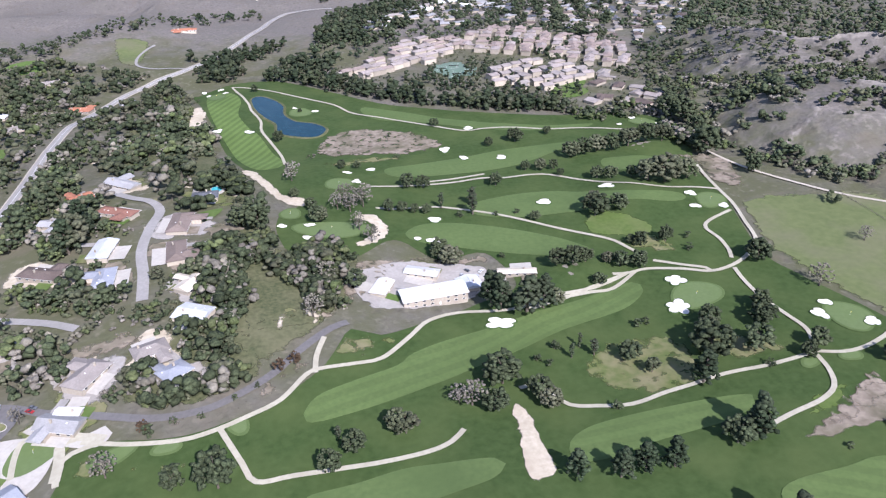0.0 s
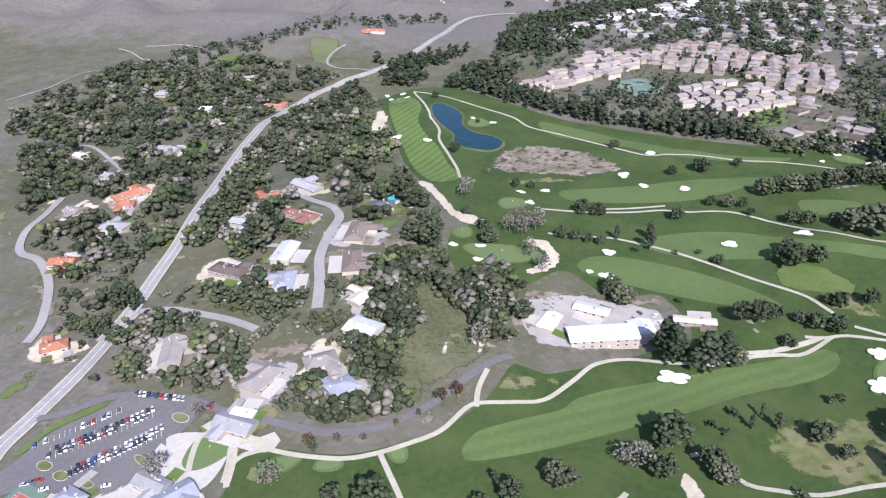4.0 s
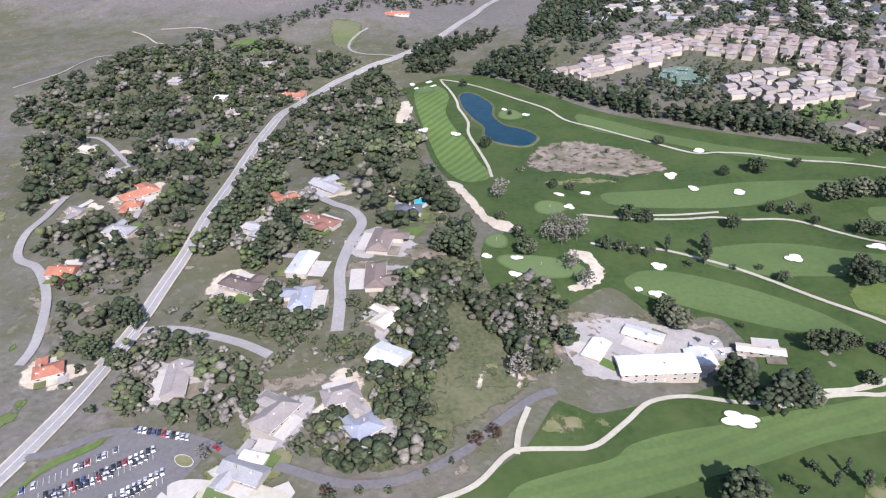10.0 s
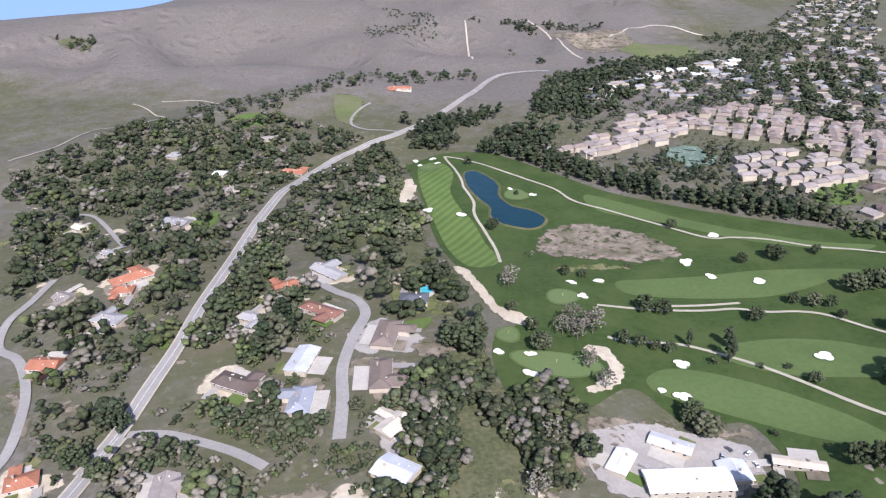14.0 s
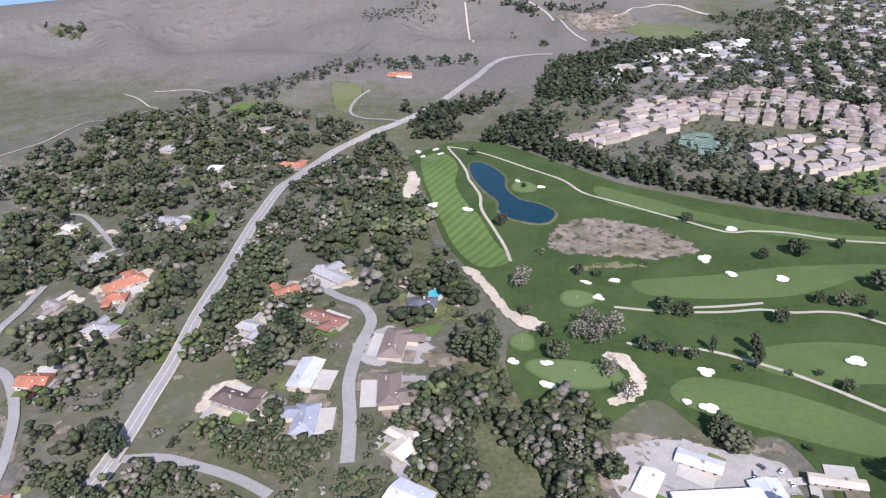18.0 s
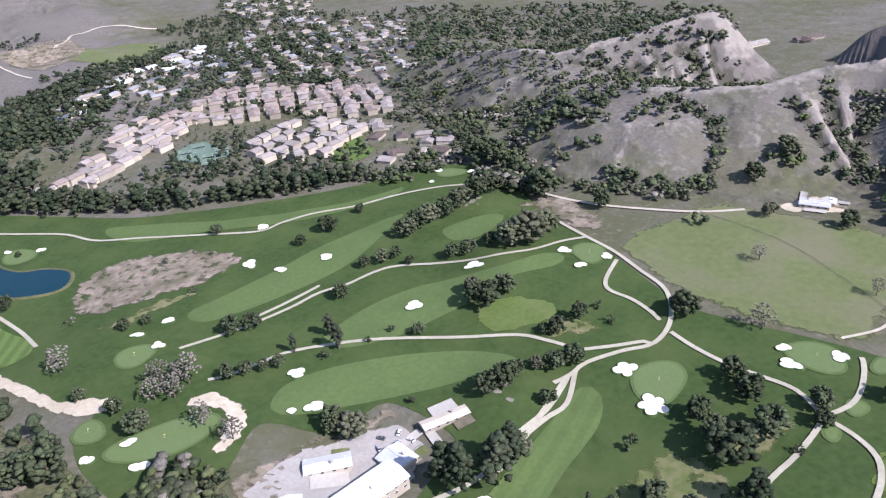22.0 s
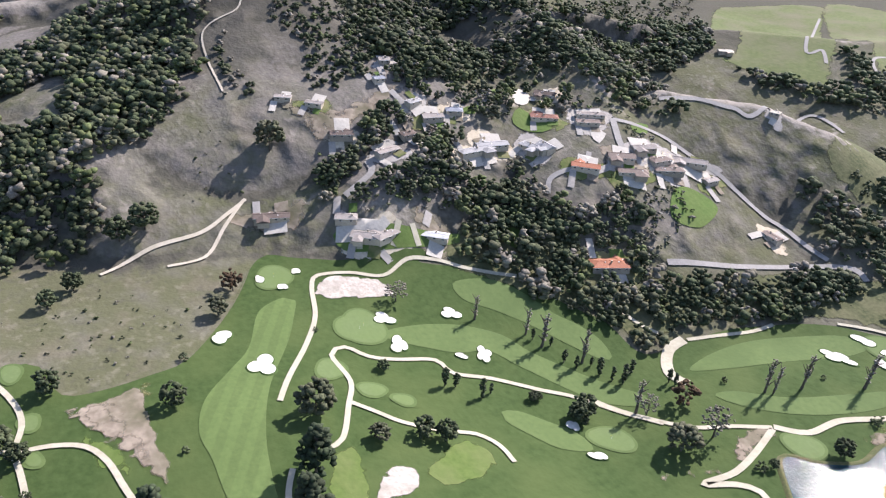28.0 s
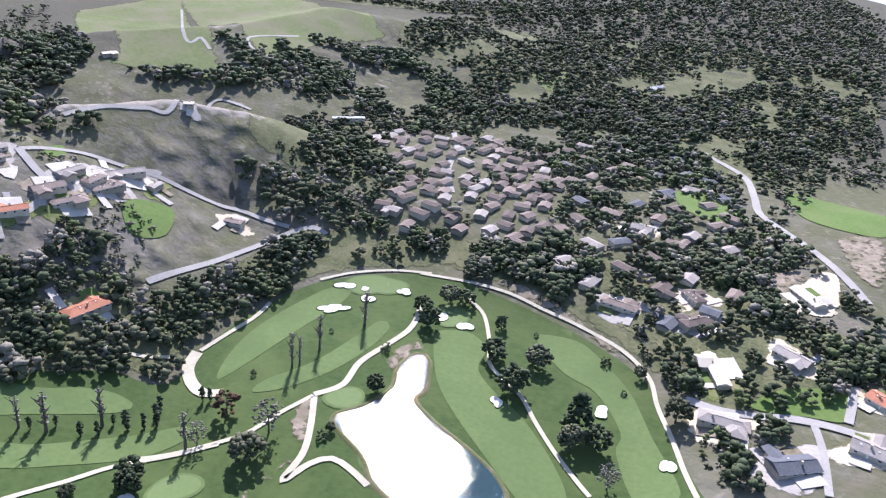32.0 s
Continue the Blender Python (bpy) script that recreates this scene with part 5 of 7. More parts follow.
def plots(seed, count, x0, x1, y0, y1):
    """Odd plots of bare earth, weeds and thin grass between houses and trees."""
    rnd = random.Random(seed)
    turf_ring = np.array(TURF)
    for _ in range(count):
        x, y = rnd.uniform(x0, x1), rnd.uniform(y0, y1)
        if inside([x], [y], turf_ring)[0] or x > 40 + 0.1 * y:
            continue
        kind = rnd.choice(("dirt", "thin", "waste", "waste", "meadow", "lime", "thin"))
        o = oval(x, y, rnd.uniform(5, 15), rnd.uniform(4, 10), rnd.uniform(0, 180), 0.35, 0, 26, rnd.randrange(999))
        if any(inside(o[:, 0], o[:, 1], turf_ring)):
            continue
        tagged(sheet("plot", o, 0.3 + 0.002 * rnd.randrange(20), M["soft_" + kind], 4, 5, 0.55),
               {"dirt": "bare brown earth between trees", "thin": "thin yellowish grass between trees", "meadow": "dry weeds between trees",
                "waste": "pale sandy soil between trees", "lime": "bright green weeds between trees"}[kind], "plot", kind="structure")


plots(5, 170, -430, 60, 180, 760)
villa(-260.1, 482.7, 40, 29, 13, 'terracotta')
villa(-258.8, 463.4, 5, 15, 11, 'terracotta')
villa(-137.5, 451.0, 32, 16, 12, 'terracotta')
villa(-106.8, 416.0, 149, 29, 10, 'brick')
villa(-46.9, 436.7, 178, 19, 13, 'slate')
villa(-61.9, 388.0, 82, 29, 14, 'brown')
villa(-109.5, 360.9, 79, 25, 13, 'pale')
villa(-103.6, 322.9, 90, 23, 12, 'slateblue')
villa(-61.9, 344.8, 93, 28, 12, 'brown')
villa(-144.3, 341.8, 154, 26, 12, 'umber')
villa(-48.5, 269.0, 149, 19, 15, 'pale')
villa(-159.4, 261.3, 98, 26, 12, 'greybrown')
villa(-271.7, 374.2, -5, 18, 13, 'terracotta')
villa(-235.3, 275.6, 23, 15, 11, 'terracotta')
villa(-51.7, 301.2, 52, 17, 11, 'cream')
villa(-111.3, 477.2, 139, 29, 11, 'grey')
villa(-190.2, 743.1, 162, 27, 12, 'terracotta')
villa(-263.5, 594.4, 159, 23, 13, 'grey')
villa(-252.4, 423.2, 164, 21, 12, 'grey')
villa(-265.4, 734.2, 169, 12, 12, 'white')
villa(-148.6, 407.6, 156, 18, 9, 'grey')
villa(-298.4, 456.0, 153, 14, 9, 'greybrown')
villa(-298.6, 530.4, 147, 9, 8, 'grey')
villa(-143.3, 768.0, 22, 18, 10, 'grey')
villa(-237.8, 858.8, 16, 33, 9, 'greybrown')
villa(-333.0, 788.6, 167, 14, 9, 'grey')
villa(-238.7, 682.8, 23, 16, 9, 'greybrown')
villa(-95.7, 1069.8, -2, 36, 12, 'terracotta')
villa(-349.1, 590.3, 145, 13, 9, 'cream')
villa(-70.1, 241.6, 20, 18, 12, 'greybrown')
villa(-56.7, 220.8, 36, 15, 12, 'slateblue')
villa(-101.1, 232.0, 59, 23, 13, 'greybrown')
villa(-109, 199, 157, 21, 11, 'grey')
villa(-106, 206.5, 163, 12, 5, 'white')
villa(-141, 165, 152, 17, 9, 'grey')
villa(-130, 154, 40, 25, 13, 'slateblue')
villa(-176, 157, 150, 13, 10, 'slateblue')
villa(93.3, 273.4, 2, 41, 15, 'white')
villa(119.9, 283.9, 93, 14, 14, 'pale')
villa(92.5, 301.7, 151, 22, 9, 'palegrey')
villa(63.1, 285.8, 59, 17, 10, 'white')
villa(153.7, 287.9, 166, 25, 6, 'cream')
villa(492.9, 264.9, 112, 20, 11, 'palegrey')
villa(502.8, 258.8, 20, 9, 8, 'palegrey')
villa(422.5, -9.4, 73, 28, 9, 'umber')
villa(379.5, -60.0, 55, 25, 10, 'greybrown')
villa(374.1, -71.6, 107, 21, 9, 'greybrown')
villa(365.7, -104.9, 49, 21, 9, 'palegrey')
villa(524.0, -142.1, 78, 10, 9, 'greybrown')
villa(458.9, -172.0, 63, 15, 9, 'slateblue')
villa(420.8, -183.7, 80, 30, 10, 'grey')
villa(508.2, -50.6, 60, 14, 7, 'greybrown')
villa(492.9, -69.4, 48, 15, 7, 'greybrown')
villa(435.3, -102.2, 101, 22, 8, 'greybrown')
villa(459.7, -76.8, 71, 19, 10, 'umber')
villa(910.6, 544.4, 164, 39, 13, 'greybrown')
villa(966.0, 500.7, 158, 42, 10, 'umber')
villa(471.7, -142.0, 107, 15, 8, 'grey')
villa(402.3, -222.2, -176, 16, 11, 'grey')
villa(301.1, -207.9, 66, 31, 14, 'terracotta')
villa(371.5, -237.2, 48, 25, 10, 'terracotta')
villa(369.7, -270.4, 57, 24, 12, 'brown')
villa(354.5, -270.0, 60, 27, 9, 'brown')
villa(348.8, -302.9, 64, 27, 9, 'brown')
villa(354.8, -329.8, 47, 35, 10, 'greybrown')
villa(409.3, -213.4, 19, 22, 10, 'grey')
villa(433.9, -242.3, 59, 26, 10, 'brick')
villa(419.2, -277.9, 60, 27, 8, 'greybrown')
villa(411.3, -268.9, 62, 22, 8, 'brown')
villa(460.8, -261.9, 42, 21, 10, 'umber')
villa(418.2, -168.8, 92, 35, 9, 'grey')
villa(457.2, -151.4, 78, 19, 10, 'greybrown')
villa(397.1, -52.7, 63, 17, 10, 'greybrown')
villa(277.8, -350.4, -2, 17, 8, 'brown')
villa(358.5, -301.9, 85, 20, 9, 'brown')
villa(372.2, -295.7, 73, 23, 9, 'greybrown')
villa(501.0, -126.4, 87, 10, 8, 'slateblue')
villa(446.7, -125.1, 94, 14, 9, 'umber')
villa(335.0, -337.4, 87, 14, 8, 'greybrown')
villa(283.9, -620.0, 31, 41, 7, 'palegrey')
villa(-15.6, -344.7, 165, 25, 9, 'brown')
villa(-74.5, -282.6, 102, 33, 8, 'cream')
villa(-74.6, -234.5, 172, 27, 10, 'greybrown')
villa(-120.0, -301.8, 143, 22, 10, 'greybrown')
villa(-144.7, -385.8, 119, 27, 10, 'cream')
villa(-144.5, -224.7, 157, 17, 12, 'greybrown')
villa(-162.2, -272.4, 137, 12, 12, 'terracotta')
villa(-66.0, -333.7, 38, 23, 9, 'umber')
villa(-65.6, -363.9, 123, 17, 9, 'umber')
villa(-104.4, -203.8, 24, 24, 12, 'slate')
villa(-29.3, -458.7, 161, 17, 10, 'greybrown')
villa(358.8, -430.5, 25, 9, 8, 'cream')
villa(553.1, -595.8, 59, 19, 9, 'cream')
villa(-50.5, -965.1, 48, 29, 9, 'grey')
estate('townhouse', [(82, 789), (109, 810), (162, 839), (211, 929), (276, 919), (280, 864), (209, 798), (145, 782), (98, 768)], 15, 19, ('pinktile', 'terracotta2', 'pinktile'), (15, 11), 25, 0.6)
estate('townhouse', [(265, 873), (327, 950), (389, 940), (428, 888), (481, 851), (493, 802), (438, 707), (401, 727), (378, 797), (308, 818)], 17, 21, ('pinktile', 'terracotta2'), (14, 11), 60, 0.6)
estate('townhouse', [(275, 733), (337, 762), (379, 736), (386, 693), (353, 648), (297, 653), (258, 692)], 17, 21, ('pinktile', 'greybrown'), (14, 11), 15, 0.6)
estate('suburban_house', [(396, 702), (428, 655), (413, 554), (390, 539), (328, 588), (371, 642)], 22, 26, ('greybrown', 'umber', 'pinktile'), (16, 12), 40, 0.75)
estate('suburban_house', [(171, 1046), (248, 1134), (332, 1195), (457, 1259), (449, 1205), (315, 1095), (217, 1026), (169, 995)], 24, 30, ('grey', 'greybrown', 'white', 'slate'), (20, 12), 20, 0.75)
estate('suburban_house', [(367, 1045), (491, 1217), (613, 1354), (798, 1129), (534, 782), (503, 834), (444, 916), (389, 975)], 25, 33, ('grey', 'greybrown', 'umber', 'slate', 'greybrown'), (14, 10), 70, 0.75)
estate('suburban_house', [(602, 1485), (884, 1941), (1109, 2048), (664, 1207), (603, 1247)], 34, 40, ('slate', 'grey', 'greybrown'), (16, 12), 0, 0.75)
estate('suburban_house', [(290, 1074), (413, 1205), (500, 1238), (364, 1038), (273, 978)], 28, 36, ('slate', 'greybrown', 'grey'), (16, 11), 10, 0.75)
estate('village_house', [(246, -573), (234, -610), (154, -633), (125, -640), (77, -598), (42, -536), (47, -465), (47, -416), (68, -395), (107, -410), (170, -400), (193, -420), (182, -490)], 16, 19, ('umber', 'brown', 'greybrown', 'umber'), (13, 9), 75, 0.35)
estate('village_house', [(75, -618), (21, -685), (-51, -682), (-115, -642), (-98, -343), (-77, -330), (-45, -326), (-20, -348), (16, -354), (61, -379), (43, -418), (38, -539)], 30, 34, ('umber', 'slate', 'greybrown', 'brown', 'slate'), (15, 10), 50, 0.85)


# ---- car park, pools, courts and small things ----
CAR_PAINT = ("white", "white", "white", "silver", "silver", "black", "black", "grey", "grey", "blue", "red")
CARS = {}


def car(x, y, heading, paint, z=0.75):
    if paint not in CARS:
        prof = [(-2.25, 0.35), (-2.3, 0.75), (-2.1, 0.95), (-1.2, 1.0), (1.0, 0.98), (2.1, 0.85), (2.3, 0.6), (2.25, 0.35)]
        n = len(prof)
        bv = [(a, s * 0.9 * (0.94 if b > 0.9 else 1), b) for s in (-1, 1) for a, b in prof]
        bf = [tuple(range(n))[::-1], tuple(range(n, 2 * n))] + [(i, (i + 1) % n, n + (i + 1) % n, n + i) for i in range(n)]
        top = [(-1.75, 0.97), (-1.15, 1.42), (0.25, 1.44), (1.05, 0.97)]
        cv = [(a, s * (0.68 if b > 1.2 else 0.84), b) for s in (-1, 1) for a, b in top]
        cf = [(3, 2, 1, 0), (4, 5, 6, 7), (0, 1, 5, 4), (2, 3, 7, 6), (1, 2, 6, 5)]
        wheel = []
        for i in range(10):
            wheel.append((0.33 * math.cos(i * 0.6283), 0.33 * math.sin(i * 0.6283)))
        wv = [(a, -0.12, b) for a, b in wheel] + [(a, 0.12, b) for a, b in wheel]
        wf = [tuple(range(10)), tuple(range(19, 9, -1))] + [(i, 10 + i, 10 + (i + 1) % 10, (i + 1) % 10) for i in range(10)]
        base = new("car")
        part("body", mesh_of("body", bv, bf, M["car_" + paint]), base)
        part("cabin_glass", mesh_of("cabin_glass", cv, cf, M["glass"]), base, "dark tinted glass")
        part("car_roof", mesh_of("car_roof", *box(-1.12, 0.22, -0.66, 0.66, 1.41, 1.47), M["car_" + paint]), base)
        wm = mesh_of("wheel", wv, wf, M["rubber"])
        for a in (-1.4, 1.4):
            for s in (-0.82, 0.82):
                part("wheel", wm, base, at=pose(a, s, 0.33))
        CARS[paint] = base
        tagged(base, "%s parked car on dark asphalt" % paint, "car", "parked cars")
        ob = base
    else:
        ob = copy_thing(CARS[paint], pose(0, 0, 0))
    ob.matrix_basis = pose(x, y, float(drop(x, y)) + z, 0, 0, heading)
    return ob


def car_row(a, b, count, share, heading=-52):
    rnd = random.Random(int(abs(a[0] * 3 + b[1])))
    for i in range(count):
        if rnd.random() > share:
            continue
        u = (i + 0.5) / count
        car(a[0] + (b[0] - a[0]) * u, a[1] + (b[1] - a[1]) * u, heading + rnd.choice((0, 180)) + rnd.uniform(-2, 2), rnd.choice(CAR_PAINT))


car_row((-211, 194), (-175, 219), 17, 0.6, -68)
for shift_x, shift_y in ((0, 0), (2.0, 4.7)):
    car_row((-201 + shift_x, 187 + shift_y), (-158 + shift_x, 213 + shift_y), 19, 0.88, -68)
    car_row((-185 + shift_x, 174 + shift_y), (-149 + shift_x, 199 + shift_y), 17, 0.92, -68)
car_row((-172, 231), (-141, 222.5), 12, 0.9, -80)
car_row((-204, 168), (-196, 172), 3, 0.9, 10)
car_row((-126.6, 214.0), (-124.6, 218.7), 2, 1.0, -30)
for cx, cy, hd, paint in ((132, 298, 40, "white"), (133, 290, 100, "white"), (118, 296, 70, "silver"), (84, 284, 10, "grey"), (-189, 306, 60, "black"),
                          (-186, 437, 70, "black"), (123, 301, 120, "grey"), (127, 293, 15, "silver"), (-163, 166, 15, "white"), (-192, 165, 20, "white")):
    car(cx, cy, hd, paint, 0.95)


def stall_lines(a, b, count, length=4.6, heading=-52):
    c, s = math.cos(radians(heading)) * length / 2, math.sin(radians(heading)) * length / 2
    for i in range(count + 1):
        u = i / count
        x, y = a[0] + (b[0] - a[0]) * u, a[1] + (b[1] - a[1]) * u
        tagged(ribbon("stall_line", [(x - c, y - s), (x + c, y + s)], 0.16, 0.78, M["line"]), "white painted parking bay line", "bay line", "bay lines", "structure")


stall_lines((-211, 194), (-175, 219), 17, 4.6, -68)
stall_lines((-200, 189.3), (-157, 215.3), 19, 9.5, -68)
stall_lines((-184, 176.3), (-148, 201.3), 17, 9.5, -68)


def kerbed_island(x, y, a, b, heading):
    o = oval(x, y, a, b, heading, 0.03, 0, 24, 1)
    v, f = [], []
    n = len(o)
    for r, up in ((1.0, 0.7), (1.0, 0.92), (0.93, 0.92), (0.9, 0.86)):
        q = o.mean(0) + (o - o.mean(0)) * r
        v += [(px, py, z + up) for (px, py), z in zip(q, drop(q[:, 0], q[:, 1]))]
    for k in range(3):
        f += [(k * n + i, k * n + (i + 1) % n, (k + 1) * n + (i + 1) % n, (k + 1) * n + i) for i in range(n)]
    ob = new("kerbed_island", mesh_of("kerbed_island", v, f, M["concrete"]))
    tagged(ob, "kerbed planting island in the car park", "traffic island", "car park islands")
    inner = sheet("planting_bed", o.mean(0) + (o - o.mean(0)) * 0.92, 0.88, M["thin"], 2)
    inner.parent = ob


for q in ((-199, 181, 4.5, 3.0, 60), (-188, 174, 4.5, 3.0, 60), (-173, 168, 4.0, 2.2, 60), (-152, 182, 5.0, 2.0, 50), (-140, 209, 5.5, 3.0, 60)):
    kerbed_island(*q)


def swimming_pool(x, y, a, b, heading, deck):
    ob = sheet("swimming_pool", oval(x, y, a, b, heading, 0.06, 0, 28, 2), 1.02, M["pool"], 2)
    tagged(ob, "turquoise swimming pool in a pale paved deck", "swimming pool", "pools")
    o = oval(x, y, a, b, heading, 0.06, 0, 28, 2)
    v, f, n = [], [], 28
    for r, up in ((0.97, 1.0), (0.98, 1.12), (1.06, 1.12), (1 + deck / a, 0.98), (1.02 + deck / a, 0.5)):
        q = o.mean(0) + (o - o.mean(0)) * r
        v += [(px, py, z + up) for (px, py), z in zip(q, drop(q[:, 0], q[:, 1]))]
    for k in range(4):
        f += [(k * n + i, (k + 1) * n + i, (k + 1) * n + (i + 1) % n, k * n + (i + 1) % n) for i in range(n)]
    part("deck", mesh_of("deck", v, f, M["concrete"]), ob, "pale paved deck")
    KEEP_CLEAR.append(o.mean(0) + (o - o.mean(0)) * (1 + deck / a))


swimming_pool(-39.1, 454.7, 4.4, 6.4, 90, 2.6)
swimming_pool(-181, 144, 6.5, 11.0, 100, 5.0)


def tennis_court(x, y, heading, red=False):
    base = new("tennis_court")
    base.matrix_basis = pose(x, y, float(drop(x, y)) + 0.95, 0, 0, heading)
    part("surround", mesh_of("surround", *box(-17.5, 17.5, -8.5, 8.5, -0.6, 0.0), M["court"]), base)
    part("playing_area", mesh_of("playing_area", *box(-11.9, 11.9, -5.5, 5.5, 0, 0.03), M["red_court" if red else "court"]), base)
    lines = [box(-11.9, 11.9, s * v - 0.06, s * v + 0.06, 0.03, 0.045) for v in (5.45, 4.1) for s in (-1, 1)]
    lines += [box(u - 0.06, u + 0.06, -5.5, 5.5, 0.03, 0.046) for u in (-11.85, 11.85)] + [box(u - 0.06, u + 0.06, -4.1, 4.1, 0.03, 0.046) for u in (-6.4, 6.4)]
    part("court_lines", mesh_of("court_lines", *join(*lines), M["line"]), base)
    part("net", mesh_of("net", *box(-0.04, 0.04, -6, 6, 0.03, 1.0), M["rubber"]), base)
    tagged(base, "%s hard tennis court with white lines" % ("red and green" if red else "green"), "tennis court", "tennis courts")


tennis_court(-204, 151, 62, True)
for u, v in ((-10, -19), (10, -19), (-10, 19), (10, 19)):
    tennis_court(238 + u * 0.86 - v * 0.3, 758 + u * 0.3 + v * 0.8, 70)


def flagstick(x, y):
    base = new("flagstick", mesh_of("flagstick", *limb_box(0.035, 0, 2.4), M["trim"]))
    base.matrix_basis = pose(x, y, float(drop(x, y)) + 0.74)
    part("flag", mesh_of("flag", [(0.03, 0, 2.4), (0.65, 0.05, 2.3), (0.62, -0.04, 1.95), (0.03, 0, 2.0), (0.03, 0.02, 2.4), (0.65, 0.07, 2.3), (0.62, -0.02, 1.95), (0.03, 0.02, 2.0)],
         [(0, 1, 2, 3), (7, 6, 5, 4), (0, 4, 5, 1), (1, 5, 6, 2), (2, 6, 7, 3)], M["flag"]), base)
    tagged(base, "thin white flagstick with a yellow flag", "flagstick", "flagsticks")


def limb_box(r, z0, z1):
    return box(-r, r, -r, r, z0, z1)


def field_fence(pts):
    """Posts with two rails between them."""
    c = spline(pts, 5, False)
    base = new("field_fence")
    base.matrix_basis = pose(*pts[0], float(drop(*pts[0])))
    z = drop(c[:, 0], c[:, 1]) - float(drop(*pts[0]))
    pm = mesh_of("post", *limb_box(0.12, 0, 1.9), M["post"])
    for (px, py), pz in zip(c - np.array(pts[0]), z):
        part("post", pm, base, at=pose(px, py, pz))
    for up in (1.0, 1.6):
        v, f = [], []
        for (px, py), pz in zip(c - np.array(pts[0]), z):
            v += [(px, py, pz + up - 0.07), (px, py, pz + up + 0.07), (px + 0.06, py + 0.06, pz + up + 0.07), (px + 0.06, py + 0.06, pz + up - 0.07)]
        for i in range(len(c) - 1):
            f += [(4 * i + k, 4 * i + (k + 1) % 4, 4 * i + 4 + (k + 1) % 4, 4 * i + 4 + k) for k in range(4)]
        part("rail", mesh_of("rail", v, f, M["post"]), base)
    tagged(base, "weathered wooden field fence across the meadow", "fence")


field_fence([(427, 317), (422, 247), (390, 171)])
field_fence([(390, 171), (426, 175), (461, 164)])
for q in GREENS[:16]:
    flagstick(*q)


# ---- trees ----
T5 = (1 + 5 ** 0.5) / 2
ICO = np.array([(-1, T5, 0), (1, T5, 0), (-1, -T5, 0), (1, -T5, 0), (0, -1, T5), (0, 1, T5), (0, -1, -T5), (0, 1, -T5),
                (T5, 0, -1), (T5, 0, 1), (-T5, 0, -1), (-T5, 0, 1)]) / math.sqrt(1 + T5 ** 2)
ICOF = np.array([(0, 11, 5), (0, 5, 1), (0, 1, 7), (0, 7, 10), (0, 10, 11), (1, 5, 9), (5, 11, 4), (11, 10, 2), (10, 7, 6), (7, 1, 8),
                 (3, 9, 4), (3, 4, 2), (3, 2, 6), (3, 6, 8), (3, 8, 9), (4, 9, 5), (2, 4, 11), (6, 2, 10), (8, 6, 7), (9, 8, 1)])
OCT = np.array([(1, 0, 0), (0, 1, 0), (-1, 0, 0), (0, -1, 0), (0, 0, 1), (0, 0, -1.0)])
OCTF = np.array([(0, 1, 4), (1, 2, 4), (2, 3, 4), (3, 0, 4), (1, 0, 5), (2, 1, 5), (3, 2, 5), (0, 3, 5)])


def clumps(centres, sizes, rng, fine=True, flat=0.75):
    base, fc = (ICO, ICOF) if fine else (OCT, OCTF)
    V, Fs = [], []
    for k, (c, s) in enumerate(zip(centres, sizes)):
        v = base * rng.uniform(0.55, 1.25, (len(base), 1)) * s
        a = rng.uniform(0, 6.28)
        ca, sa_ = math.cos(a), math.sin(a)
        v = np.column_stack([v[:, 0] * ca - v[:, 1] * sa_, v[:, 0] * sa_ + v[:, 1] * ca, v[:, 2] * flat])
        V.append(v + c)
        Fs.append(fc + k * len(base))
    return np.concatenate(V), np.concatenate(Fs)


def crown_points(kind, n, rng):
    """Clump places and sizes of a crown one metre high over all."""
    c, s = [], []
    for i in range(n):
        a, u = rng.uniform(0, 6.28), rng.uniform(0, 1)
        if kind in ("oak", "copper_tree"):
            z = 0.28 + 0.62 * u
            r = 0.46 * math.sqrt(max(0.05, 1 - ((z - 0.5) / 0.5) ** 2)) * math.sqrt(rng.uniform(0.25, 1))
            q = 0.088 * rng.uniform(0.65, 1.35)
        elif kind == "pine":
            z = 0.22 + 0.76 * u
            r = (0.06 + 0.24 * (1 - u) ** 0.7) * rng.uniform(0.4, 1.1)
            q = 0.066 * rng.uniform(0.7, 1.3)
        elif kind == "cypress":
            z = 0.08 + 0.9 * u
            r = 0.15 * math.sin(3.0 * (1 - u) ** 0.8) * rng.uniform(0.3, 1)
            q = 0.07 * rng.uniform(0.7, 1.2)
        elif kind == "poplar":
            z = 0.2 + 0.78 * u
            r = 0.05 * rng.uniform(0.2, 1.3)
            q = 0.022 * rng.uniform(0.7, 1.5)
        elif kind == "bare_tree":
            z = 0.35 + 0.62 * u
            r = 0.44 * math.sqrt(max(0.04, 1 - ((z - 0.6) / 0.42) ** 2)) * math.sqrt(rng.uniform(0.1, 1))
            q = 0.042 * rng.uniform(0.6, 1.4)
        else:
            z = 0.12 + 0.75 * u
            r = 0.5 * math.sqrt(max(0.05, 1 - ((z - 0.4) / 0.6) ** 2)) * math.sqrt(rng.uniform(0.1, 1))
            q = 0.15 * rng.uniform(0.7, 1.3)
        c.append((r * math.cos(a), r * math.sin(a), z))
        s.append(q)
    return np.array(c), np.array(s)


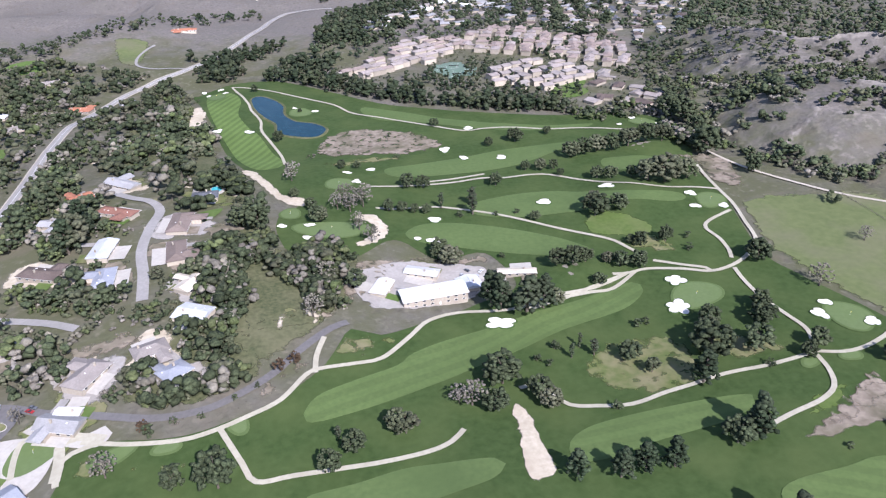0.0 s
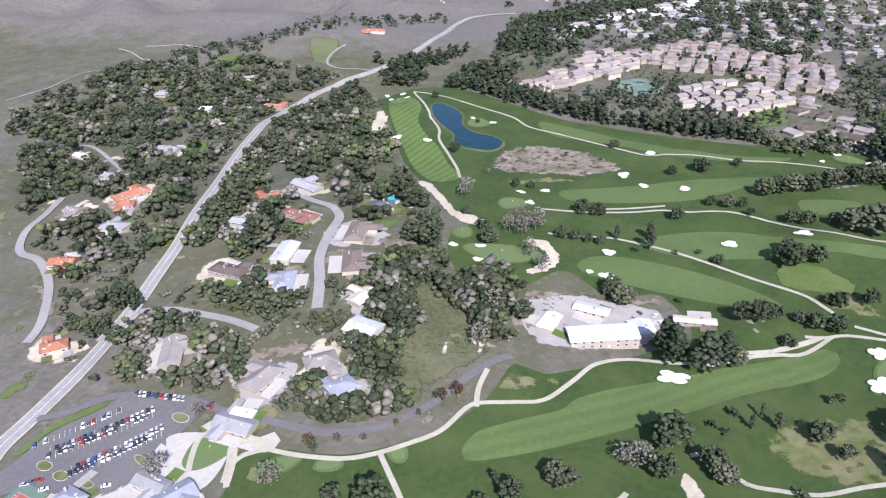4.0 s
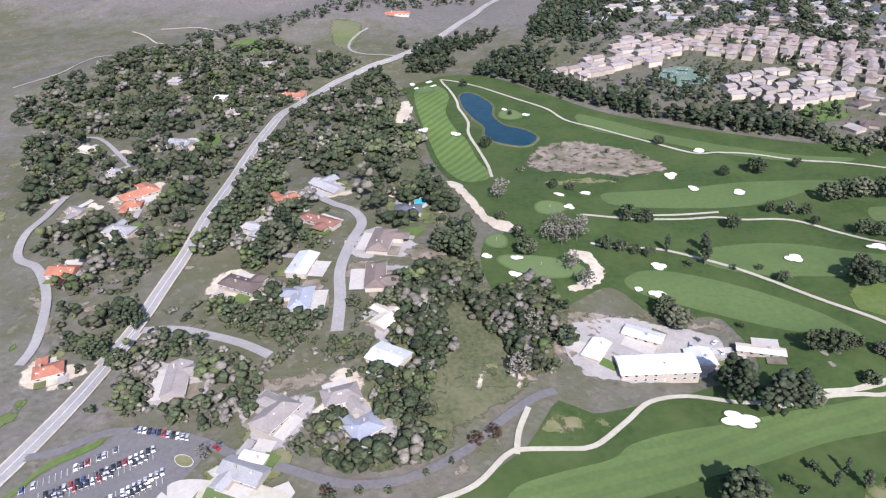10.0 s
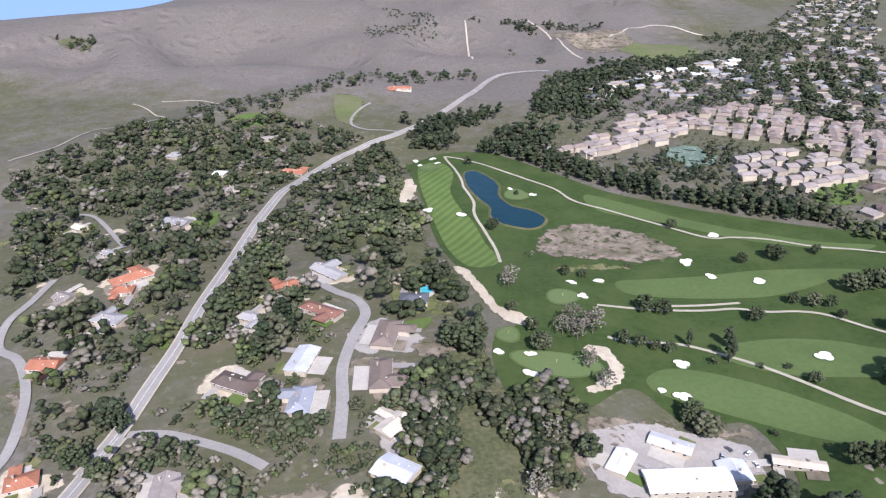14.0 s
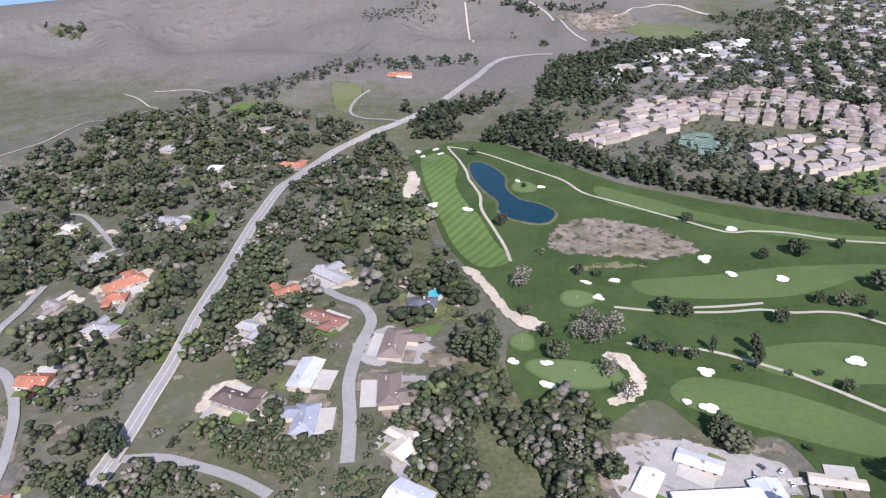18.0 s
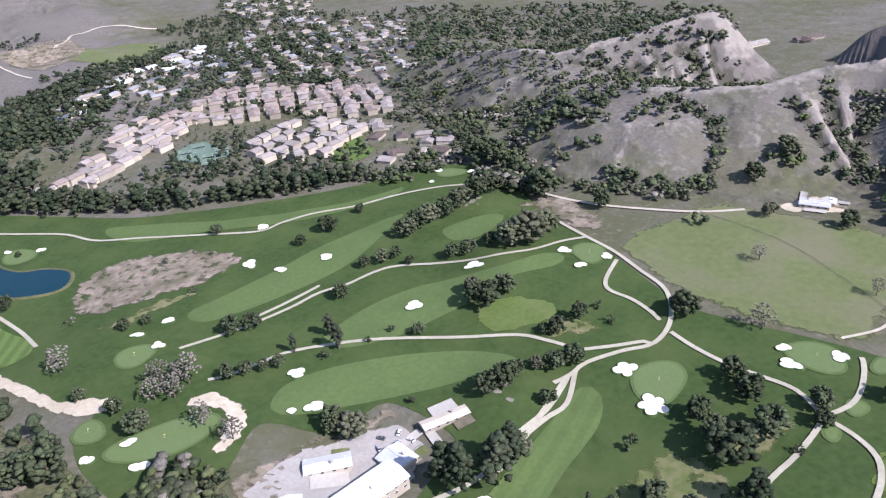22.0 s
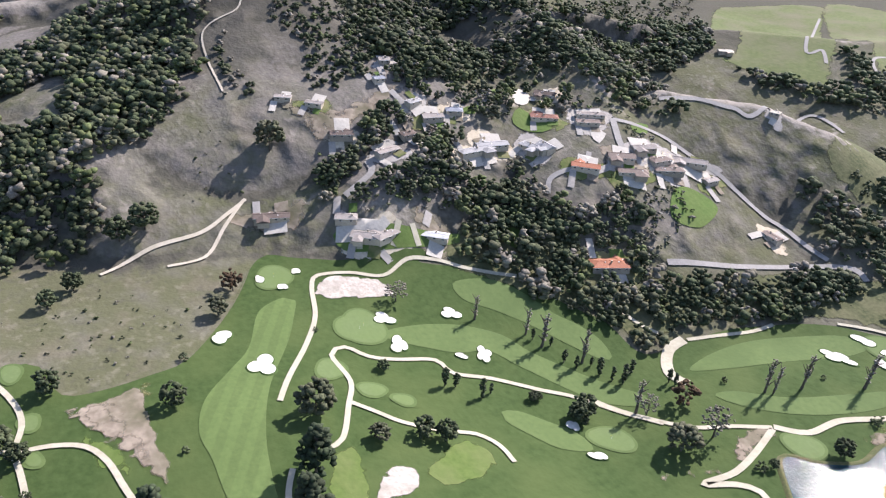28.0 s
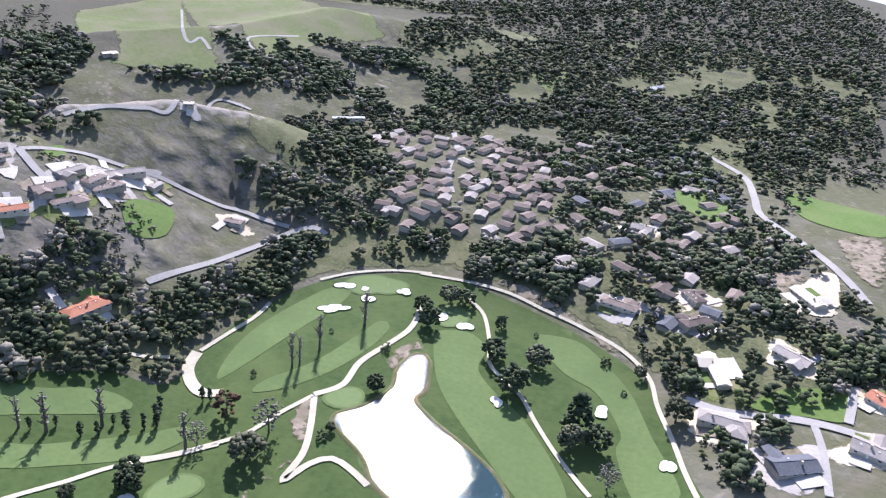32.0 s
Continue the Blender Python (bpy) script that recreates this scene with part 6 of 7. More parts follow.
def limb(a, b, ra, rb, n=5):
    a, b = Vector(a), Vector(b)
    q = (b - a).to_track_quat("Z", "Y")
    v = [a + q @ Vector((ra * math.cos(6.283 * i / n), ra * math.sin(6.283 * i / n), 0)) for i in range(n)]
    v += [b + q @ Vector((rb * math.cos(6.283 * i / n), rb * math.sin(6.283 * i / n), 0)) for i in range(n)]
    return [tuple(x) for x in v], [(i, (i + 1) % n, n + (i + 1) % n, n + i) for i in range(n)]


LEAF = {"oak": "oak", "pine": "pine", "cypress": "pine", "poplar": "twig", "bare_tree": "twig", "shrub": "oak", "copper_tree": "copper"}
COUNT = {"oak": 115, "pine": 110, "cypress": 45, "poplar": 60, "bare_tree": 110, "shrub": 22, "copper_tree": 60}
LABEL = {"oak": "dark green spreading oak with a clumped crown", "pine": "tall dark green pine with an uneven crown",
         "cypress": "slender dark green upright conifer on turf", "poplar": "tall thin leafless poplar", "bare_tree": "leafless grey tree with fine twigs",
         "shrub": "low round dark green shrub", "copper_tree": "tree with reddish brown foliage"}
TREE_MODELS = {}


def tree_model(kind, k):
    if (kind, k) not in TREE_MODELS:
        rng = np.random.default_rng(hash_of(kind) + k)
        c, s = crown_points(kind, COUNT[kind], rng)
        lean = rng.uniform(-0.05, 0.05, 2)
        c[:, :2] += np.outer(c[:, 2], lean)
        if kind in ("oak", "copper_tree", "bare_tree"):
            gap = rng.uniform(0, 6.28)
            away = np.cos(np.arctan2(c[:, 1], c[:, 0]) - gap) > 0.86
            c[away, :2] *= 0.55
        crown = mesh_of("crown", *clumps(c, s, rng), M["olive" if kind == "oak" and k == 3 else LEAF[kind]], True)
        top = 0.62 if kind in ("oak", "copper_tree", "shrub", "bare_tree") else 0.93
        pieces = [limb((0, 0, -0.06), (lean[0] * top, lean[1] * top, top), 0.035, 0.009, 6)]
        for i in range(6 if kind != "shrub" else 3):
            a = i * 1.1 + rng.uniform(0, 0.6)
            z0 = (0.22 + 0.07 * i) if top < 0.9 else 0.2 + 0.11 * i
            r = 0.3 if top < 0.9 else 0.14
            pieces.append(limb((0, 0, z0), (r * math.cos(a), r * math.sin(a), z0 + 0.22), 0.016, 0.005, 4))
        TREE_MODELS[kind, k] = (mesh_of("trunk", *join(*pieces), M["bark"]), crown)
    return TREE_MODELS[kind, k]


def hash_of(word):
    return sum(ord(ch) * (i + 3) for i, ch in enumerate(word))


def plant(kind, places):
    """Trees that stand singly on the course: each a trunk with limbs and a crown."""
    for i, (x, y, h) in enumerate(places):
        k = int(lattice(x, y, 3) * 4)
        trunk, crown = tree_model(kind, k)
        ob = new("shrub" if kind == "shrub" else "tree", trunk)
        wide = 0.9 + 0.35 * float(lattice(x, y, 8))
        ob.matrix_basis = pose(x, y, float(drop(x, y)) + 0.3, 0, 0, 360 * float(lattice(x, y, 4))) @ Matrix.Diagonal((h * wide, h * wide, h, 1))
        tagged(ob, LABEL[kind], "shrub" if kind == "shrub" else "tree", kind.replace("_", " ") + "s on the course")
        part("crown", crown, ob)


LINES = [(np.array(l), w) for l, w in KEEP_LINES]


def wood(kind, gap, height, pts):
    """A stand of trees too many to count, as one mesh; it keeps off roads, lawns and houses."""
    o = np.array(pts, float)
    lo, hi = o.min(0), o.max(0)
    mid = o.mean(0)
    rng = np.random.default_rng(int(abs(mid[0]) * 7 + abs(mid[1])))
    far = np.hypot(mid[0] - 20, mid[1] - 80) > 900
    half = np.hypot(mid[0] - 20, mid[1] - 80) > 480
    if kind == "oak" and gap < 9.6 and mid[0] < 350:
        ring = spline(pts, 12 if far else 8)
        tagged(sheet("woodland_floor", ring, 0.3, M["soft_litter"], 22 if far else 9, 14), "dark undergrowth and leaf litter beneath oaks", "woodland floor", kind="structure")
    gap = gap * (1.2 if far else 1.0 if kind == "garden" else 0.92)
    small = kind == "garden"
    xs, ys = np.meshgrid(np.arange(lo[0], hi[0], gap), np.arange(lo[1], hi[1], gap))
    xs = (xs + rng.uniform(-0.5, 0.5, xs.shape) * gap * 1.1).ravel()
    ys = (ys + rng.uniform(-0.5, 0.5, ys.shape) * gap * 1.1).ravel()
    ok = inside(xs, ys, o)
    if kind == "gully":
        ok[ok] = sum(drop(xs[ok] + 13 * a, ys[ok] + 13 * b) for a, b in ((1, 0), (-1, 0), (0, 1), (0, -1))) - 4 * drop(xs[ok], ys[ok]) > 3.2
    elif gap > 12:
        ok &= rng.uniform(0, 1, xs.shape) < 0.8
    else:
        ok &= waves(xs, ys, 60, 31, 2) > (-0.1 if small else -0.22 if mid[1] < -300 else -0.12 if mid[0] > 350 else -0.26)
    for q, share in ESTATES:
        ok &= ~(inside(xs, ys, q) & (rng.uniform(0, 1, xs.shape) > share))
    for q in KEEP_CLEAR:
        a, b = q.min(0) - 1, q.max(0) + 1
        if a[0] > hi[0] or b[0] < lo[0] or a[1] > hi[1] or b[1] < lo[1]:
            continue
        near = ok & (xs > a[0]) & (xs < b[0]) & (ys > a[1]) & (ys < b[1])
        if near.any():
            ok[near] &= ~inside(xs[near], ys[near], q)
    for line, w in LINES:
        a, b = line.min(0) - w, line.max(0) + w
        near = np.where(ok & (xs > a[0]) & (xs < b[0]) & (ys > a[1]) & (ys < b[1]))[0]
        if len(near):
            d = np.min(np.hypot(xs[near, None] - line[None, :, 0], ys[near, None] - line[None, :, 1]), axis=1)
            ok[near[d < w + 3.5]] = False
    xs, ys = xs[ok], ys[ok]
    if not len(xs):
        return
    zs = drop(xs, ys)
    shape = {"oak": "oak", "gully": "oak", "pine": "pine", "scrub": "shrub", "garden": "shrub"}[kind]
    stock = []
    for k in range(6):
        c, s = crown_points(shape, 4 if small else 5 if far else 7 if half else 13, rng)
        s = s * (2.7 if far else 2.3 if small else 2.4 if half else 1.95)
        stock.append(clumps(c, s, rng, not (far or small or kind == "scrub"), 0.8))
    groups = {}
    V, Fs, tone, n = [], [], [], 0
    for x, y, z in zip(xs, ys, zs):
        v, f = stock[rng.integers(6)]
        h = height * rng.uniform(0.6, 1.4) * (1.0 if small or kind == "scrub" else 1.3)
        a, w = rng.uniform(0, 6.28), h * rng.uniform(1.0, 1.35)
        ca, sa_ = math.cos(a), math.sin(a)
        V.append(np.column_stack([(v[:, 0] * ca - v[:, 1] * sa_) * w + x, (v[:, 0] * sa_ + v[:, 1] * ca) * w + y, v[:, 2] * h + z - 0.1 * h]))
        Fs.append(f + n)
        tone.append(np.full(len(f), rng.choice((0, 1, 2, 4), p=(0.35, 0.3, 0.2, 0.15) if small else (0.55, 0.22, 0.11, 0.12)), np.int32))
        n += len(v)
        tx = np.array([(-0.03, -0.02, -0.1), (0.03, -0.02, -0.1), (0, 0.035, -0.1), (0, 0, 0.5)]) * h + (x, y, z)
        V.append(tx)
        Fs.append(np.array([(0, 1, 3), (1, 2, 3), (2, 0, 3)]) + n)
        tone.append(np.full(3, 3, np.int32))
        n += 4
    me = bpy.data.meshes.new("wood")
    me.from_pydata(np.concatenate(V).tolist(), [], np.concatenate(Fs).tolist())
    for key in (("pine", "oak", "olive", "bark", "oak") if kind == "pine" or (far and mid[1] > 500) else ("oak", "olive", "twig", "bark", "spring")):
        me.materials.append(M[key])
    me.polygons.foreach_set("material_index", np.concatenate(tone))
    me.polygons.foreach_set("use_smooth", [True] * len(me.polygons))
    tagged(new({"oak": "oak_wood", "gully": "gully_trees", "pine": "pine_belt", "scrub": "hill_scrub", "garden": "garden_shrubs"}[kind], me),
           {"oak": "dense dark green oak wood with grey leafless trees", "gully": "dark oaks growing in the gullies of a bare ridge", "pine": "belt of tall dark pines and oaks", "scrub": "low dark scrub on a steep slope",
            "garden": "scattered low garden shrubs and weeds on dry ground"}[kind],
           "woods", kind="stuff")


plant('oak', [(168, 581, 8.5), (231, 515, 13.7), (266, 523, 8.6), (204, 512, 9.4), (265, 460, 14.8), (278, 463, 15.0), (291, 465, 15.2), (304, 461, 17.1), (319, 460, 17.3), (335, 459, 17.6), (352, 459, 16.1), (265, 407, 10.4), (274, 401, 11.0), (299, 385, 18.7), (312, 380, 23.7), (333, 383, 16.4), (291, 398, 9.4), (111, 440, 12.7), (124, 436, 11.4), (183, 425, 11.7), (217, 447, 9.3), (229, 443, 10.9), (240, 441, 9.4), (240, 425, 7.6), (236, 346, 17.8)])
plant('oak', [(242, 363, 11.2), (255, 346, 12.6), (88, 397, 10.4), (98, 394, 9.2), (107, 391, 7.9), (116, 388, 7.9), (192, 356, 7.5), (247, 296, 10.5), (242, 301, 6.5), (265, 294, 12.1), (309, 253, 15.4), (234, 272, 11.3), (222, 276, 11.2), (216, 283, 7.5), (181, 286, 13.2), (191, 283, 14.5), (201, 285, 11.0), (200, 260, 8.3), (115, 312, 14.0), (108, 320, 9.4), (32, 383, 13.2), (20, 431, 9.0), (15, 588, 11.5), (64, 493, 8.1), (77, 489, 7.3)])
plant('oak', [(163, 246, 11.2), (-3, 765, 9.1), (42, 669, 5.2), (377, 427, 25.1), (375, 437, 16.2), (390, 378, 15.8), (402, 485, 15.5), (403, 510, 23.9), (399, 527, 24.2), (30, 406, 9.9), (313, 256, 12.7), (277, 203, 13.3), (269, 189, 14.3), (252, 170, 16.1), (226, 175, 19.8), (231, 186, 15.6), (240, 199, 13.7), (283, 161, 12.1), (313, 139, 12.8), (279, 88, 12.2), (347, 49, 12.2), (250, 28, 19.1), (220, -16, 11.5), (213, -25, 12.5), (223, 7, 9.1)])
plant('oak', [(228, -94, 5.5), (209, -112, 14.8), (470, -26, 23.6), (434, 85, 17.1), (436, 69, 18.6), (392, 132, 11.7), (405, 117, 11.9), (399, 163, 7.4), (454, 279, 12.0), (474, 233, 13.8), (498, 212, 12.6), (530, 309, 15.7), (493, 313, 14.8), (533, 278, 7.8), (586, 241, 8.4), (273, -20, 6.8), (228, -91, 6.7), (206, -106, 13.1), (161, -137, 16.7), (130, -171, 6.1), (119, -212, 11.8), (107, -290, 16.9), (115, -307, 12.9), (100, -325, 13.3), (89, -325, 11.6)])
plant('oak', [(60, -304, 11.0), (31, -270, 14.7), (59, -268, 14.6), (42, -237, 19.3), (6, -199, 15.6), (-8, -204, 15.8), (-50, -235, 16.6), (-31, -274, 8.9), (-69, -324, 6.6), (48, 161, 12.3), (110, 185, 19.1), (99, 165, 12.9), (183, 184, 12.2), (124, 168, 13.3), (110, 323, 14.4), (35, 384, 12.2), (-9, 375, 23.8), (-21, 382, 15.1), (-212, 286, 14.8), (-197, 278, 11.5), (-130, 374, 25.1), (-72, 317, 8.2), (-78, 611, 21.7), (47, 290, 12.9), (52, 158, 11.9)])
plant('oak', [(26, 151, 11.6), (14, 141, 12.4), (-54, 148, 10.7), (-35, 142, 20.9), (189, 170, 9.5), (200, 109, 13.8), (214, 112, 9.5), (128, 160, 11.4), (273, 155, 9.5)])
plant('cypress', [(129, 394, 14.4), (150, 379, 18.7), (250, -53, 10.3), (240, -70, 7.5), (233, -145, 13.7), (226, -149, 10.8), (221, -153, 14.4), (226, -164, 11.0), (249, -130, 10.1), (242, -134, 10.1), (241, -145, 7.3), (271, -122, 8.7), (263, -130, 7.3), (252, -47, 13.7), (238, -63, 13.6), (207, -176, 11.0), (203, -177, 9.1), (20, 160, 9.0), (161, 202, 10.1), (154, 394, 16.8), (153, 194, 10.2), (166, 193, 11.7)])
plant('shrub', [(139, 377, 5.1), (166, 372, 3.8), (182, 370, 4.6), (281, 293, 5.3), (274, 279, 5.1), (151, 312, 4.1), (116, 508, 4.5), (208, 213, 4.0), (120, 566, 4.5), (149, 552, 4.5), (249, 154, 4.3), (246, 91, 3.1), (314, 3, 3.0), (312, 76, 3.9), (264, 15, 3.3), (125, -253, 6.0), (173, -262, 2.9), (164, -261, 2.9), (190, -203, 3.7), (-10, -285, 5.8), (132, -164, 5.7), (60, -267, 3.9), (36, -303, 3.0), (-22, -256, 3.8), (-27, 196, 3.1)])
plant('shrub', [(-43, 187, 3.0), (-16, 203, 2.9), (-56, 187, 3.3), (147, 204, 5.7), (134, 197, 4.5), (-67, 181, 6.9), (158, 148, 5.3), (202, 212, 5.1), (139, 191, 4.7)])
plant('bare_tree', [(20, 470, 16.7), (67, 347, 14.4), (61, 366, 14.8), (59, 399, 15.5), (50, 404, 14.2), (69, 412, 13.4), (326, 214, 14.9), (391, 252, 11.1), (401, 184, 12.2), (378, 157, 7.0), (191, -142, 14.0), (160, -160, 20.3), (327, -55, 13.8), (-15, -175, 15.4), (89, 171, 15.5), (83, 174, 11.0), (70, 407, 19.8), (58, 415, 16.6), (-142, 173, 12.6), (18, 259, 14.8), (-130, 209, 9.7), (29, 293, 15.8), (-84, 161, 13.8)])
plant('pine', [(130, 249, 26.0), (126, 256, 25.7), (144, 242, 25.7), (155, 243, 23.0), (209, 153, 19.6), (212, 111, 23.9), (189, 54, 26.0), (213, 43, 26.0), (3, -216, 26.0), (-199, 312, 21.8), (-207, 315, 18.4), (-126, 389, 26.0), (-132, 367, 25.6), (165, 104, 16.8), (151, 105, 16.5), (139, 105, 16.4), (121, 111, 16.3)])
plant('copper_tree', [(369, 34, 14.1), (187, -166, 15.5), (-4, 214, 7.8), (4, 219, 6.7), (-70, 185, 6.5)])
plant('poplar', [(297, -95, 18.8), (276, -120, 20.2), (264, -124, 25.1), (245, -141, 26.0), (172, -217, 25.7), (169, -221, 21.4), (164, -240, 26.0), (147, -276, 26.0), (195, -138, 24.4)])
# woods: kind, metres between trees, height, outline
wood('oak', 9.9, 7.0, [(308, 567), (345, 576), (402, 596), (475, 604), (444, 522), (407, 534), (371, 541), (318, 533)])
wood('oak', 8.6, 8.0, [(-57, 342), (-34, 342), (-14, 247), (-46, 246), (-64, 286)])
wood('oak', 9.0, 7.5, [(-70, 246), (-47, 265), (-27, 245), (-8, 221), (-43, 194), (-77, 205)])
wood('oak', 9.5, 8.0, [(-121, 700), (-64, 710), (-34, 531), (-21, 483), (-45, 486), (-100, 513), (-136, 575)])
wood('oak', 10.0, 5.0, [(457, 314), (526, 321), (546, 306), (509, 277), (477, 286)])
wood('oak', 9.0, 5.0, [(410, 361), (458, 345), (458, 335), (421, 335)])
wood('oak', 9.0, 7.0, [(453, 528), (517, 525), (474, 466), (438, 499)])
wood('oak', 9.0, 7.0, [(391, 465), (420, 446), (444, 397), (439, 384), (406, 415), (377, 440)])
wood('garden', 6.0, 2.5, [(32, 530), (51, 553), (79, 573), (113, 575), (149, 562), (164, 522), (139, 516), (102, 522), (68, 526), (40, 525)])
wood('oak', 9.0, 8.0, [(-62, 283), (-42, 324), (-16, 362), (9, 334), (39, 313), (36, 264), (-57, 250)])
wood('garden', 8.0, 4.4, [(-485, 720), (-434, 863), (-255, 945), (-110, 848), (-64, 761), (-70, 707), (-51, 555), (-29, 491), (-11, 416), (5, 366), (39, 331), (26, 263), (-221, 257)])
wood('garden', 7.5, 4.2, [(-198, 243), (-161, 299), (-87, 344), (41, 345), (55, 285), (24, 250), (-43, 191), (-89, 199), (-130, 227)])
wood('garden', 7.0, 3.4, [(181, -394), (252, -623), (138, -703), (35, -708), (-100, -685), (-127, -531), (-158, -472), (-187, -383), (-150, -206), (-66, -177), (-48, -261), (-18, -317), (68, -360), (122, -359)])
wood('garden', 6.5, 3.0, [(453, -53), (481, -153), (480, -257), (424, -305), (350, -351), (322, -331), (294, -245), (319, -205), (369, -166), (399, -47)])
wood('garden', 8.0, 2.0, [(40, 799), (212, 877), (352, 951), (466, 725), (456, 596), (393, 534), (305, 580), (162, 677)])
wood('garden', 11.0, 1.6, [(444, 60), (434, 85), (355, 154), (298, 116), (349, 52), (450, -4), (519, 8)])
wood('oak', 9.0, 7.0, [(-737, 1361), (-694, 1381), (-668, 1366), (-653, 1341), (-656, 1317), (-684, 1312)])
wood('oak', 11.0, 7.0, [(-378, 973), (-306, 1011), (-205, 1071), (-127, 1158), (27, 1211), (25, 1156), (-130, 1087), (-201, 1023), (-284, 927), (-342, 892)])
wood('oak', 10.0, 7.0, [(1, 1462), (23, 1508), (180, 1477), (287, 1460), (275, 1515), (133, 1572)])
wood('oak', 10.0, 7.0, [(12, 1370), (106, 1268), (263, 1241), (443, 1276), (624, 1131), (470, 840), (423, 992), (318, 1167), (145, 1195)])
wood('scrub', 9.0, 5.0, [(518, 318), (553, 304), (506, 276), (489, 293)])
wood('scrub', 9.0, 6.0, [(697, 208), (833, 119), (630, 102), (635, 164)])
wood('gully', 7.5, 6.0, [(388, 637), (510, 629), (641, 528), (725, 381), (635, 239), (702, 195), (614, 167), (545, 259), (459, 296), (405, 368), (390, 507)])
wood('oak', 9.3, 7.0, [(497, 271), (579, 237), (609, 193), (589, 99), (457, 88), (456, 116), (470, 185), (510, 187), (535, 232)])
wood('oak', 9.0, 9.0, [(605, -1239), (-232, -1561), (314, -1264)])
wood('oak', 8.0, 6.0, [(447, 322), (461, 300), (461, 287), (416, 294), (407, 311)])
wood('oak', 15.0, 8.5, [(-485, 720), (-434, 863), (-255, 945), (-110, 848), (-64, 761), (-70, 707), (-51, 555), (-29, 491), (-11, 416), (5, 366), (-1, 337), (-12, 320), (-39, 357), (-88, 467), (-138, 530), (-176, 540), (-185, 362), (-196, 312), (-221, 257)])
wood('oak', 8.6, 8.5, [(-69, 470), (-46, 525), (-26, 483), (-7, 410), (5, 366), (2, 338), (40, 341), (58, 325), (38, 296), (25, 255), (-33, 246), (-36, 282), (-42, 324), (-29, 359), (-29, 412)])
wood('oak', 8.6, 8.5, [(-89, 229), (-75, 198), (-43, 196), (-8, 221), (24, 250), (38, 272), (49, 296), (33, 331), (-12, 351), (-37, 335), (-32, 286), (-47, 265), (-40, 237), (-55, 212)])
wood('oak', 11.0, 8.0, [(-208, 266), (-197, 303), (-168, 300), (-113, 258), (-104, 223), (-130, 227), (-163, 236), (-185, 244)])
wood('oak', 11.0, 8.0, [(-185, 371), (-182, 585), (-120, 474), (-100, 384), (-82, 310), (-112, 268), (-158, 311)])
wood('pine', 9.0, 10.0, [(-86, 919), (77, 968), (137, 1131), (263, 1199), (283, 1097), (184, 939), (105, 878), (96, 799), (23, 794), (-13, 820), (-69, 831)])
wood('oak', 12.0, 7.0, [(578, 1450), (879, 1963), (1109, 2048), (655, 1189), (592, 1226)])
wood('oak', 12.0, 8.0, [(263, 1241), (646, 1172), (376, 668), (356, 800), (313, 889), (274, 1062)])
wood('pine', 7.0, 10.0, [(35, 799), (85, 729), (157, 662), (220, 614), (300, 573), (321, 578), (305, 599), (233, 643), (158, 699), (88, 772)])
wood('pine', 13.0, 8.0, [(149, 770), (264, 782), (316, 771), (346, 689), (349, 624), (314, 612), (239, 657), (175, 711)])
wood('oak', 12.5, 8.0, [(122, 1104), (274, 1239), (537, 1331), (834, 966), (1057, 661), (675, 467), (684, 812), (457, 704), (351, 856), (267, 904), (132, 839), (51, 825)])
wood('oak', 15.0, 6.0, [(390, 507), (444, 522), (530, 514), (585, 492), (455, 428), (419, 445), (397, 449)])
wood('oak', 9.0, 8.0, [(357, 480), (407, 546), (428, 537), (397, 449), (392, 419), (373, 430)])
wood('oak', 13.0, 7.0, [(404, 319), (416, 343), (445, 307), (476, 296), (523, 249), (535, 232), (469, 272)])
wood('oak', 15.0, 6.0, [(413, 723), (676, 823), (930, 646), (667, 388), (488, 387), (450, 529)])
wood('oak', 9.0, 8.0, [(501, 267), (571, 224), (631, 189), (819, 94), (814, 44), (680, -61), (613, -15), (531, 29), (482, 53), (465, 45), (436, 60), (432, 86), (471, 105), (485, 119), (481, 143), (439, 134), (439, 180), (491, 195), (515, 237)])
wood('oak', 9.0, 7.5, [(425, -12), (407, -53), (392, -111), (347, -165), (300, -181), (260, -194), (321, -257), (351, -254), (353, -214), (386, -199), (396, -137), (447, -175), (476, -126), (453, -71)])
wood('oak', 9.0, 8.0, [(507, -140), (582, -149), (693, -176), (651, -317), (602, -283), (516, -200), (485, -155)])
wood('scrub', 9.0, 3.0, [(-194, 1491), (-158, 1599), (-73, 1559), (-35, 1443), (-70, 1382), (-169, 1372)])
wood('scrub', 8.5, 4.5, [(524, -11), (604, -28), (668, -75), (713, -191), (562, -160), (493, -127), (515, -71)])
wood('oak', 9.8, 7.0, [(612, -185), (695, -277), (678, -326), (1038, -803), (544, -425), (472, -312), (510, -258), (490, -195), (508, -152)])
wood('oak', 9.3, 8.0, [(341, -102), (268, -175), (238, -187), (239, -235), (197, -323), (131, -361), (167, -370), (219, -363), (254, -322), (274, -247), (290, -238), (302, -224), (319, -205), (356, -200), (379, -174), (374, -131)])
wood('oak', 11.0, 7.0, [(456, -58), (481, -95), (486, -157), (480, -257), (455, -283), (405, -240), (379, -174), (381, -123), (394, -88), (410, -46)])
wood('scrub', 11.0, 5.0, [(689, -188), (717, -316), (636, -322), (528, -311), (468, -296), (488, -252), (481, -153), (530, -101)])
wood('oak', 12.0, 7.5, [(754, -511), (1010, -703), (898, -930), (692, -726), (532, -512), (572, -493)])
wood('oak', 14.0, 6.5, [(637, -303), (660, -359), (613, -384), (440, -308), (476, -291), (580, -277)])
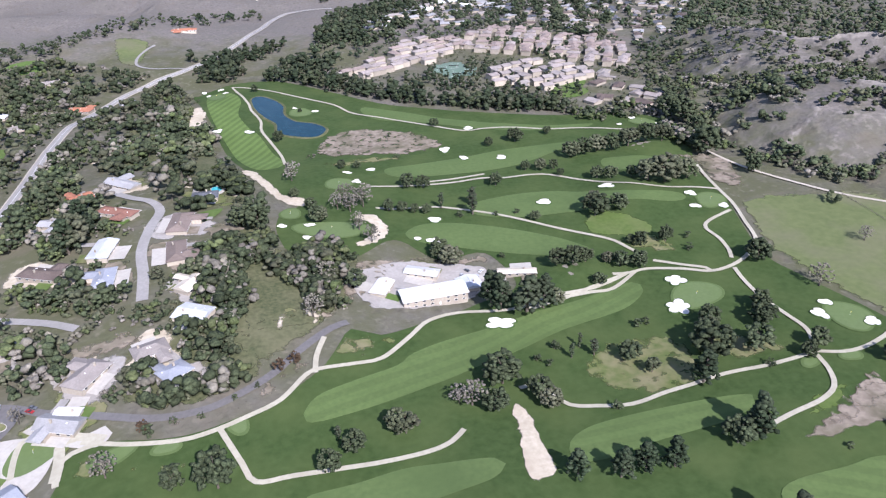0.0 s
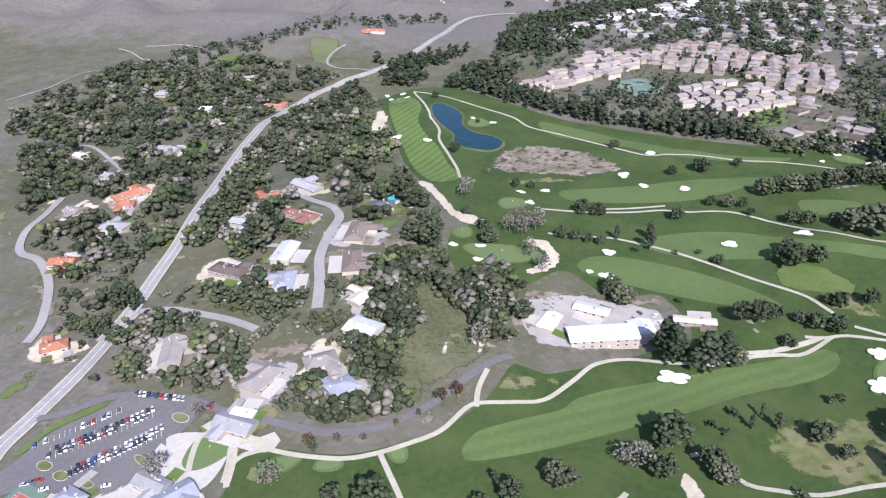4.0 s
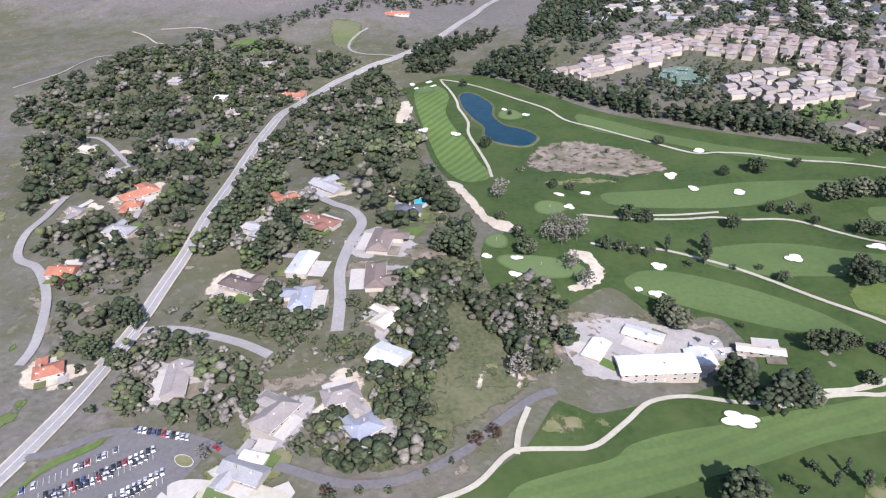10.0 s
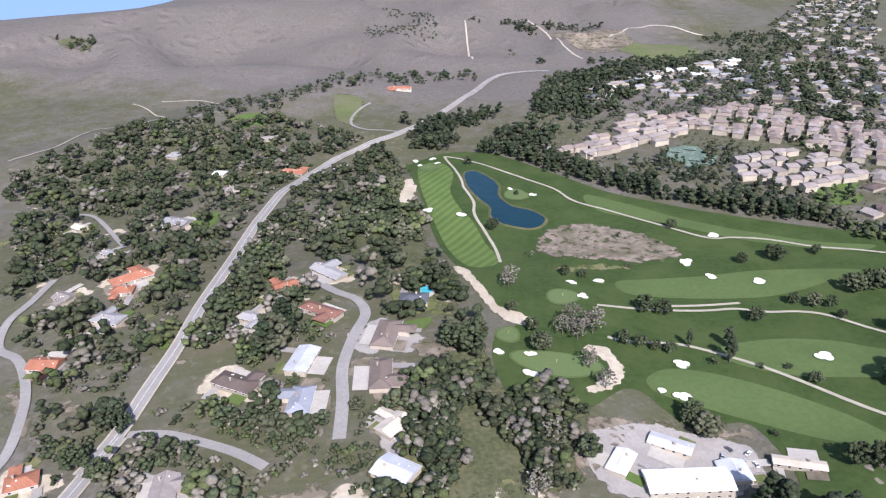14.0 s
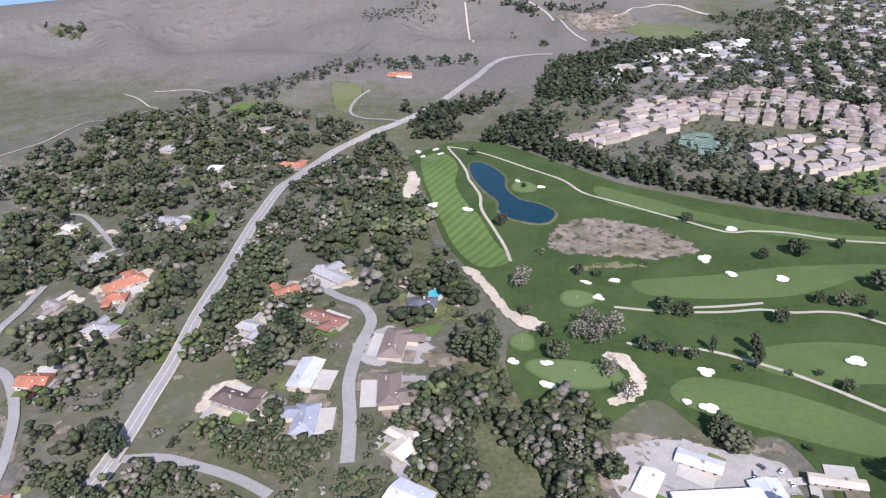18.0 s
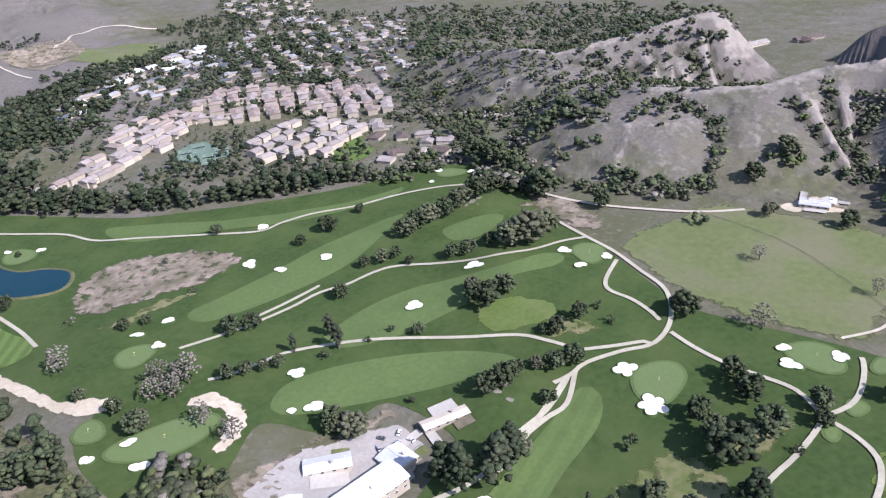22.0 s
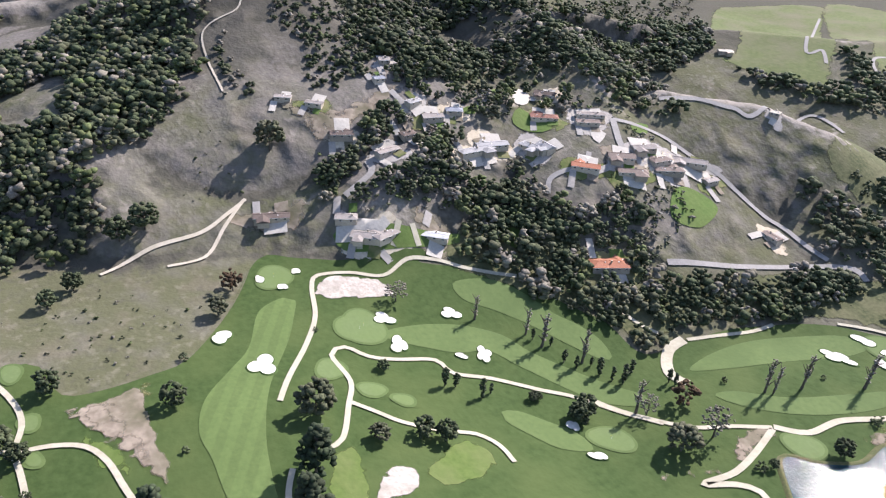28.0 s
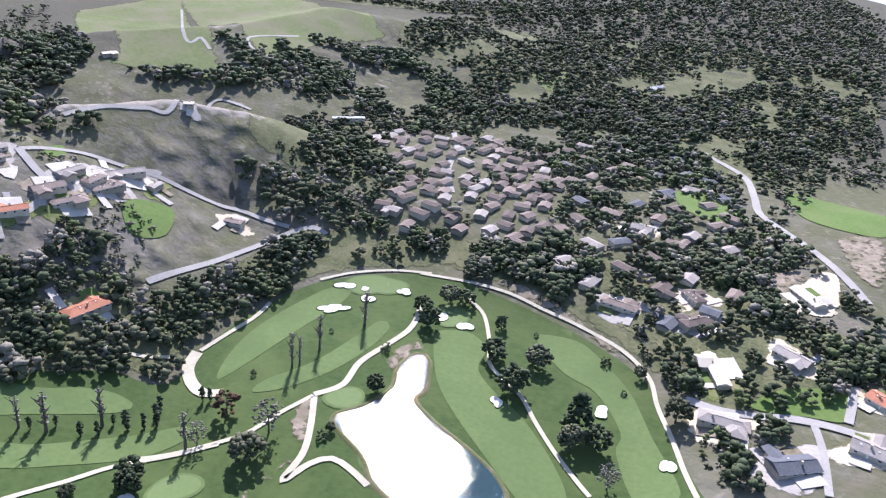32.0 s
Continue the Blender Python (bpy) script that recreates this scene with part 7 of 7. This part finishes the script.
wood('oak', 9.5, 8.0, [(518, -410), (390, -380), (327, -396), (259, -425), (189, -445), (166, -400), (224, -373), (286, -375), (363, -366), (404, -340), (437, -304), (543, -311), (724, -493)])
wood('oak', 9.0, 7.5, [(317, -443), (318, -593), (225, -577), (201, -468), (229, -439)])
wood('oak', 9.5, 8.0, [(767, -626), (653, -663), (551, -577), (490, -590), (448, -636), (481, -713), (421, -712), (416, -805), (304, -857), (218, -831), (180, -769), (155, -721), (332, -650), (418, -598), (482, -576), (541, -449), (542, -415)])
wood('oak', 15.0, 12.0, [(284, -1127), (239, -1471), (6, -1759), (-312, -2181), (-592, -2512), (-622, -2168), (-593, -1881), (-371, -1030), (-267, -1244), (-21, -1225)])
wood('oak', 9.5, 9.0, [(314, -887), (284, -1127), (-21, -1225), (-267, -1244), (-371, -1030), (-187, -672), (-137, -615), (-70, -670), (35, -708), (143, -727), (202, -863)])
wood('oak', 11.0, 7.0, [(181, -394), (252, -623), (138, -703), (35, -708), (-100, -685), (-127, -531), (-158, -472), (-187, -383), (-170, -283), (-102, -275), (-49, -292), (-17, -324), (68, -367), (122, -359), (177, -352)])
wood('oak', 9.5, 7.5, [(29, -375), (3, -362), (-49, -292), (-69, -262), (-102, -275), (-143, -336), (-127, -401), (-69, -408), (-2, -408)])
wood('oak', 9.0, 7.5, [(-91, -356), (-125, -363), (-179, -333), (-172, -289), (-140, -284), (-119, -276), (-100, -286)])
wood('oak', 10.0, 7.0, [(21, -336), (-13, -326), (-45, -285), (-59, -248), (-50, -235), (-68, -296), (-28, -345), (11, -359)])
wood('oak', 10.5, 7.0, [(-72, -264), (-98, -275), (-143, -279), (-142, -261), (-111, -258), (-84, -259)])
wood('oak', 9.5, 7.0, [(-57, -321), (-101, -334), (-128, -304), (-168, -282), (-165, -270), (-111, -261), (-65, -261)])
wood('oak', 10.5, 7.0, [(-73, -233), (-104, -248), (-157, -241), (-149, -210), (-78, -182)])
wood('oak', 10.0, 7.0, [(-65, -219), (-98, -241), (-125, -246), (-120, -198), (-77, -174)])
wood('oak', 14.0, 8.0, [(842, 1205), (994, 945), (1084, 743), (725, 512), (671, 567), (826, 793), (736, 864), (603, 874)])
wood('oak', 14.0, 8.0, [(453, 1481), (610, 1449), (835, 1196), (754, 1088), (607, 1211), (470, 1242)])
wood('oak', 9.0, 7.5, [(680, 127), (712, 70), (621, 4), (563, -16), (525, 20), (505, 45), (452, 49), (444, 86), (429, 120), (453, 139), (495, 142)])
wood('oak', 9.5, 7.0, [(582, -149), (662, -224), (628, -308), (554, -287), (511, -212), (483, -162), (507, -139)])
wood('oak', 10.0, 7.0, [(86, -347), (21, -338), (-28, -311), (-45, -279), (-61, -258), (-86, -295), (-54, -341), (3, -362), (57, -370)])
wood('oak', 10.0, 7.0, [(171, -349), (156, -384), (70, -398), (-6, -386), (22, -351), (80, -358), (130, -357)])
wood('oak', 9.5, 6.5, [(61, -379), (16, -354), (-20, -348), (-45, -326), (-53, -294), (-24, -314), (11, -343), (61, -364), (112, -365), (152, -353), (176, -390), (106, -406), (68, -392)])
wood('oak', 10.5, 7.0, [(75, -618), (21, -685), (-51, -682), (-115, -642), (-98, -343), (-77, -330), (-45, -326), (-20, -348), (16, -354), (61, -379), (43, -418), (38, -539)])
wood('oak', 12.0, 7.0, [(353, -631), (329, -747), (243, -807), (103, -834), (-28, -923), (-128, -835), (-115, -642), (-51, -682), (21, -685), (75, -618), (134, -650), (238, -620), (258, -572), (302, -584)])
wood('oak', 8.5, 6.5, [(112, -380), (72, -375), (28, -356), (-12, -333), (-47, -297), (-67, -252), (-59, -246), (-39, -275), (-4, -314), (45, -343), (101, -357)])
wood('oak', 8.5, 6.5, [(-8, -363), (-51, -353), (-98, -343), (-91, -221), (-67, -212), (-62, -251), (-47, -297), (-16, -329)])
wood('oak', 9.0, 6.5, [(242, -341), (218, -373), (184, -410), (157, -366), (113, -368), (126, -355), (170, -352), (211, -338)])
wood('oak', 13.2, 7.0, [(208, -350), (148, -357), (100, -372), (41, -367), (-10, -334), (-46, -269), (-59, -220), (-110, -238), (-166, -281), (-191, -378), (-141, -428), (-80, -447), (7, -415), (76, -432), (133, -399)])
wood('oak', 13.5, 7.0, [(-89, -705), (-204, -785), (-363, -1022), (-271, -668), (-202, -650), (-142, -490), (-108, -590)])
